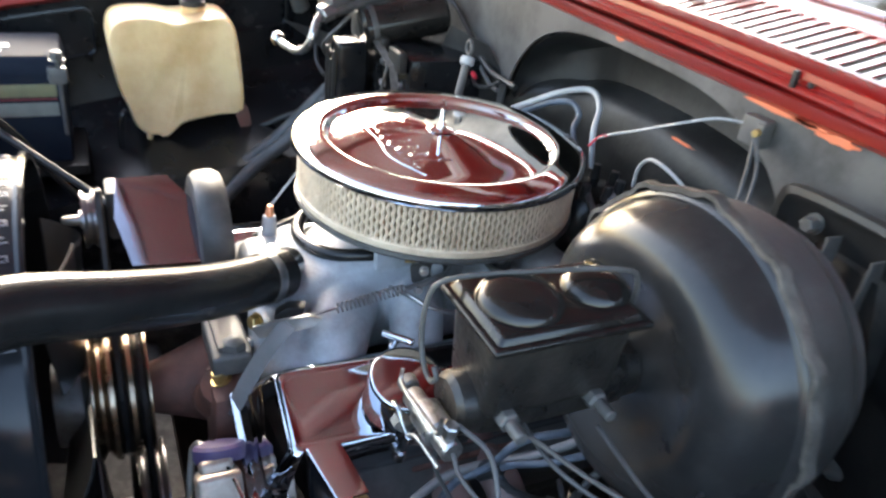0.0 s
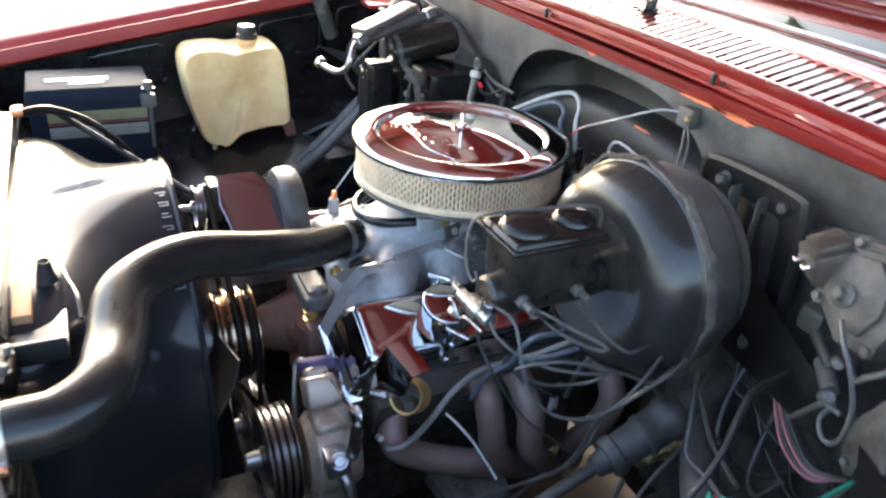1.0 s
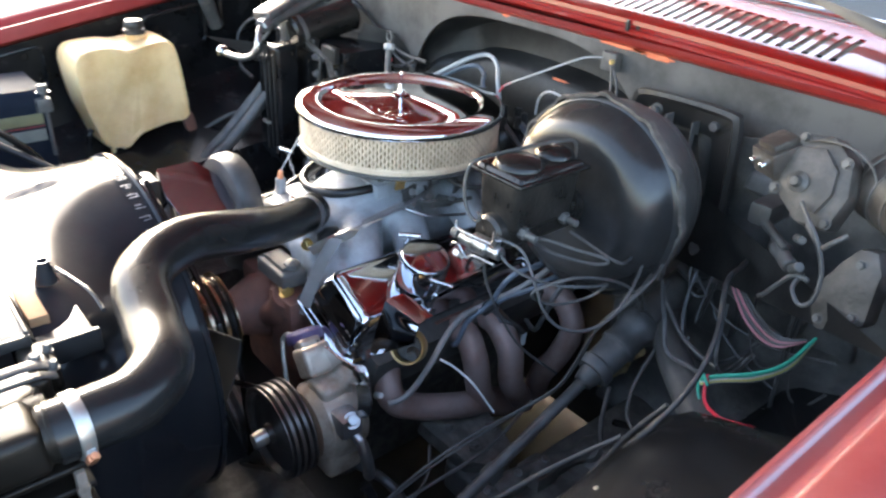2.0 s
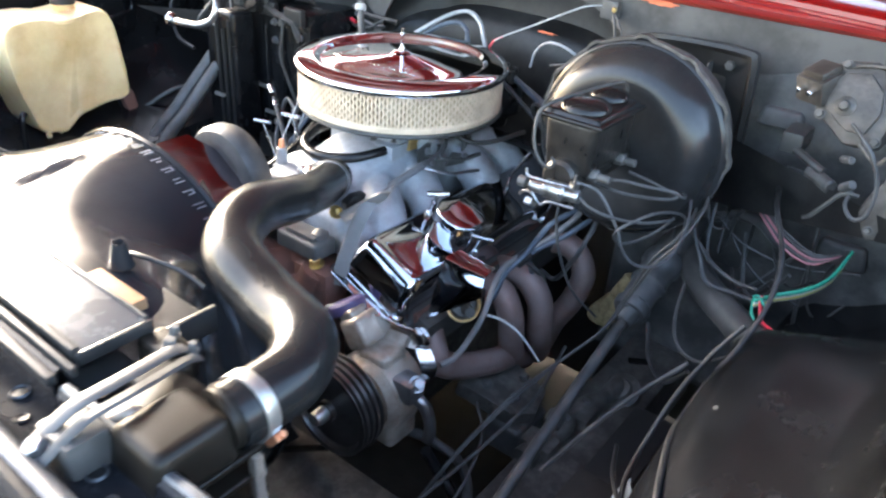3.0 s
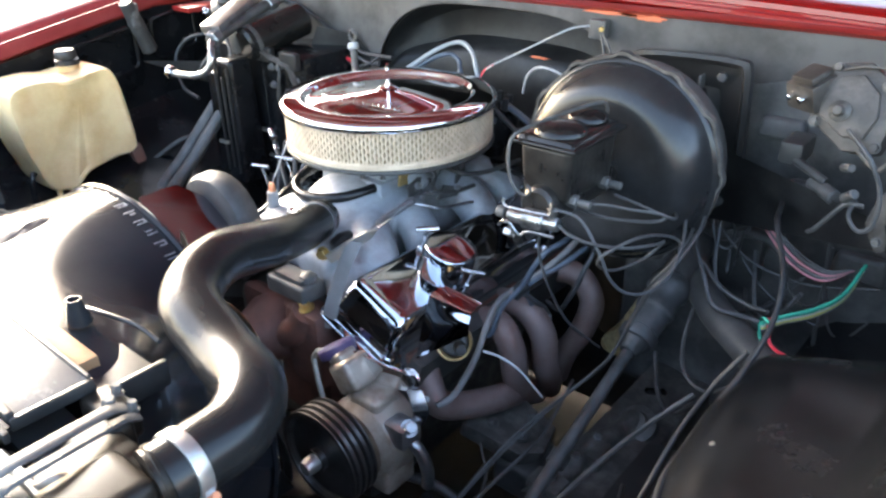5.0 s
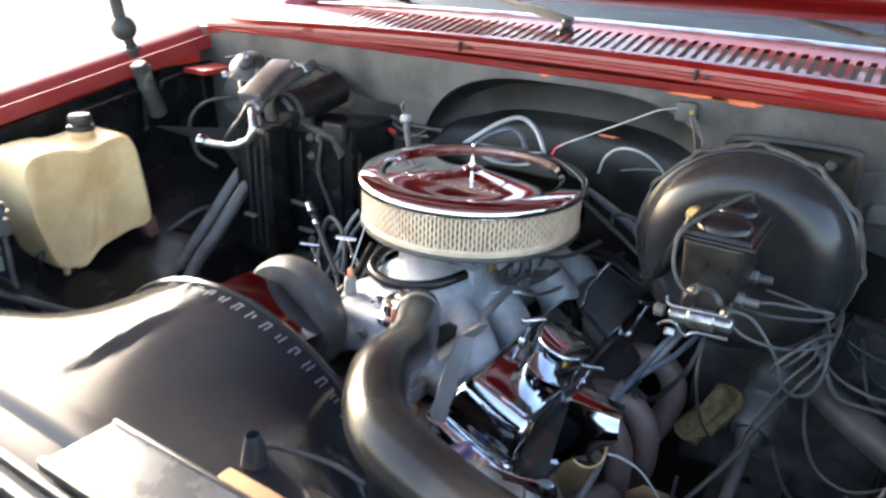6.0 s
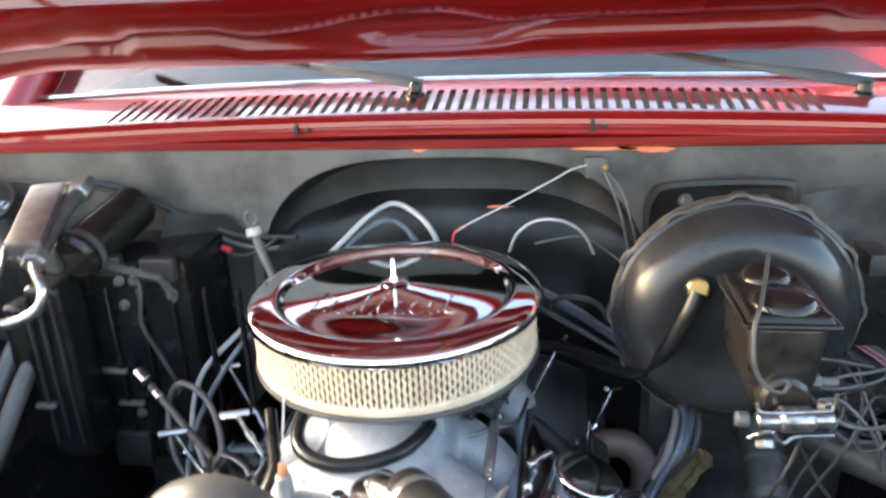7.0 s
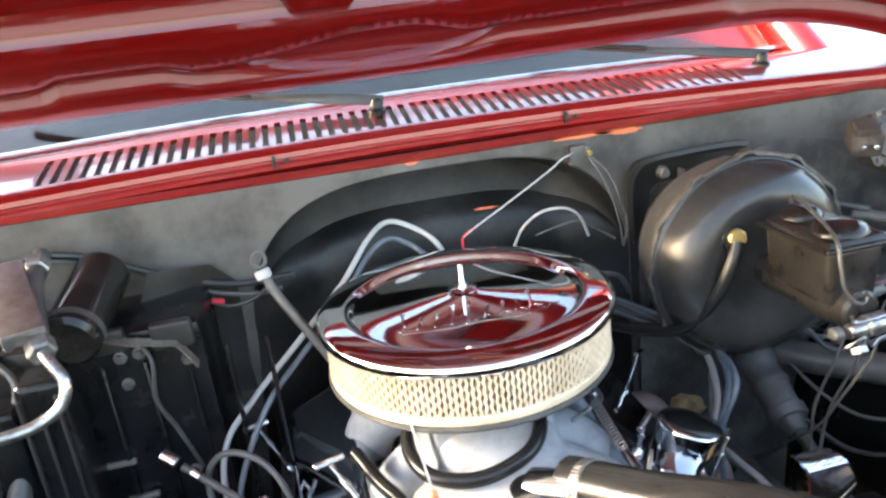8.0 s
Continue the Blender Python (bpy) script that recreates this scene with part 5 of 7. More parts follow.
# ---- power steering pump ----
ps = thing("power_steering_pump", (0.25, -0.33, 0.45), "tan stained aluminium power steering pump with a purple cap", "steering pump")
b = B()
lathe(b, [(0, 0.0), (0.050, 0.0), (0.062, 0.012), (0.064, 0.05), (0.052, 0.075), (0, 0.08)], axis((0.245, -0.355, 0.520), (0.05, 1, 0)), 36)
box(b, (0.2485, -0.318, 0.540), (0.075, 0.058, 0.105), Matrix.Identity(4), 0.012, 3, (0.66, 0.9))
box(b, (0.268, -0.322, 0.475), (0.060, 0.060, 0.060), bevel=0.012, seg=3)
part("body", b, PUMP_ALU, ps)
b = B()
mn = frame_of((0.212, -0.321, 0.600), (0.82, 0, 0.55), (0, 1, 0))
box(b, (0.004, 0, 0.004), (0.042, 0.046, 0.046), mn, 0.008, 3)
box(b, (-0.002, 0, 0.026), (0.030, 0.034, 0.026), mn, 0.007, 3)
part("filler_neck", b, PUMP_ALU, ps)
b = B()
mc = axis((0.176, -0.314, 0.622), (-0.55, 0.05, 0.82))
lathe(b, [(0, -0.006), (0.0265, -0.006), (0.028, -0.003), (0.028, 0.008), (0.025, 0.0115), (0.012, 0.013), (0, 0.013)], mc, 14)
part("cap", b, PURPLE, ps, "dirty purple cap")
b = B()
tube(b, [(0.150, -0.338, 0.612), (0.165, -0.345, 0.575), (0.185, -0.350, 0.530), (0.215, -0.352, 0.478), (0.25, -0.35, 0.455)], 0.0042, 8)
tube(b, [(0.150, -0.338, 0.612), (0.155, -0.333, 0.622), (0.17, -0.33, 0.628)], 0.0042, 8)
part("bracket_rod", b, ZINC, ps, "bent steel bracket")
b = B()
box(b, (0.302, -0.325, 0.552), (0.04, 0.035, 0.035), bevel=0.008)
hexbolt(b, (0.318, -0.325, 0.565), (0.7, -0.2, 0.7), 0.009, 0.010)
tube(b, [(0.30, -0.32, 0.54), (0.325, -0.315, 0.525), (0.335, -0.31, 0.49), (0.325, -0.30, 0.45)], 0.009, 10)
part("pressure_fitting", b, STEEL, ps, "steel pressure fitting")
ps.location += Vector((-0.006, 0.012, 0.014))
pulley(0.222, -0.398, 0.534, 0.072, 4, WORN_STEEL, "four groove steel power steering pulley with a dished face", hub=0.22, width=0.0095)

# ---- chrome brackets at the front of the driver-side head ----
cb = thing("chrome_bracket", (0.30, -0.25, 0.63), "folded chrome bracket bolted ahead of the valve cover", "bracket")
b = B()
rows = []
for i in range(11):
    u = i / 10
    back = Vector((0.297, -0.214, 0.747)).lerp(Vector((0.350, -0.204, 0.735)), u)
    edge = Vector((0.295, -0.246, 0.747)).lerp(Vector((0.353, -0.2325, 0.735)), u)
    foot = Vector((0.284, -0.263, 0.651)).lerp(Vector((0.357, -0.241, 0.708)), u)
    r = [back, back.lerp(edge, 0.5) + Vector((0, 0, 0.0012)), edge + Vector((0, 0.010, 0.0)), edge + Vector((0, 0.004, -0.0005)), edge + Vector((0, 0.0012, -0.0018)), edge + Vector((0, 0, -0.005))]
    low = edge + Vector((0, 0, -0.005))
    for k in range(1, 10):
        v = k / 9
        r.append(low.lerp(foot, v) + Vector((0.15, -0.95, 0.1)) * (0.0065 * math.sin(math.pi * v)) * (0.5 + 0.5 * math.sin(math.pi * u)))
    rows.append(r)
sheet(b, rows, 0.003)
part("folded_plate", b, CHROME_PRESSED, cb)
b = B()
hexbolt(b, (0.290, -0.280, 0.632), (0.1, -1, 0.15), 0.011, 0.012)
part("bolt", b, CHROME_WORN, cb, "large plated bolt")
b = B()
m = frame_of((0.165, -0.302, 0.628), (0.125, 0.022, 0.0), (0, 0, 1))
prism(b, [(-0.01, -0.018), (0.03, -0.026), (0.10, -0.022), (0.135, -0.014), (0.143, 0.0), (0.135, 0.014), (0.09, 0.012), (0.02, 0.020), (-0.012, 0.014)], 0.005, m, 0.0015)
part("link_plate", b, CHROME, cb, "flat chrome link plate")
b = B()
hexbolt(b, (0.205, -0.301, 0.622), (0.1, -1, 0.1), 0.007, 0.008)
part("bolt", b, STEEL, cb)
b = B()
m = [(0.296, -0.284, 0.618), (0.318, -0.296, 0.604), (0.318, -0.302, 0.585), (0.300, -0.306, 0.570), (0.296, -0.310, 0.552)]
sheet(b, [[(x - 0.010, y - 0.004, z - 0.004), (x + 0.010, y + 0.004, z + 0.004)] for x, y, z in smooth_path(m, 5)], 0.0035)
part("curved_strap", b, CHROME_WORN, cb, "curved chrome strap")
# chrome tab below, plated gold
b = B()
mcup = axis((0.309, -0.212, 0.661), (0.45, -0.62, 0.45))
lathe(b, [(0.0, -0.020), (0.0235, -0.020), (0.0250, -0.014), (0.0250, 0.012), (0.0238, 0.0145), (0.0215, 0.0135), (0.0205, -0.006), (0.0, -0.006)], mcup, 32)
cup = part("plated_sleeve", b, GOLD, cb, "yellow plated sleeve")
b = B()
rod(b, mcup @ Vector((0, 0, -0.007)), mcup @ Vector((0, 0, -0.002)), 0.0203, 24)
rod(b, mcup @ Vector((0.006, -0.006, -0.004)), mcup @ Vector((0.010, -0.010, 0.018)), 0.009, 18, 0.008)
under(make("core", b, BLACK_DUSTY), cup)

# pale linkage bracket hanging beside the thermostat
lb = thing("linkage_bracket", (0.115, -0.24, 0.65), "pale painted bracket beside the thermostat housing", "bracket")
b = B()
strip = smooth_path([(0.126, -0.280, 0.646), (0.127, -0.268, 0.680), (0.129, -0.246, 0.724), (0.131, -0.228, 0.752), (0.132, -0.218, 0.764)], 5)
sheet(b, [[(x - 0.011, y - 0.004, z), (x - 0.009, y - 0.006, z), (x + 0.009, y + 0.001, z), (x + 0.011, y + 0.004, z)] for x, y, z in strip], 0.004)
part("strip", b, WIRE_MID, lb)
b = B()
m = frame_of((0.118, -0.226, 0.752), (0.030, 0.044, 0.026), (0.2, 0, 1))
prism(b, [(-0.030, -0.009), (0.0, -0.010), (0.040, -0.008), (0.054, 0.0), (0.040, 0.008), (0.0, 0.010), (-0.030, 0.008)], 0.004, m, 0.001)
part("spring_tab", b, ZINC, lb, "small plated tab")
b = B()
hexbolt(b, (0.088, -0.243, 0.740), (0.3, -0.9, 0.2), 0.008, 0.009)
part("bolt", b, BRASS, lb)

# ---- exhaust header ----
eh = thing("exhaust_header", (0.3, -0.05, 0.45), "brown oxidised steel tube header below the driver-side head", "exhaust header")
tubes = [[(0.245, -0.205, 0.585), (0.275, -0.215, 0.545), (0.285, -0.175, 0.515), (0.300, -0.125, 0.500), (0.305, -0.08, 0.485), (0.28, 0.02, 0.43)],
         [(0.245, -0.075, 0.605), (0.285, -0.075, 0.610), (0.310, -0.075, 0.575), (0.312, -0.065, 0.52), (0.300, -0.03, 0.46), (0.28, 0.05, 0.40)],
         [(0.245, -0.015, 0.610), (0.295, -0.020, 0.618), (0.330, -0.018, 0.580), (0.332, -0.01, 0.52), (0.318, 0.03, 0.46), (0.29, 0.08, 0.40)],
         [(0.245, 0.135, 0.605), (0.300, 0.140, 0.605), (0.330, 0.138, 0.565), (0.322, 0.125, 0.51), (0.300, 0.11, 0.46), (0.28, 0.12, 0.40)]]
for t in tubes:
    b = B()
    tube(b, t, 0.0215, 18, 8)
    part("primary_tube", b, HEADER, eh)
for y in (-0.205, -0.075, -0.015, 0.135):
    b = B()
    box(b, (0.247, y, 0.598), (0.010, 0.075, 0.062), bevel=0.004)
    part("flange", b, RUST, eh)
b = B()
tube(b, [(-0.245, -0.16, 0.60), (-0.29, -0.155, 0.60), (-0.315, -0.10, 0.56), (-0.31, 0.0, 0.48), (-0.28, 0.1, 0.40)], 0.0215, 16)
part("primary_tube", b, HEADER, eh)
b = B()
tube(b, [(-0.245, 0.05, 0.60), (-0.29, 0.05, 0.60), (-0.315, 0.08, 0.54), (-0.29, 0.12, 0.42)], 0.0215, 16)
part("primary_tube", b, HEADER, eh)

# ======== driver side ========
# ---- brake booster ----
BC = (0.405, 0.873)
bb = thing("brake_booster", (BC[0], 0.10, 0.74), "round black brake booster with a crimped flange on the firewall", "brake booster")
b = B()
mB = axis((BC[0], 0.030, BC[1]), (0, -1, 0.03))
lathe(b, [(0.142, -0.004), (0.143, 0.0), (0.140, 0.004), (0.136, 0.006), (0.1335, 0.012), (0.130, 0.022), (0.124, 0.033), (0.116, 0.0415), (0.106, 0.0475), (0.096, 0.0505), (0.086, 0.0505), (0.076, 0.0488), (0.066, 0.0470), (0.055, 0.0462), (0.0, 0.0460)], mB, 96)
part("front_shell", b, BOOSTER, bb, "satin black domed front shell")
b = B()
lathe(b, [(0.142, 0.0), (0.139, 0.006), (0.132, 0.010), (0.131, 0.050), (0.126, 0.062), (0.118, 0.068), (0.116, 0.085), (0.085, 0.105), (0.06, 0.112), (0.06, 0.14), (0, 0.14)], axis((BC[0], 0.036, BC[1]), (0, 1, -0.03)), 64)
part("rear_shell", b, BLACK_DUSTY, bb, "dusty black rear shell")
b = B()   # crimped band with small lugs
seg = 96
rg = []
for i in range(seg):
    a = 2 * math.pi * i / seg
    r = 0.1440 + (0.0042 if (i % 8) in (0, 1) else 0.0) + 0.0010 * math.sin(5 * a)
    rg.append([(BC[0] + rr * math.cos(a), 0.033 + dy, BC[1] + rr * math.sin(a)) for rr, dy in ((r - 0.004, -0.005), (r, -0.005), (r + 0.001, 0.0), (r, 0.006), (r - 0.004, 0.006))])
vv = [[b.verts.new(p) for p in r] for r in rg]
for i in range(seg):
    p, q = vv[i], vv[(i + 1) % seg]
    for k in range(4):
        b.faces.new((p[k], p[k + 1], q[k + 1], q[k]))
part("crimped_band", b, DUST_GREY, bb, "worn crimped band")
b = B()
rod(b, (0.352, -0.010, 0.925), (0.350, -0.030, 0.928), 0.0135, 20, 0.012)
part("check_valve", b, BRASS, bb, "yellow check valve")
b = B()
lathe(b, [(0.0, 0.0), (0.020, 0.0), (0.017, 0.010), (0.0, 0.012)], axis((0.352, -0.012, 0.924), (0, -1, 0.05)), 20)
part("grommet", b, RUBBER, bb)

solid("vacuum_hose", (lambda q: (tube(q, [(0.351, -0.026, 0.924), (0.340, -0.030, 0.895), (0.322, -0.022, 0.850), (0.298, 0.010, 0.800), (0.262, 0.060, 0.782), (0.20, 0.12, 0.775), (0.10, 0.15, 0.765)], 0.0095, 14), q)[1])(B()),
           RUBBER, "black rubber vacuum hose from the brake booster", "vacuum hose")

# mounting plate between the booster and the firewall
mp = thing("booster_bracket", (0.42, 0.22, 0.75), "black pressed steel bracket behind the brake booster", "bracket")
b = B()
ribs = [(0.322, 0.230, 0.86), (0.318, 0.226, 0.94), (0.324, 0.218, 0.972), (0.345, 0.210, 0.988), (0.43, 0.205, 0.994), (0.500, 0.200, 0.994), (0.514, 0.198, 0.984), (0.518, 0.200, 0.94), (0.524, 0.205, 0.80)]
sheet(b, [[p, (p[0], p[1] - 0.012, p[2]), (p[0] + (0.42 - p[0]) * 0.08, p[1] - 0.014, p[2] - 0.006), (p[0] + (0.42 - p[0]) * 0.14, p[1] - 0.004, p[2] - 0.014), (p[0] + (0.42 - p[0]) * 0.45, p[1] + 0.004, 0.90 + (p[2] - 0.90) * 0.5)] for p in smooth_path(ribs, 3)], 0.003)
part("plate", b, BLACK, mp)
for bx, bz in ((0.372, 0.962), (0.474, 0.966)):
    b = B()
    hexbolt(b, (bx, 0.204, bz), (0, -1, 0), 0.0075, 0.012)
    part("nut", b, GREY_STEEL, mp)
for x0 in (0.40, 0.445):
    b = B()
    box(b, (x0, 0.196, 0.93), (0.003, 0.02, 0.07), Matrix.Translation((0, 0, 0)), 0.001)
    part("web", b, GREY_STEEL, mp)

# ---- master cylinder ----
ms = thing("master_cylinder", (0.408, -0.11, 0.86), "dark cast iron master cylinder with a wire bail over its lid", "master cylinder")
b = B()
box(b, (0.401, -0.112, 0.905), (0.062, 0.108, 0.072), bevel=0.010, seg=3, taper=(1.14, 1.06))
box(b, (0.401, -0.100, 0.866), (0.050, 0.14, 0.045), bevel=0.018, seg=3)
rod(b, (0.401, -0.182, 0.866), (0.401, -0.02, 0.866), 0.024, 24)
part("body", b, BROWN_IRON, ms, "dusty dark brown cast body")
b = B()
box(b, (0.401, -0.112, 0.9400), (0.087, 0.128, 0.006), bevel=0.0028, seg=3)
box(b, (0.401, -0.112, 0.9450), (0.079, 0.120, 0.008), bevel=0.003, seg=3, taper=(0.90, 0.92))
lathe(b, [(0.032, 0), (0.031, 0.004), (0.026, 0.009), (0.016, 0.0115), (0, 0.012)], Matrix.Translation((0.402, -0.136, 0.9485)), 32)
lathe(b, [(0.026, 0), (0.025, 0.004), (0.020, 0.009), (0.012, 0.0115), (0, 0.012)], Matrix.Translation((0.402, -0.072, 0.9485)), 32)
part("lid", b, BLACK_LID, ms, "gloss black lid with two domes")
b = B()
tube(b, [(0.410, -0.041, 0.915), (0.411, -0.043, 0.958), (0.406, -0.062, 0.966), (0.392, -0.107, 0.963), (0.376, -0.157, 0.957), (0.366, -0.181, 0.948), (0.364, -0.188, 0.930), (0.368, -0.191, 0.905), (0.379, -0.192, 0.888), (0.392, -0.192, 0.883), (0.398, -0.191, 0.890), (0.393, -0.191, 0.896)], 0.0021, 8)
part("bail", b, BLACK_DUSTY, ms, "dark spring steel bail wire")
for y in (-0.150, -0.075):
    b = B()
    rod(b, (0.426, y, 0.872), (0.440, y, 0.872), 0.0085, 6)
    rod(b, (0.438, y, 0.872), (0.456, y, 0.872), 0.0050, 12)
    part("port_fitting", b, GREY_STEEL, ms, "dull line fitting")

ms.location += Vector((0.006, 0.007, 0.010))

# proportioning valve below the nose
pv = thing("proportioning_valve", (0.405, -0.205, 0.855), "bright plated brake proportioning valve with wire clips", "brake valve")
b = B()
rod(b, (0.378, -0.188, 0.864), (0.446, -0.186, 0.868), 0.0085, 20)
rod(b, (0.398, -0.187, 0.866), (0.428, -0.186, 0.867), 0.0125, 24)
part("body", b, GRIMY_PLATE, pv)
for pa, pb, rr, sg in (((0.386, -0.195, 0.850), (0.386, -0.200, 0.842), 0.009, 6), ((0.436, -0.186, 0.876), (0.437, -0.185, 0.886), 0.0065, 6), ((0.372, -0.186, 0.864), (0.360, -0.186, 0.864), 0.0075, 14)):
    b = B()
    rod(b, pa, pb, rr, sg)
    part("fitting", b, GREY_STEEL if sg == 14 else GRIMY_PLATE, pv)
b = B()
tube(b, [(0.374, -0.196, 0.888), (0.378, -0.198, 0.880), (0.395, -0.199, 0.880), (0.430, -0.197, 0.882), (0.440, -0.196, 0.884), (0.442, -0.196, 0.900)], 0.0018, 8)
part("clip", b, GRIMY_PLATE, pv, "bright wire clip")
b = B()
tube(b, [(0.370, -0.198, 0.852), (0.378, -0.203, 0.860), (0.388, -0.203, 0.862), (0.396, -0.201, 0.852), (0.402, -0.199, 0.848), (0.412, -0.197, 0.854), (0.445, -0.195, 0.856)], 0.0018, 8)
part("clip", b, GRIMY_PLATE, pv, "bright wire clip")


def wire(name, pts, r, material, label, category="wire", group="", per=8, seg=8):
    q = B()
    tube(q, pts, r, seg, per)
    return solid(name, q, material, label, category, group)


# brake lines
wire("brake_line", [(0.458, -0.135, 0.880), (0.475, -0.130, 0.882), (0.50, -0.116, 0.878), (0.528, -0.098, 0.874), (0.534, -0.092, 0.868), (0.525, -0.098, 0.863), (0.505, -0.11, 0.862), (0.47, -0.12, 0.861), (0.43, -0.12, 0.862)], 0.0019, OLD_RUBBER, "bent dull brake line from the master cylinder", "brake line", "brake lines")
wire("brake_line", [(0.458, -0.075, 0.872), (0.49, -0.075, 0.868), (0.520, -0.070, 0.860), (0.530, -0.055, 0.852), (0.522, -0.03, 0.845), (0.505, 0.01, 0.82), (0.485, 0.10, 0.70)], 0.0018, OLD_RUBBER, "dark brake line from the master cylinder", "brake line", "brake lines")
wire("brake_line", [(0.446, -0.186, 0.868), (0.462, -0.186, 0.860), (0.488, -0.175, 0.852), (0.516, -0.150, 0.846), (0.534, -0.115, 0.842), (0.530, -0.080, 0.830), (0.512, -0.090, 0.806), (0.496, -0.130, 0.802), (0.492, -0.165, 0.820), (0.500, -0.178, 0.842), (0.525, -0.14, 0.858), (0.54, -0.09, 0.845), (0.53, -0.02, 0.80), (0.50, 0.06, 0.72)], 0.0018, OLD_RUBBER, "loosely coiled dark grey brake line below the master cylinder", "brake line", "brake lines")
wire("brake_line", [(0.436, -0.180, 0.884), (0.462, -0.165, 0.872), (0.492, -0.168, 0.838), (0.503, -0.160, 0.806), (0.516, -0.140, 0.782), (0.532, -0.110, 0.775), (0.540, -0.07, 0.785), (0.535, -0.03, 0.81), (0.520, 0.01, 0.83)], 0.0020, WIRE_GREY, "loosely looped grey brake line below the master cylinder", "brake line", "brake lines")
wire("brake_line", [(0.50, 0.10, 0.85), (0.54, 0.02, 0.825), (0.535, -0.04, 0.785), (0.512, -0.06, 0.742), (0.482, -0.05, 0.665), (0.462, -0.06, 0.612), (0.428, -0.10, 0.565), (0.395, -0.16, 0.525), (0.372, -0.24, 0.480), (0.350, -0.33, 0.41), (0.33, -0.44, 0.29)], 0.0022, BLACK_DUSTY, "long dusty line running down beside the engine", "brake line", "brake lines")
wire("brake_line", [(0.49, 0.10, 0.83), (0.525, 0.03, 0.81), (0.525, -0.02, 0.78), (0.500, -0.035, 0.735), (0.474, -0.03, 0.66), (0.455, -0.05, 0.60), (0.415, -0.11, 0.545), (0.380, -0.20, 0.49), (0.352, -0.30, 0.42), (0.33, -0.42, 0.30)], 0.0021, BLACK_DUSTY, "dark line running down beside the engine", "brake line", "brake lines")
wire("brake_line", [(0.42, -0.186, 0.850), (0.418, -0.18, 0.82), (0.415, -0.15, 0.76), (0.42, -0.10, 0.68), (0.43, -0.02, 0.60)], 0.0018, OLD_RUBBER, "dark grey line dropping from the brake valve", "brake line", "brake lines")

# ---- steering column and box ----
sc = thing("steering_column", (0.47, 0.0, 0.45), "dark grey steering column with a collared rubber boot", "steering column")
C0, C1, C2, C3 = Vector((0.478, 0.245, 0.716)), Vector((0.474, 0.118, 0.664)), Vector((0.470, 0.012, 0.611)), Vector((0.462, -0.46, 0.405))
b = B()
rod(b, C0, C1, 0.026, 24)
part("jacket", b, BLACK_DUSTY, sc)
b = B()
d = (C2 - C1)
prof = [(0.031, 0.0), (0.033, 0.006), (0.033, 0.020), (0.0285, 0.026), (0.0275, 0.05), (0.030, 0.054), (0.030, 0.060), (0.026, 0.064), (0.025, d.length - 0.02), (0.029, d.length - 0.016), (0.029, d.length - 0.004), (0.026, d.length)]
lathe(b, [(0, 0)] + prof + [(0, d.length)], axis(C1, d), 28)
part("boot", b, OLD_RUBBER, sc, "grey rubber boot with two collars")
b = B()
rod(b, C2, C3, 0.009, 14)
part("shaft", b, BLACK_DUSTY, sc)
b = B()
rod(b, C2 - d.normalized() * 0.006, C2 + d.normalized() * 0.022, 0.020, 20, 0.015)
part("coupling", b, BLACK_DUSTY, sc)
b = B()
rod(b, C2 + d.normalized() * 0.20, C2 + d.normalized() * 0.225, 0.014, 12)
part("clamp_collar", b, BLACK_DUSTY, sc)
b = B()
box(b, (0.50, 0.225, 0.70), (0.14, 0.03, 0.12), bevel=0.01)
part("floor_plate", b, BLACK_DUSTY, sc)

sb = thing("steering_box", (0.45, -0.50, 0.34), "greasy cast steering gear box on the frame rail", "steering box")
b = B()
box(b, (0.46, -0.50, 0.40), (0.10, 0.14, 0.10), bevel=0.02)
lathe(b, [(0.045, 0), (0.045, 0.03), (0.03, 0.04), (0, 0.04)], axis((0.46, -0.50, 0.44), (0, 0, 1)), 24)
part("housing", b, GREY_STEEL, sb)
for i in range(4):
    a = math.pi / 4 + math.pi / 2 * i
    b = B()
    hexbolt(b, (0.46 + 0.034 * math.cos(a), -0.50 + 0.034 * math.sin(a), 0.47), (0, 0, 1), 0.007, 0.008)
    part("cover_bolt", b, STEEL, sb)

# cast suspension bracket and damper stud beyond the header
sp2 = thing("suspension_arm", (0.47, -0.10, 0.40), "dusty grey cast suspension arm bracket", "suspension arm")
b = B()
tube(b, [(0.470, 0.050, 0.435), (0.46, -0.012, 0.438), (0.447, -0.075, 0.440), (0.442, -0.125, 0.436), (0.432, -0.20, 0.43)], lambda u: 0.020 - 0.006 * math.sin(3 * math.pi * u) ** 2, 14)
box(b, (0.452, -0.06, 0.436), (0.05, 0.05, 0.03), bevel=0.008)
box(b, (0.438, -0.16, 0.432), (0.055, 0.04, 0.035), bevel=0.008)
part("arm", b, DUST_GREY, sp2)
b = B()
lathe(b, [(0, 0), (0.030, 0.0), (0.034, 0.005), (0.032, 0.014), (0.020, 0.018), (0.016, 0.026), (0, 0.027)], axis((0.478, 0.052, 0.425), (-0.1, -0.55, 0.8)), 28)
part("knuckle", b, DUST_GREY, sp2, "round dusty knuckle")
b = B()
rod(b, (0.443, 0.143, 0.412), (0.474, 0.163, 0.412), 0.0165, 20)
part("bush", b, BLACK_LID, sp2, "glossy black round bush")
b = B()
rod(b, (0.474, 0.163, 0.412), (0.482, 0.168, 0.412), 0.007, 6)
part("bolt", b, CHROME_WORN, sp2)
b = B()
rod(b, (0.425, 0.131, 0.412), (0.443, 0.143, 0.412), 0.010, 12)
box(b, (0.45, 0.16, 0.375), (0.09, 0.07, 0.05), bevel=0.01)
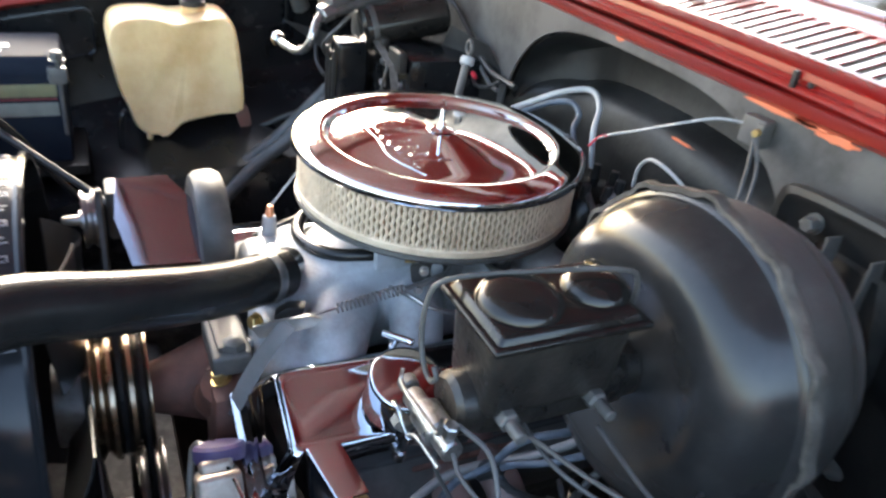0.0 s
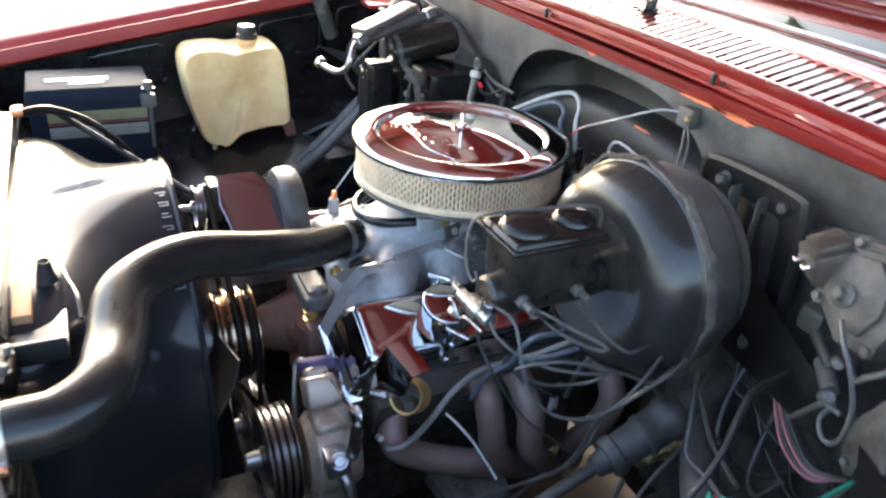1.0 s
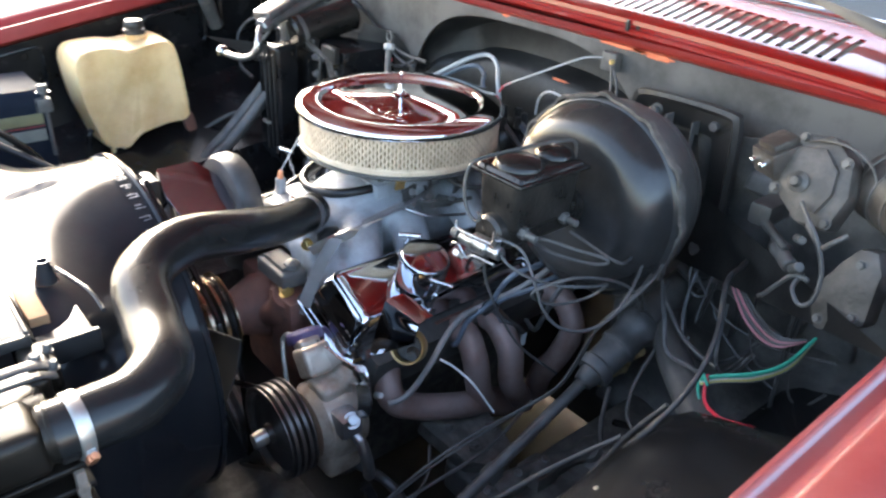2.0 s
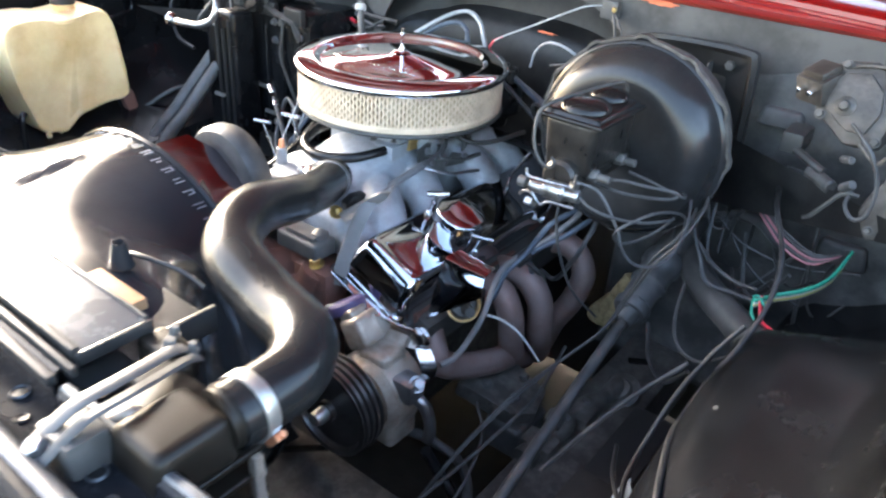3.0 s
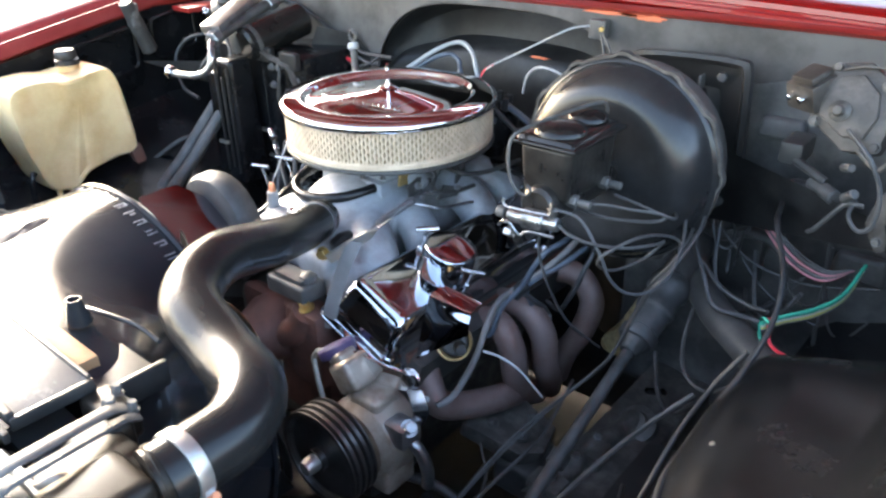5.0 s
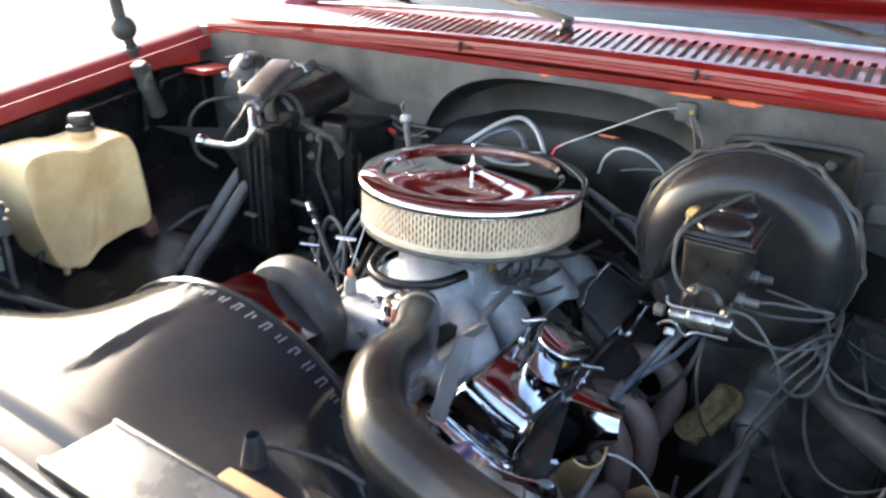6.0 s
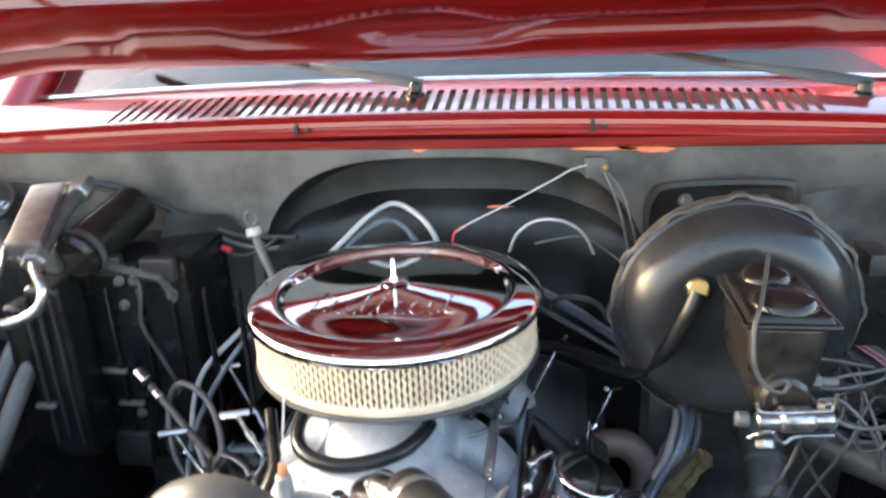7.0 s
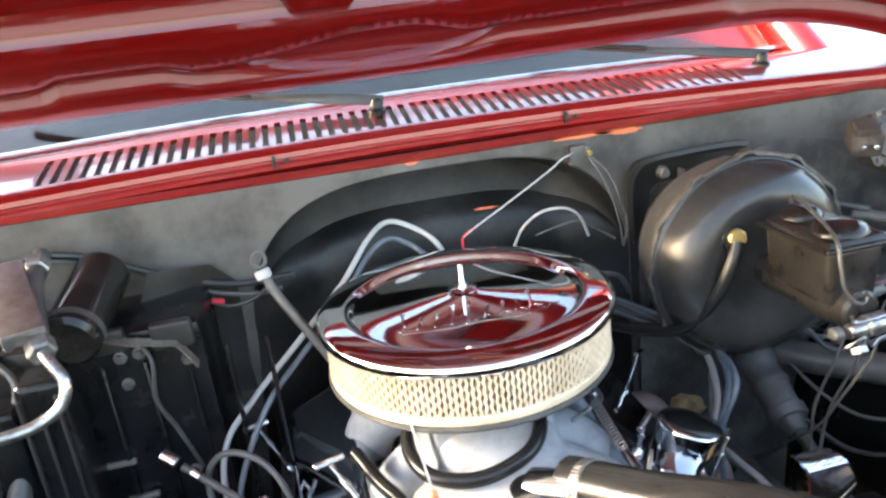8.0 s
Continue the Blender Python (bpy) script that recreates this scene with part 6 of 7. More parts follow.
part("mount", b, BLACK_DUSTY, sp2)
for k in range(3):
    b = B()
    hexbolt(b, (0.452 - 0.006 * k, -0.045 - 0.055 * k, 0.449), (0.2, 0, 1), 0.007, 0.010)
    part("nut", b, STEEL, sp2)

# round black pipe behind the bundle
b = B()
tube(b, [(0.47, 0.20, 0.665), (0.54, 0.10, 0.66), (0.62, 0.03, 0.655), (0.67, -0.01, 0.65)], 0.024, 18)
solid("duct_pipe", b, BLACK_DUSTY, "dark grey rubber sleeve on the lower firewall", "sleeve")

# ---- wiper motor and neighbours at the corner of the firewall ----
wm = thing("wiper_motor", (0.69, 0.16, 0.90), "dusty brown grey wiper motor and gear case on the firewall", "wiper motor")
b = B()
m = frame_of((0.668, 0.105, 0.975), (1, -0.12, 0), (0, 0.35, 1))
prism(b, [(-0.050, 0.012), (-0.030, 0.045), (0.010, 0.052), (0.040, 0.030), (0.052, -0.005), (0.045, -0.048), (0.008, -0.052), (-0.038, -0.022)], 0.034, m, 0.007)
part("gear_case", b, BROWN_DUST, wm)
b = B()
prism(b, [(-0.036, 0.008), (-0.020, 0.030), (0.008, 0.036), (0.030, 0.018), (0.036, -0.008), (0.028, -0.034), (0.006, -0.036), (-0.026, -0.016)], 0.008, m @ Matrix.Translation((0, 0, 0.032)), 0.003)
part("gear_cover", b, BROWN_DUST, wm)
b = B()
lathe(b, [(0, 0), (0.012, 0.0), (0.0125, 0.003), (0.007, 0.006), (0.005, 0.012), (0, 0.0125)], m @ Matrix.Translation((-0.004, -0.008, 0.040)), 16)
part("output_boss", b, DUST_GREY, wm)
b = B()
lathe(b, [(0, 0), (0.036, 0.0), (0.042, 0.006), (0.042, 0.070), (0.036, 0.084), (0.013, 0.088), (0.012, 0.098), (0, 0.098)], axis((0.720, 0.14, 0.985), (0.75, -0.5, -0.05)), 32)
part("motor_can", b, BROWN_DUST, wm)
for k in range(3):
    b = B()
    lathe(b, [(0.0415, -0.002), (0.0435, -0.0015), (0.0435, 0.0015), (0.0415, 0.002)], axis(Vector((0.720, 0.14, 0.985)) + Vector((0.75, -0.5, -0.05)).normalized() * (0.014 + 0.024 * k), (0.75, -0.5, -0.05)), 32, closed=True)
    part("can_seam", b, DUST_GREY, wm)
for u, v in ((-0.042, 0.008), (-0.022, 0.040), (0.034, 0.028), (0.042, -0.040), (-0.030, -0.024)):
    b = B()
    hexbolt(b, m @ Vector((u, v, 0.033)), m.to_3x3() @ Vector((0, 0, 1)), 0.005, 0.006)
    part("screw", b, DUST_GREY, wm)
b = B()
sheet(b, [[(x, y, z), (x + 0.004, y - 0.016, z + 0.004)] for x, y, z in smooth_path([(0.625, 0.11, 1.000), (0.65, 0.10, 1.022), (0.69, 0.095, 1.028), (0.72, 0.10, 1.010), (0.735, 0.105, 0.975)], 5)], 0.002)
part("rim_bead", b, DUST_GREY, wm, "worn bent rim strip")
b = B()
tube(b, [(0.675, 0.050, 0.965), (0.693, 0.035, 0.955), (0.710, 0.03, 0.938), (0.725, 0.03, 0.906), (0.726, 0.03, 0.869), (0.713, 0.03, 0.857), (0.699, 0.035, 0.870), (0.70, 0.05, 0.885)], 0.0026, 8)
part("lead", b, OLD_RUBBER, wm)
b = B()
tube(b, [(0.69, 0.045, 0.945), (0.715, 0.032, 0.932), (0.725, 0.03, 0.941), (0.735, 0.04, 0.952)], 0.0030, 8)
part("lead", b, DUST_GREY, wm)

rl = thing("relay", (0.612, 0.085, 0.985), "small dusty grey relay with two bright terminals", "relay")
b = B()
m = Matrix.Translation((0.622, 0.085, 0.995)) @ Matrix.Rotation(radians(-25), 4, "Z") @ Matrix.Rotation(radians(20), 4, "X")
box(b, (0, 0, 0), (0.040, 0.045, 0.034), m, 0.004)
box(b, (0, 0, 0.020), (0.030, 0.034, 0.010), m, 0.003)
part("case", b, BROWN_DUST, rl)
for k in (-0.008, 0.008):
    b = B()
    rod(b, m @ Vector((k, -0.022, 0.004)), m @ Vector((k, -0.032, 0.004)), 0.0035, 10)
    part("terminal", b, CHROME, rl, "bright terminal")

ps2 = thing("pump_cover", (0.72, 0.10, 0.80), "tilted brown grey rounded pump cover with worn edges", "cover")
b = B()
m = frame_of((0.722, 0.058, 0.862), (1, -0.10, 0.05), (0.0, 0.25, 1))
prism(b, [(-0.010, -0.004), (0.010, -0.040), (0.060, -0.012), (0.056, 0.050), (0.044, 0.074), (0.022, 0.070), (0.008, 0.045), (-0.004, 0.020)], 0.040, m @ Matrix.Translation((0, 0, -0.032)), 0.012)
part("shell", b, BROWN_DUST, ps2)
for u, v in ((0.012, -0.026), (0.050, -0.006), (0.036, 0.062)):
    b = B()
    hexbolt(b, m @ Vector((u * 0.9, v * 0.85, 0.007)), m.to_3x3() @ Vector((0, 0, 1)), 0.0045, 0.005)
    part("screw", b, GREY_STEEL, ps2)
b = B()
rod(b, (0.636, 0.115, 0.872), (0.672, 0.085, 0.868), 0.0095, 18)
part("solenoid", b, GREY_STEEL, ps2, "dull plated solenoid")
b = B()
rod(b, (0.688, 0.045, 0.886), (0.700, 0.035, 0.898), 0.006, 14)
rod(b, (0.676, 0.065, 0.916), (0.688, 0.050, 0.922), 0.005, 12)
part("connector", b, GREY_STEEL, ps2, "dull plated connector")
b = B()
tube(b, [(0.655, 0.06, 0.828), (0.664, 0.05, 0.838), (0.679, 0.045, 0.862), (0.692, 0.045, 0.880), (0.71, 0.045, 0.882)], 0.0028, 8)
part("lead", b, GREY_STEEL, ps2)
b = B()
rod(b, (0.60, 0.13, 0.895), (0.655, 0.10, 0.880), 0.006, 10)
box(b, (0.602, 0.15, 0.90), (0.03, 0.06, 0.03), bevel=0.006)
part("link_arm", b, BLACK_DUSTY, ps2)

# bulkhead boss shapes on the wall below
for bx, bz, r in ((0.575, 0.78, 0.03), (0.60, 0.70, 0.022), (0.53, 0.72, 0.018)):
    b = B()
    lathe(b, [(r * 1.3, 0), (r, 0.008), (r * 0.8, 0.010), (r * 0.6, 0.006), (0, 0.006)], axis((bx, FW - 0.002, bz), (0, -1, 0)), 24)
    solid("bulkhead_grommet", b, BLACK_DUSTY, "black rubber bulkhead grommet in the firewall", "grommet", "bulkhead grommets")

# ---- loom at the driver side ----
wire("wire_conduit", [(0.595, 0.16, 0.83), (0.612, 0.09, 0.838), (0.626, 0.03, 0.842), (0.660, -0.035, 0.808), (0.670, -0.085, 0.768), (0.662, -0.135, 0.728), (0.650, -0.190, 0.700), (0.646, -0.245, 0.684), (0.650, -0.300, 0.690), (0.666, -0.365, 0.696), (0.684, -0.430, 0.694), (0.695, -0.50, 0.685)], 0.0034, WIRE_BLACK, "black wrapped wiring conduit over the inner fender", "conduit", seg=12)
wire("wire_conduit", [(0.655, -0.10, 0.735), (0.632, -0.12, 0.690), (0.610, -0.15, 0.63), (0.60, -0.20, 0.575), (0.602, -0.25, 0.555), (0.620, -0.31, 0.552)], 0.0035, WIRE_BLACK, "black taped wire dropping inside the inner fender", "conduit", seg=10)
cols = [("WIRE_GREEN", WIRE_GREEN), ("WIRE_GREEN", WIRE_GREEN), ("WIRE_WHITE", WIRE_WHITE), ("WIRE_YELLOW", WIRE_YELLOW), ("WIRE_YELLOW", WIRE_YELLOW), ("WIRE_BLUE", WIRE_BLUE)]
words = ["green", "green", "white", "yellow", "yellow", "blue grey"]
for i, ((_, mt), wd) in enumerate(zip(cols, words)):
    k = i - 2.5
    wire("loom_wire", [(0.640, 0.0, 0.712 - 0.002 * k), (0.660, 0.012 + 0.002 * k, 0.724 - 0.003 * k), (0.690, 0.035 + 0.004 * k, 0.735 - 0.004 * k), (0.712, 0.065 + 0.004 * k, 0.752 - 0.003 * k), (0.722, 0.10, 0.785)], 0.0022, mt, "thin " + wd + " wire in a loose loom", "wire", "loose loom wires")
wire("loom_wire", [(0.655, -0.01, 0.72), (0.645, -0.006, 0.728), (0.638, 0.002, 0.72), (0.640, 0.0, 0.70), (0.648, -0.006, 0.692)], 0.0022, WIRE_GREEN, "thin green wire looped round the conduit", "wire", "loose loom wires")
wire("loom_wire", [(0.646, 0.004, 0.726), (0.650, -0.004, 0.712), (0.660, -0.014, 0.698), (0.685, -0.02, 0.694), (0.71, -0.015, 0.698), (0.725, -0.01, 0.70)], 0.0024, WIRE_RED, "thin red wire hanging from the loom", "wire", "loose loom wires")
for i, mt in enumerate((WIRE_PINK, WIRE_GREY, WIRE_PINK, WIRE_GREY, WIRE_GREY)):
    k = i - 2
    wire("loom_wire", [(0.565, 0.155, 0.800 + 0.002 * k), (0.60, 0.125 + 0.002 * k, 0.785 + 0.003 * k), (0.640, 0.105 + 0.003 * k, 0.765 + 0.004 * k), (0.680, 0.095, 0.758 + 0.004 * k), (0.71, 0.11, 0.77)], 0.0016, mt, "faded pink and grey wire in the firewall loom" if mt is WIRE_PINK else "grey wire in the firewall loom", "wire", "firewall loom wires")
wire("loom_sleeve", [(0.50, 0.17, 0.79), (0.53, 0.165, 0.802), (0.568, 0.152, 0.800)], 0.011, OLD_RUBBER, "dark grey sleeve gathering the firewall loom", "sleeve", seg=12)
wire("ground_wire", [(0.50, 0.10, 0.76), (0.535, 0.07, 0.72), (0.56, 0.05, 0.69), (0.60, 0.045, 0.69), (0.64, 0.03, 0.70)], 0.0032, WIRE_GREY, "grey wire across the lower firewall", "wire")
wire("ground_wire", [(0.50, 0.02, 0.60), (0.53, -0.03, 0.575), (0.57, -0.07, 0.58), (0.60, -0.08, 0.62)], 0.0035, WIRE_BLACK, "black wire drooping below the loom", "wire")
wire("ground_wire", [(0.560, -0.18, 0.53), (0.585, -0.25, 0.55), (0.615, -0.30, 0.56), (0.632, -0.325, 0.556)], 0.0032, WIRE_BLACK, "black wire beside the inner fender", "wire")

wire("ground_wire", [(0.47, 0.20, 0.735), (0.511, 0.19, 0.729), (0.553, 0.18, 0.750), (0.59, 0.16, 0.756), (0.63, 0.14, 0.742), (0.675, 0.12, 0.745)], 0.0085, OLD_RUBBER, "dark grey taped harness below the booster", "harness", seg=12)
wire("ground_wire", [(0.495, 0.13, 0.745), (0.504, 0.11, 0.731), (0.525, 0.10, 0.718), (0.557, 0.09, 0.697), (0.594, 0.08, 0.690), (0.630, 0.06, 0.700)], 0.0030, GREY_STEEL, "dusty wire sagging below the booster", "wire")
wire("ground_wire", [(0.52, 0.10, 0.66), (0.535, 0.03, 0.63), (0.56, -0.02, 0.615), (0.60, -0.05, 0.62), (0.64, -0.07, 0.66)], 0.0026, BLACK_DUSTY, "thin dark wire hanging beside the frame", "wire")
wire("ground_wire", [(0.60, -0.09, 0.64), (0.56, -0.13, 0.595), (0.53, -0.19, 0.56), (0.50, -0.28, 0.52)], 0.0035, BLACK_DUSTY, "dark taped wire running down to the frame", "wire")
wire("ground_wire", [(0.685, -0.02, 0.690), (0.72, -0.012, 0.688), (0.77, 0.0, 0.695), (0.80, 0.02, 0.715)], 0.0035, BLACK_DUSTY, "black wire along the edge of the inner fender", "wire")

# pale sheet added to give the bright patch in the gap below the inner fender
b = B()
rows = []
for i in range(12):
    rows.append([(0.600 + 0.0078 * j * (1 - 0.05 * i) + 0.0025 * math.sin(1.3 * i + j), -0.400 + 0.0155 * i - 0.006 * j, 0.531 + 0.0008 * i + 0.003 * math.sin(0.9 * i) * math.cos(0.8 * j) + 0.0012 * j) for j in range(8)])
sheet(b, rows, 0.002)
solid("rag", b, PALE_SHEET, "crumpled pale sheet added on the bracket beside the inner fender", "rag")

# ---- junction block and thin wires across the recess ----
jb = thing("junction_block", (0.25, 0.235, 0.985), "small worn junction block on the firewall with thin wires", "junction block")
b = B()
box(b, (0.250, 0.236, 1.003), (0.030, 0.016, 0.030), bevel=0.003)
box(b, (0.262, 0.230, 1.006), (0.010, 0.010, 0.018), bevel=0.002)
part("block", b, GREY_STEEL, jb)
b = B()
rod(b, (0.262, 0.226, 1.006), (0.264, 0.218, 1.006), 0.004, 8)
part("terminal", b, BRASS, jb, "brass terminal")
b = B()
tube(b, [(0.238, 0.228, 1.008), (0.215, 0.215, 1.004), (0.19, 0.205, 0.992), (0.12, 0.20, 0.955), (0.075, 0.198, 0.932), (0.050, 0.198, 0.917)], 0.0015, 6)
part("lead", b, WIRE_PALE, jb)
b = B()
tube(b, [(0.068, 0.198, 0.928), (0.050, 0.198, 0.917), (0.046, 0.19, 0.905)], 0.0017, 6)
part("red_tip", b, WIRE_RED, jb, "red crimp sleeve")
for dx in (0.0, 0.012):
    b = B()
    tube(b, [(0.262 + dx * 0.3, 0.222, 1.0), (0.274 + dx, 0.212, 0.975), (0.286 + dx, 0.20, 0.94), (0.296 + dx, 0.195, 0.895), (0.298, 0.19, 0.86)], 0.0019, 6)
    part("lead", b, WIRE_GREY, jb)
wire("heater_wire", [(0.128, 0.205, 0.885), (0.140, 0.195, 0.915), (0.162, 0.186, 0.936), (0.187, 0.181, 0.942), (0.214, 0.186, 0.934), (0.236, 0.20, 0.912), (0.25, 0.21, 0.88)], 0.0022, WIRE_PALE, "pale looped wire behind the air cleaner", "wire")
wire("heater_wire", [(0.165, 0.21, 0.895), (0.20, 0.205, 0.905), (0.235, 0.205, 0.908), (0.262, 0.21, 0.89), (0.29, 0.20, 0.87)], 0.0018, WIRE_GREY, "thin grey wire behind the air cleaner", "wire")
wire("heater_wire", [(0.185, 0.14, 0.825), (0.198, 0.11, 0.852), (0.222, 0.095, 0.862), (0.25, 0.10, 0.85), (0.268, 0.11, 0.82)], 0.0036, WIRE_GREY, "grey looped wire beside the air cleaner", "wire")

# distributor behind the air cleaner
ds = thing("distributor", (0.03, 0.215, 0.74), "black distributor cap behind the air cleaner", "distributor")
b = B()
lathe(b, [(0.03, 0), (0.035, 0.02), (0.055, 0.03), (0.056, 0.07), (0.045, 0.085), (0.02, 0.09), (0, 0.09)], Matrix.Translation((0.06, 0.195, 0.765)), 28)
part("cap", b, GLOSS_BLACK, ds)
for i in range(8):
    a = 2 * math.pi * i / 8
    b = B()
    rod(b, (0.06 + 0.036 * math.cos(a), 0.195 + 0.036 * math.sin(a), 0.845), (0.06 + 0.038 * math.cos(a), 0.195 + 0.038 * math.sin(a), 0.872), 0.008, 12, 0.006)
    part("tower", b, PLASTIC, ds)

# plug wires
G = "spark plug wires"
wire("spark_plug_wire", [(0.03, 0.215, 0.865), (0.012, 0.220, 0.910), (-0.018, 0.245, 0.932), (-0.053, 0.252, 0.944), (-0.088, 0.225, 0.930), (-0.135, 0.175, 0.890), (-0.205, 0.13, 0.838), (-0.275, 0.105, 0.780), (-0.325, 0.09, 0.725), (-0.335, 0.06, 0.66), (-0.31, 0.03, 0.61)], 0.0042, WIRE_PALE, "pale grey spark plug wire arching behind the air cleaner", "spark plug wire", G, seg=10)
wire("spark_plug_wire", [(0.02, 0.205, 0.865), (-0.012, 0.205, 0.902), (-0.032, 0.225, 0.916), (-0.058, 0.225, 0.926), (-0.092, 0.205, 0.912), (-0.140, 0.16, 0.870), (-0.200, 0.12, 0.825), (-0.262, 0.09, 0.77), (-0.31, 0.05, 0.69), (-0.315, 0.0, 0.64), (-0.29, -0.05, 0.60)], 0.0042, WIRE_BLUE, "blue grey spark plug wire arching behind the air cleaner", "spark plug wire", G, seg=10)
wire("spark_plug_wire", [(-0.30, -0.02, 0.60), (-0.335, 0.0, 0.66), (-0.345, 0.03, 0.72), (-0.315, 0.02, 0.755), (-0.27, 0.0, 0.74), (-0.245, -0.03, 0.69), (-0.26, -0.06, 0.63)], 0.0042, WIRE_GREY, "grey spark plug wire looped over the passenger valve cover", "spark plug wire", G, seg=10)
wire("spark_plug_wire", [(0.10, 0.20, 0.86), (0.18, 0.185, 0.83), (0.27, 0.14, 0.79), (0.345, 0.06, 0.745), (0.335, -0.01, 0.705), (0.302, -0.055, 0.672), (0.301, -0.101, 0.667), (0.314, -0.145, 0.656), (0.322, -0.176, 0.630), (0.314, -0.196, 0.592), (0.305, -0.215, 0.566), (0.296, -0.238, 0.560)], 0.0048, WIRE_MID, "grey spark plug wire curving down past the header", "spark plug wire", G, seg=10)
wire("spark_plug_wire", [(0.11, 0.19, 0.86), (0.20, 0.17, 0.82), (0.29, 0.12, 0.785), (0.350, 0.03, 0.752), (0.341, -0.045, 0.738), (0.312, -0.058, 0.678), (0.297, -0.085, 0.650), (0.290, -0.10, 0.610), (0.27, -0.09, 0.59)], 0.0042, WIRE_BLUE, "blue grey spark plug wire in the tied bundle", "spark plug wire", G, seg=10)
wire("spark_plug_wire", [(0.08, 0.21, 0.86), (0.17, 0.20, 0.82), (0.27, 0.16, 0.775), (0.362, 0.07, 0.738), (0.358, 0.0, 0.715), (0.318, -0.045, 0.680), (0.312, -0.030, 0.640), (0.305, 0.0, 0.600), (0.27, 0.01, 0.59)], 0.0042, WIRE_BLUE, "blue grey spark plug wire in the tied bundle", "spark plug wire", G, seg=10)
wire("spark_plug_wire", [(0.09, 0.17, 0.86), (0.19, 0.15, 0.81), (0.30, 0.10, 0.765), (0.370, 0.05, 0.730), (0.372, 0.02, 0.690), (0.350, 0.03, 0.640), (0.315, 0.055, 0.585), (0.28, 0.07, 0.58)], 0.0042, WIRE_GREY, "grey spark plug wire beside the header", "spark plug wire", G, seg=10)
wire("spark_plug_wire", [(0.345, 0.02, 0.715), (0.320, -0.02, 0.690), (0.308, -0.052, 0.674), (0.318, -0.035, 0.648), (0.318, 0.0, 0.618), (0.300, 0.045, 0.575)], 0.0042, WIRE_GREY, "grey spark plug wire hanging from the tie", "spark plug wire", G, seg=10)
b = B()
rod(b, (0.300, -0.062, 0.660), (0.315, -0.045, 0.680), 0.0105, 14)
solid("wire_tie", b, PLASTIC, "black tie round the spark plug wires", "wire tie")
wire("oxygen_lead", [(0.318, -0.158, 0.620), (0.340, -0.150, 0.616), (0.364, -0.132, 0.592), (0.387, -0.104, 0.538)], 0.0018, WIRE_WHITE, "thin pale lead beside the header", "wire")
for p, d in [((0.262, -0.235, 0.552), (0.4, -0.1, 0.3)), ((0.283, 0.061, 0.560), (0.3, -0.2, -0.4)), ((0.300, 0.045, 0.575), (0.2, -0.3, -0.5))]:
    b = B()
    v = Vector(d).normalized()
    rod(b, Vector(p), Vector(p) + v * 0.022, 0.006, 12, 0.0045)
    solid("plug_boot", b, WIRE_PALE, "pale spark plug boot end", "plug boot", "plug boots")

# fuel hose looping before the carburettor
wire("fuel_hose", [(-0.06, -0.02, 0.79), (-0.10, -0.08, 0.785), (-0.09, -0.14, 0.775), (-0.04, -0.165, 0.772), (0.02, -0.15, 0.778), (0.05, -0.11, 0.785), (0.055, -0.06, 0.79)], 0.0085, RUBBER, "black rubber fuel hose under the air cleaner", "fuel hose", seg=12)
wire("fuel_hose", [(-0.16, -0.05, 0.76), (-0.14, -0.10, 0.75), (-0.12, -0.15, 0.745), (-0.13, -0.20, 0.72)], 0.0085, RUBBER, "black rubber hose beside the manifold", "hose", seg=12)

# ======== passenger side ========
# ---- washer bottle ----
wb = thing("washer_bottle", (-0.745, -0.21, 0.62), "yellowed plastic washer bottle with a black cap on the inner fender", "washer bottle")
prof = [(-0.347, 0.845), (-0.340, 0.868), (-0.318, 0.881), (-0.26, 0.884), (-0.225, 0.879), (-0.15, 0.886), (-0.124, 0.876), (-0.113, 0.85), (-0.106, 0.79), (-0.102, 0.73), (-0.104, 0.702), (-0.116, 0.691), (-0.15, 0.689), (-0.20, 0.686), (-0.226, 0.679), (-0.243, 0.662), (-0.258, 0.648), (-0.272, 0.651), (-0.292, 0.654), (-0.312, 0.674), (-0.323, 0.712), (-0.334, 0.745), (-0.342, 0.79)]
b = B()
cy, cz = -0.215, 0.77
layers = [(-0.690, 0.80), (-0.6855, 0.90), (-0.6875, 0.96), (-0.700, 0.995), (-0.73, 1.0), (-0.775, 1.0), (-0.800, 0.985), (-0.808, 0.94), (-0.810, 0.85)]
rings = []
for x, k in layers:
    r = []
    for (y, z) in [(q.x, q.y) for q in smooth_path([(p[0], p[1], 0) for p in prof + prof[:1]], 3)[:-1]]:
        bulge = 0.016 * (math.cos((y - cy) * 42) * 0.5 + 0.2) if x > -0.70 else 0.0
        r.append(b.verts.new((x + bulge, cy + (y - cy) * k, cz + (z - cz) * k)))
    rings.append(r)
for p, q in zip(rings, rings[1:]):
    n = len(p)
    for i in range(n):
        j = (i + 1) % n
        b.faces.new((p[i], p[j], q[j], q[i]))
b.faces.new(rings[0])
b.faces.new(rings[-1][::-1])
part("tank", b, BOTTLE, wb)
b = B()
rod(b, (-0.745, -0.187, 0.872), (-0.745, -0.187, 0.900), 0.021, 24)
part("neck", b, BOTTLE, wb)
b = B()
lathe(b, [(0, 0), (0.0235, 0.0), (0.0235, 0.010), (0.020, 0.012), (0.021, 0.014), (0.021, 0.026), (0.018, 0.030), (0, 0.031)], Matrix.Translation((-0.745, -0.187, 0.893)), 28)
part("cap", b, PLASTIC, wb, "black ribbed cap")
b = B()
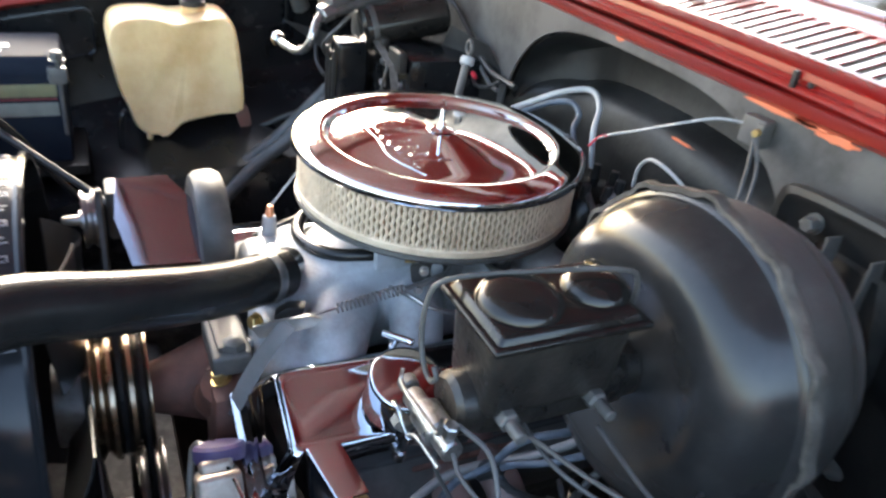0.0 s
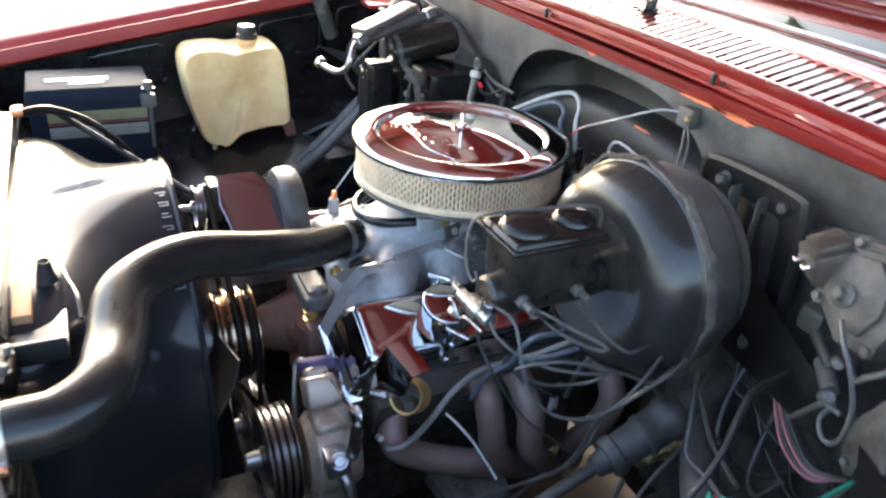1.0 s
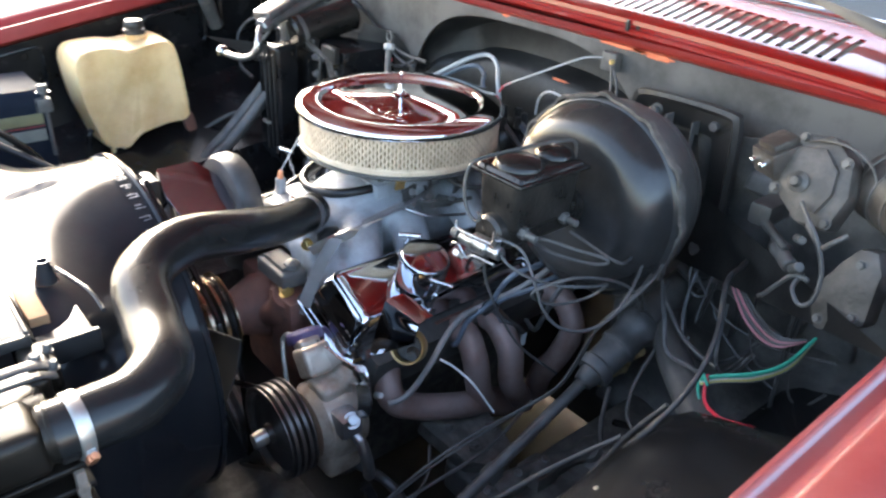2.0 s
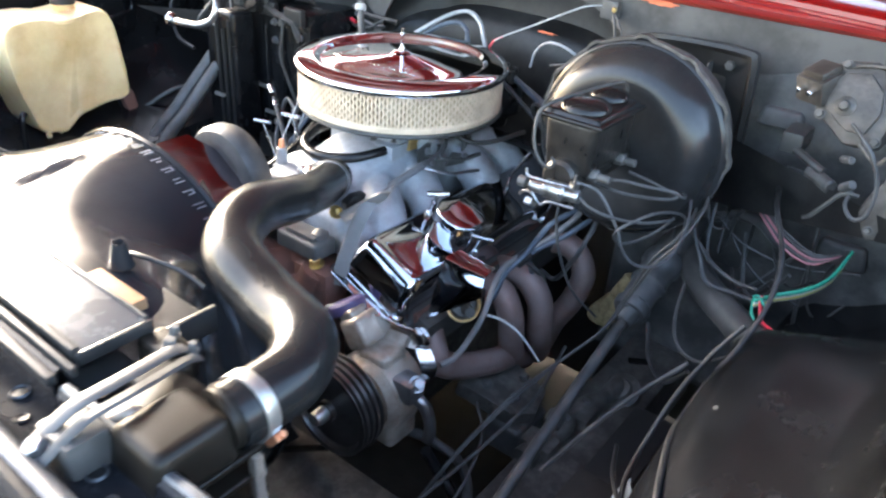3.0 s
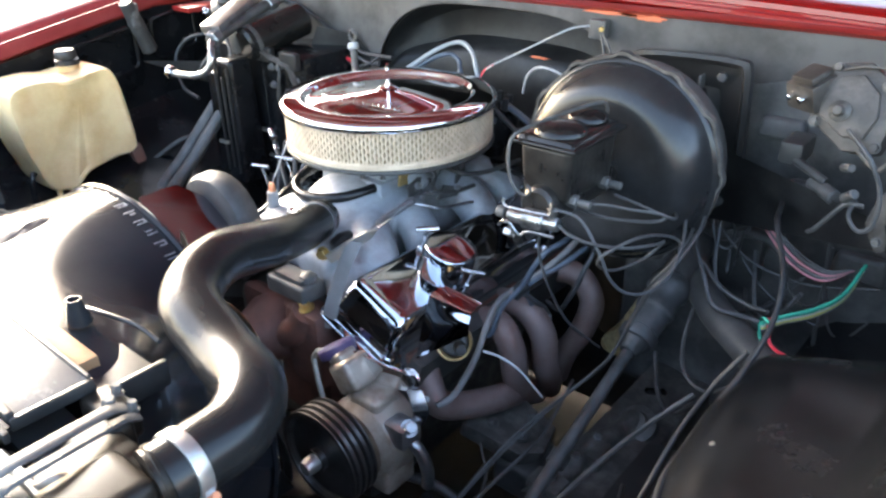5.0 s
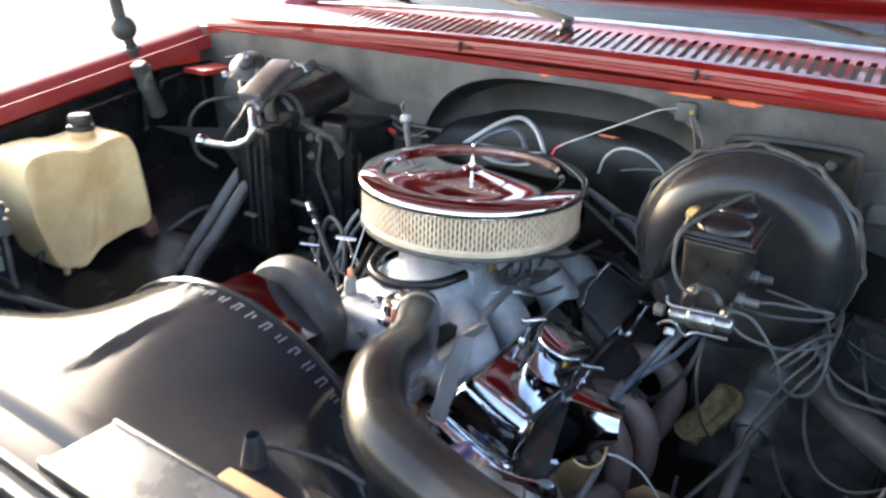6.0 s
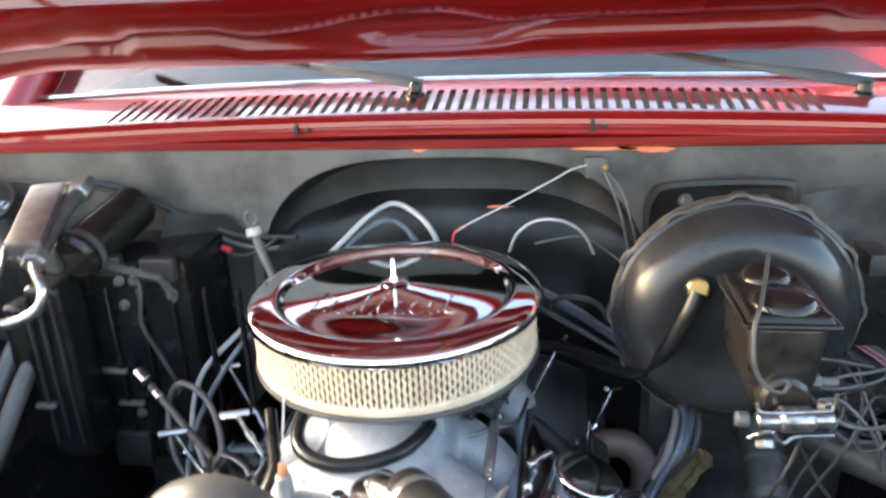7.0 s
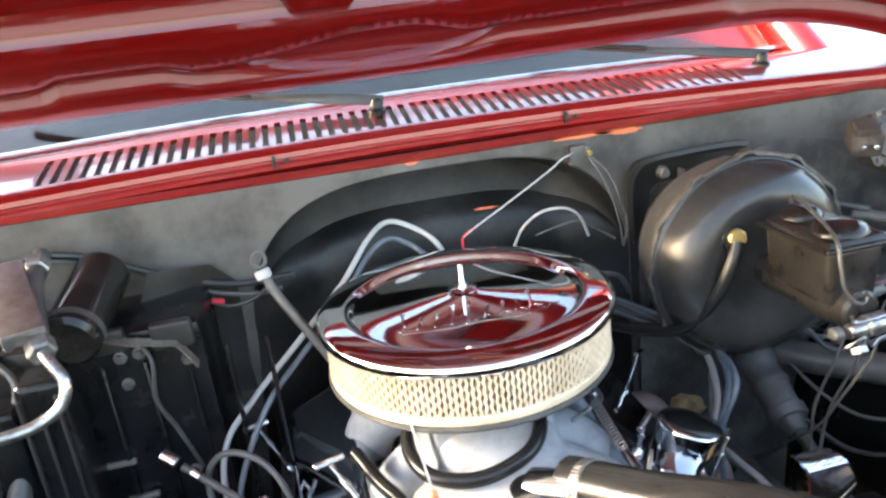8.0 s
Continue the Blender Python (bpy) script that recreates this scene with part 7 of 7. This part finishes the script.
prism(b, [(-0.122, 0.692), (-0.112, 0.660), (-0.098, 0.660), (-0.091, 0.672), (-0.098, 0.708), (-0.106, 0.712)], 0.020, frame_of((-0.705, 0, 0), (0, 1, 0), (0, 0, 1)), 0.002)
part("bracket", b, RUST, wb, "rusty mounting tab")
b = B()
rod(b, (-0.70, -0.287, 0.660), (-0.70, -0.287, 0.634), 0.0055, 12)
rod(b, (-0.70, -0.262, 0.655), (-0.70, -0.261, 0.638), 0.0045, 12)
part("outlet", b, BOTTLE, wb)
wire("washer_tube", [(-0.70, -0.325, 0.705), (-0.695, -0.335, 0.69), (-0.69, -0.34, 0.63), (-0.68, -0.33, 0.55)], 0.006, RUBBER, "black washer tube below the bottle", "tube")
wire("washer_tube", [(-0.69, -0.08, 0.66), (-0.66, 0.0, 0.70), (-0.62, 0.06, 0.69), (-0.58, 0.10, 0.66)], 0.005, WIRE_BLACK, "thin black tube beside the bottle", "tube")

# ---- battery ----
bt = thing("battery", (-0.69, -0.54, 0.64), "dark blue car battery with white labels in the corner", "battery")
b = B()
box(b, (-0.685, -0.54, 0.725), (0.155, 0.235, 0.16), bevel=0.006)
part("case", b, BATTERY, bt)
b = B()
box(b, (-0.685, -0.54, 0.820), (0.165, 0.245, 0.034), bevel=0.006, taper=(0.9, 0.95))
part("top_cover", b, BATTERY, bt)
for y0, y1, x, w in ((-0.62, -0.50, -0.668, 0.018), (-0.575, -0.51, -0.640, 0.013)):
    b = B()
    box(b, (x, (y0 + y1) / 2, 0.8385), (w, y1 - y0, 0.002), bevel=0.0005)
    part("label", b, LABEL_WHITE, bt, "white label bar")
for z, mt, h, wd in ((0.778, LABEL_YELLOW, 0.022, "faded yellow stripe"), (0.745, LABEL_PALE, 0.024, "pale lower label"), (0.763, LABEL_RED, 0.003, "thin red line")):
    b = B()
    box(b, (-0.6068, -0.53, z), (0.002, 0.19, h), bevel=0.0005)
    part("label", b, mt, bt, wd)
b = B()
rod(b, (-0.60, -0.428, 0.70), (-0.60, -0.428, 0.835), 0.004, 10)
hexbolt(b, (-0.60, -0.428, 0.832), (0, 0, 1), 0.010, 0.014)
box(b, (-0.605, -0.43, 0.805), (0.02, 0.03, 0.03), bevel=0.006)
part("hold_down", b, GREY_STEEL, bt, "steel hold-down rod and nut")
b = B()
box(b, (-0.69, -0.54, 0.635), (0.20, 0.28, 0.02), bevel=0.004)
part("tray", b, BLACK, bt)
wire("battery_cable", [(-0.405, -0.655, 0.862), (-0.425, -0.610, 0.858), (-0.440, -0.55, 0.825), (-0.45, -0.50, 0.77), (-0.46, -0.46, 0.70), (-0.45, -0.40, 0.62)], 0.0065, RUBBER, "black battery cable over the shroud", "cable", seg=10)
wire("battery_cable", [(-0.415, -0.66, 0.855), (-0.45, -0.61, 0.845), (-0.47, -0.56, 0.80), (-0.40, -0.44, 0.72), (-0.34, -0.38, 0.69), (-0.27, -0.36, 0.70)], 0.006, WIRE_BLACK, "black cable running to the alternator", "cable", seg=10)
b = B()
box(b, (-0.400, -0.660, 0.866), (0.03, 0.018, 0.014), bevel=0.004)
solid("cable_lug", b, COPPER, "orange cable lug at the shroud edge", "terminal")

# ---- heater case, pipes and hoses ----
hc = thing("heater_case", (-0.50, 0.15, 0.60), "black moulded heater case on the passenger firewall", "heater case")
b = B()
box(b, (-0.47, 0.165, 0.74), (0.30, 0.15, 0.34), bevel=0.02)
part("case", b, APRON, hc)
b = B()
box(b, (-0.500, 0.048, 0.760), (0.066, 0.070, 0.270), None, 0.010, 3, (0.78, 0.8))
part("front_duct", b, APRON, hc, "upright flat-faced duct")
b = B()
box(b, (-0.552, 0.050, 0.745), (0.048, 0.062, 0.235), None, 0.009, 3, (0.8, 0.8))
part("side_duct", b, APRON, hc)
for dx, z0, z1 in ((-0.020, 0.65, 0.88), (0.0, 0.66, 0.86), (0.020, 0.65, 0.88)):
    b = B()
    box(b, (-0.500 + dx, 0.0135, (z0 + z1) / 2), (0.004, 0.006, z1 - z0), bevel=0.0015)
    part("duct_seam", b, BLACK, hc)
for i in range(5):
    b = B()
    box(b, (-0.445 + 0.05 * i, 0.086, 0.74), (0.006, 0.012, 0.26), bevel=0.003)
    part("rib", b, APRON, hc)
for px, pz in ((-0.423, 0.878), (-0.400, 0.880), (-0.422, 0.841), (-0.345, 0.86), (-0.43, 0.66), (-0.37, 0.70)):
    b = B()
    hexbolt(b, (px, 0.088, pz), (0, -1, 0), 0.006, 0.007)
    part("screw", b, STEEL, hc)
for px, pz, w in ((-0.462, 0.735, 0.05), (-0.44, 0.68, 0.04), (-0.525, 0.715, 0.03)):
    b = B()
    box(b, (px, 0.082 if px > -0.5 else 0.012, pz), (w, 0.008, 0.007), bevel=0.002)
    part("clip", b, ZINC, hc, "small bright clip")

ac2 = thing("accumulator", (-0.47, 0.1, 0.90), "glossy black cylinder strapped above the heater case", "accumulator")
b = B()
rod(b, (-0.464, 0.055, 0.922), (-0.447, 0.205, 0.957), 0.035, 36)
part("cylinder", b, BLACK_LID, ac2)
b = B()
lathe(b, [(0.0345, -0.005), (0.0362, -0.005), (0.0368, 0.0), (0.0362, 0.005), (0.0345, 0.005)], axis((-0.4620, 0.075, 0.926), (0.11, 0.97, 0.22)), 32, closed=True)
part("strap", b, BLACK_DUSTY, ac2, "dusty black strap")
b = B()
box(b, (-0.497, 0.075, 0.925), (0.025, 0.05, 0.045), bevel=0.008)
part("mount", b, BLACK_DUSTY, ac2)
hp = thing("refrigerant_pipe", (-0.5, 0.05, 0.88), "bent bare aluminium pipe ending in a flared fitting", "pipe")
b = B()
tube(b, [(-0.552, -0.068, 0.880), (-0.520, -0.063, 0.878), (-0.482, -0.054, 0.880), (-0.455, -0.044, 0.893), (-0.447, -0.036, 0.915), (-0.458, -0.026, 0.935), (-0.470, -0.012, 0.948)], 0.0066, 16)
part("pipe", b, GRIMY_PLATE, hp)
b = B()
tube(b, [(-0.468, -0.014, 0.946), (-0.488, 0.050, 0.958), (-0.508, 0.13, 0.978), (-0.513, 0.20, 0.995)], 0.0115, 16)
part("rubber_sleeve", b, OLD_RUBBER, hp, "dark rubber sleeve over the pipe")
b = B()
lathe(b, [(0, -0.006), (0.010, -0.006), (0.0130, 0.0), (0.0130, 0.007), (0.009, 0.012), (0, 0.013)], axis((-0.550, -0.067, 0.880), (-0.97, -0.18, 0.05)), 20)
part("flare_fitting", b, CHROME_WORN, hp)
b = B()
rod(b, (-0.466, -0.018, 0.944), (-0.475, 0.005, 0.952), 0.0155, 6)
part("nut", b, DULL_ALU, hp)
b = B()
rod(b, (-0.512, 0.16, 0.985), (-0.514, 0.185, 0.992), 0.0165, 6)
part("nut", b, DULL_ALU, hp)

b = B()
m = frame_of((-0.512, 0.068, 0.981), (-0.075, 0.19, 0.050), (0.98, 0.38, 0.0))
box(b, (0, 0, 0), (0.165, 0.046, 0.020), m, 0.006)
box(b, (0.0, 0.0, 0.010), (0.140, 0.032, 0.004), m, 0.0018)
lathe(b, [(0.006, 0.0), (0.0085, 0.0015), (0.011, 0.0)], m @ Matrix.Translation((0.025, 0.0, 0.0115)), 18, closed=True)
for u, v in ((-0.074, 0.017), (-0.074, -0.017), (0.074, 0.017), (0.074, -0.017)):
    hexbolt(b, m @ Vector((u, v, 0.010)), m.to_3x3() @ Vector((0, 0, 1)), 0.0042, 0.004)
part("block_body", b, STEEL, hp, "worn silver pipe block with a stamped ring")

bl = thing("blower_motor", (-0.70, 0.20, 0.92), "dusty black blower motor in the rear corner of the bay", "blower motor")
b = B()
lathe(b, [(0.085, 0), (0.088, 0.008), (0.06, 0.014), (0.055, 0.02), (0.055, 0.07), (0.045, 0.082), (0, 0.084)], axis((-0.70, 0.235, 0.90), (0.05, -1, 0.15)), 36)
part("motor", b, BLACK_DUSTY, bl)
b = B()
lathe(b, [(0.030, -0.045), (0.040, -0.040), (0.041, 0.0), (0.037, 0.006), (0.028, 0.010), (0.020, 0.014), (0.018, 0.022), (0.010, 0.026), (0, 0.026)], axis((-0.684, 0.180, 0.972), (0.25, -0.6, 0.7)), 24)
part("relay_can", b, BLACK_DUSTY, bl, "dusty black can")
b = B()
lathe(b, [(0.038, 0.0), (0.0415, 0.001), (0.042, 0.003), (0.038, 0.005)], axis((-0.684, 0.180, 0.972), (0.25, -0.6, 0.7)), 28, closed=True)
part("bright_ring", b, GREY_STEEL, bl, "worn grey ring")
for px, py, pz, r in ((-0.659, 0.150, 1.002, 0.006), (-0.714, 0.140, 0.957, 0.005), (-0.644, 0.170, 0.967, 0.005)):
    b = B()
    hexbolt(b, (px, py, pz), (0.2, -0.7, 0.6), r, 0.008)
    part("nut", b, CHROME_WORN, bl)
b = B()
tube(b, [(-0.70, 0.15, 0.91), (-0.74, 0.10, 0.90), (-0.76, 0.07, 0.86), (-0.72, 0.05, 0.80), (-0.66, 0.05, 0.78)], 0.004, 8)
part("lead", b, WIRE_BLACK, bl)
b = B()
box(b, (-0.80, 0.17, 0.955), (0.07, 0.09, 0.012), Matrix.Identity(4), 0.003)
solid("hinge_plate", b, RED_EDGE, "faded red hinge plate in the rear corner", "hinge")

for i, dx in enumerate((0.0, 0.036)):
    wire("heater_hose", [(-0.555 + dx * 0.5, 0.12, 0.835), (-0.575 + dx, 0.06, 0.80), (-0.590 + dx, 0.02, 0.755), (-0.600 + dx, -0.05, 0.68), (-0.595 + dx, -0.11, 0.635), (-0.56 + dx, -0.18, 0.585), (-0.50 + dx, -0.26, 0.54), (-0.40 + dx, -0.28, 0.52)], 0.0135, OLD_RUBBER, "grey black rubber heater hose", "heater hose", "heater hoses", seg=14)
b = B()
rod(b, (-0.565, 0.075, 0.812), (-0.578, 0.052, 0.792), 0.015, 16)
solid("hose_sleeve", b, WIRE_PINK, "faded pink sleeve at a heater hose end", "sleeve")

wire("vacuum_line", [(-0.60, 0.10, 0.93), (-0.585, 0.06, 0.90), (-0.60, 0.03, 0.86), (-0.63, 0.05, 0.83), (-0.66, 0.10, 0.84)], 0.0035, BLACK_DUSTY, "black vacuum line looping beside the heater case", "vacuum line", "vacuum lines")
wire("vacuum_line", [(-0.66, 0.13, 0.95), (-0.62, 0.10, 0.94), (-0.575, 0.09, 0.915), (-0.54, 0.07, 0.88), (-0.545, 0.04, 0.84)], 0.0045, OLD_RUBBER, "grey vacuum line over the heater case", "vacuum line", "vacuum lines")
wire("vacuum_line", [(-0.40, 0.09, 0.90), (-0.385, 0.075, 0.87), (-0.39, 0.07, 0.82), (-0.375, 0.075, 0.77), (-0.36, 0.09, 0.70)], 0.0030, BLACK_DUSTY, "thin black line down the heater case", "vacuum line", "vacuum lines")
for px, pz, w, h in ((-0.44, 0.905, 0.06, 0.03), (-0.355, 0.90, 0.05, 0.035), (-0.36, 0.62, 0.07, 0.05), (-0.45, 0.60, 0.06, 0.06)):
    b = B()
    box(b, (px, 0.082, pz), (w, 0.016, h), bevel=0.005, seg=3)
    part("moulded_boss", b, BLACK, hc)
b = B()
sheet(b, [[(x, 0.078, z), (x, 0.066, z - 0.004)] for x, z in ((-0.46, 0.925), (-0.40, 0.905), (-0.35, 0.895), (-0.33, 0.86))], 0.003)
part("edge_lip", b, DUST_GREY, hc, "dusty worn lip")

# harness from the heater case to the recess
H = "heater harness wires"
wire("harness", [(-0.515, 0.20, 0.995), (-0.47, 0.225, 0.975), (-0.40, 0.228, 0.94), (-0.34, 0.225, 0.915), (-0.28, 0.22, 0.90), (-0.20, 0.22, 0.90)], 0.005, WIRE_BLACK, "black wire running down the firewall", "wire", H)
wire("harness", [(-0.52, 0.21, 0.985), (-0.46, 0.230, 0.962), (-0.38, 0.232, 0.925), (-0.32, 0.222, 0.895), (-0.26, 0.21, 0.885), (-0.22, 0.20, 0.89)], 0.0035, WIRE_GREY, "grey wire running down the firewall", "wire", H)
wire("harness", [(-0.80, 0.22, 0.975), (-0.70, 0.225, 0.990), (-0.60, 0.228, 0.985), (-0.52, 0.215, 0.99)], 0.004, WIRE_BLACK, "black wire along the top of the firewall", "wire", H)
wire("harness", [(-0.34, 0.215, 0.90), (-0.30, 0.20, 0.878), (-0.26, 0.20, 0.882), (-0.23, 0.21, 0.90)], 0.003, WIRE_BLACK, "black wire drooping at the recess edge", "wire", H)
b = B()
rod(b, (-0.318, 0.205, 0.888), (-0.302, 0.203, 0.884), 0.004, 10)
solid("splice", b, WIRE_RED, "small red crimp splice on the harness", "splice")

# ---- dipstick ----
dp = thing("dipstick", (-0.22, 0.13, 0.86), "pale engine dipstick with a looped handle", "dipstick")
b = B()
tube(b, [(-0.238, 0.150, 0.935), (-0.225, 0.138, 0.905), (-0.19, 0.11, 0.85), (-0.16, 0.09, 0.80)], lambda u: 0.0065, 12)
part("tube", b, GREY_STEEL, dp)
b = B()
rod(b, (-0.2395, 0.1515, 0.938), (-0.236, 0.148, 0.926), 0.011, 16)
part("collar", b, WIRE_PALE, dp)
b = B()
lp = [(-0.240 + 0.0085 * math.cos(radians(a)), 0.152, 0.952 + 0.0105 * math.sin(radians(a))) for a in range(-90, 271, 24)]
tube(b, lp, 0.003, 8, raw=True)
part("loop_handle", b, GREY_STEEL, dp)

# long chrome-tipped rod over the passenger head
cr = thing("dipstick_tube", (-0.36, 0.03, 0.70), "dark rod with a bright chrome tip beside the valve cover", "rod")
b = B()
rod(b, (-0.262, -0.03, 0.672), (-0.372, 0.033, 0.742), 0.005, 12)
part("rod", b, BLACK_DUSTY, cr)
b = B()
rod(b, (-0.378, 0.036, 0.746), (-0.396, 0.046, 0.757), 0.0085, 16)
rod(b, (-0.352, 0.021, 0.729), (-0.362, 0.027, 0.736), 0.007, 16)
part("tip", b, CHROME, cr, "bright chrome tip")


# ---- throttle linkage beside the carburettor ----
tl = thing("throttle_linkage", (0.12, -0.02, 0.76), "dark throttle linkage with small plated nuts beside the carburettor", "linkage")
for pts, r, mt in (([(0.085, -0.06, 0.785), (0.115, -0.04, 0.775), (0.135, 0.0, 0.768), (0.14, 0.05, 0.765)], 0.0035, BLACK_DUSTY),
                   ([(0.095, -0.09, 0.765), (0.125, -0.08, 0.772), (0.150, -0.05, 0.762), (0.16, 0.02, 0.75)], 0.0028, STEEL),
                   ([(0.10, 0.02, 0.80), (0.13, 0.03, 0.79), (0.15, 0.07, 0.785), (0.17, 0.14, 0.79)], 0.0040, BLACK_DUSTY),
                   ([(0.09, -0.02, 0.81), (0.125, -0.03, 0.805), (0.14, -0.06, 0.79)], 0.0025, STEEL)):
    b = B()
    tube(b, pts, r, 8)
    part("rod", b, mt, tl)
for o, ex, poly, mt in (((0.100, -0.045, 0.782), (0.3, 0.9, 0.1), [(-0.02, -0.012), (0.02, -0.008), (0.024, 0.010), (0.0, 0.020), (-0.022, 0.010)], BLACK_DUSTY),
                        ((0.128, -0.005, 0.768), (0.2, 0.95, 0.0), [(-0.024, -0.008), (0.018, -0.010), (0.026, 0.004), (-0.01, 0.016)], BLACK_DUSTY),
                        ((0.112, 0.045, 0.785), (-0.2, 0.95, 0.1), [(-0.018, -0.014), (0.016, -0.010), (0.012, 0.016), (-0.012, 0.014)], GREY_STEEL)):
    b = B()
    prism(b, poly, 0.004, frame_of(o, ex, (0.1, 0.0, 1.0)), 0.001)
    part("lever", b, mt, tl)
for p in ((0.108, -0.055, 0.790), (0.118, -0.028, 0.778), (0.136, 0.008, 0.774), (0.128, -0.070, 0.780), (0.118, 0.040, 0.798)):
    b = B()
    hexbolt(b, p, (0.9, -0.3, 0.3), 0.0045, 0.006)
    part("nut", b, STEEL, tl)

# ---- low in the bay on the driver side ----
em = thing("engine_mount", (0.33, -0.10, 0.40), "dusty grey engine mount bracket on the crossmember", "engine mount")
b = B()
m = frame_of((0.27, -0.16, 0.44), (1, 0.1, -0.25), (0, 1, 0))
prism(b, [(0.0, 0.0), (0.10, 0.01), (0.13, 0.04), (0.12, 0.10), (0.03, 0.12), (0.0, 0.09)], 0.03, m, 0.006)
part("bracket", b, DUST_GREY, em)
b = B()
box(b, (0.36, -0.10, 0.385), (0.07, 0.09, 0.06), bevel=0.012, seg=3)
part("rubber_block", b, BLACK_DUSTY, em, "black rubber block")
for px, py in ((0.31, -0.13), (0.36, -0.12), (0.35, -0.07)):
    b = B()
    hexbolt(b, m @ Vector((px - 0.27, py + 0.16, 0.03)), (-0.2, 0, 1), 0.008, 0.009)
    part("bolt", b, GREY_STEEL, em)
wire("steering_hose", [(0.325, -0.30, 0.455), (0.34, -0.29, 0.42), (0.38, -0.30, 0.40), (0.42, -0.36, 0.42), (0.45, -0.44, 0.455)], 0.0085, RUBBER, "black rubber power steering hose to the steering box", "steering hose", "steering hoses", seg=12)
wire("steering_hose", [(0.28, -0.29, 0.46), (0.31, -0.25, 0.42), (0.36, -0.25, 0.405), (0.41, -0.31, 0.415), (0.44, -0.42, 0.45)], 0.0075, OLD_RUBBER, "grey rubber power steering return hose", "steering hose", "steering hoses", seg=12)
wire("loose_lead", [(0.33, -0.18, 0.47), (0.37, -0.22, 0.455), (0.40, -0.30, 0.45), (0.42, -0.40, 0.46), (0.43, -0.52, 0.50)], 0.0022, GREY_STEEL, "thin dusty lead along the frame", "wire")
wire("loose_lead", [(0.39, -0.02, 0.52), (0.40, -0.12, 0.485), (0.39, -0.22, 0.465), (0.37, -0.34, 0.44), (0.35, -0.46, 0.43)], 0.0028, BLACK_DUSTY, "dark lead along the frame", "wire")

# ---- leads hanging over the dusty wall behind the steering column ----
rng = random.Random(11)
for k in range(12):
    x0, x1 = 0.47 + 0.20 * rng.random(), 0.50 + 0.24 * rng.random()
    z0, z1 = 0.80 - 0.16 * rng.random(), 0.78 - 0.20 * rng.random()
    y0, y1 = 0.205 - 0.03 * rng.random(), 0.19 - 0.10 * rng.random()
    sag = 0.02 + 0.05 * rng.random()
    wire("hanging_lead", [(x0, y0, z0), (0.7 * x0 + 0.3 * x1, 0.6 * y0 + 0.4 * y1 - 0.015, 0.7 * z0 + 0.3 * z1 - sag), (0.35 * x0 + 0.65 * x1, 0.3 * y0 + 0.7 * y1 - 0.01, 0.35 * z0 + 0.65 * z1 - sag), (x1, y1, z1)],
         0.0016 + 0.0022 * rng.random(), (OLD_RUBBER, WIRE_BLACK, BLACK_DUSTY, WIRE_GREY)[k % 4], ("dusty grey lead sagging over the lower firewall", "black lead sagging over the lower firewall", "dusty black lead sagging over the lower firewall", "grey lead sagging over the lower firewall")[k % 4], "wire", "hanging leads")
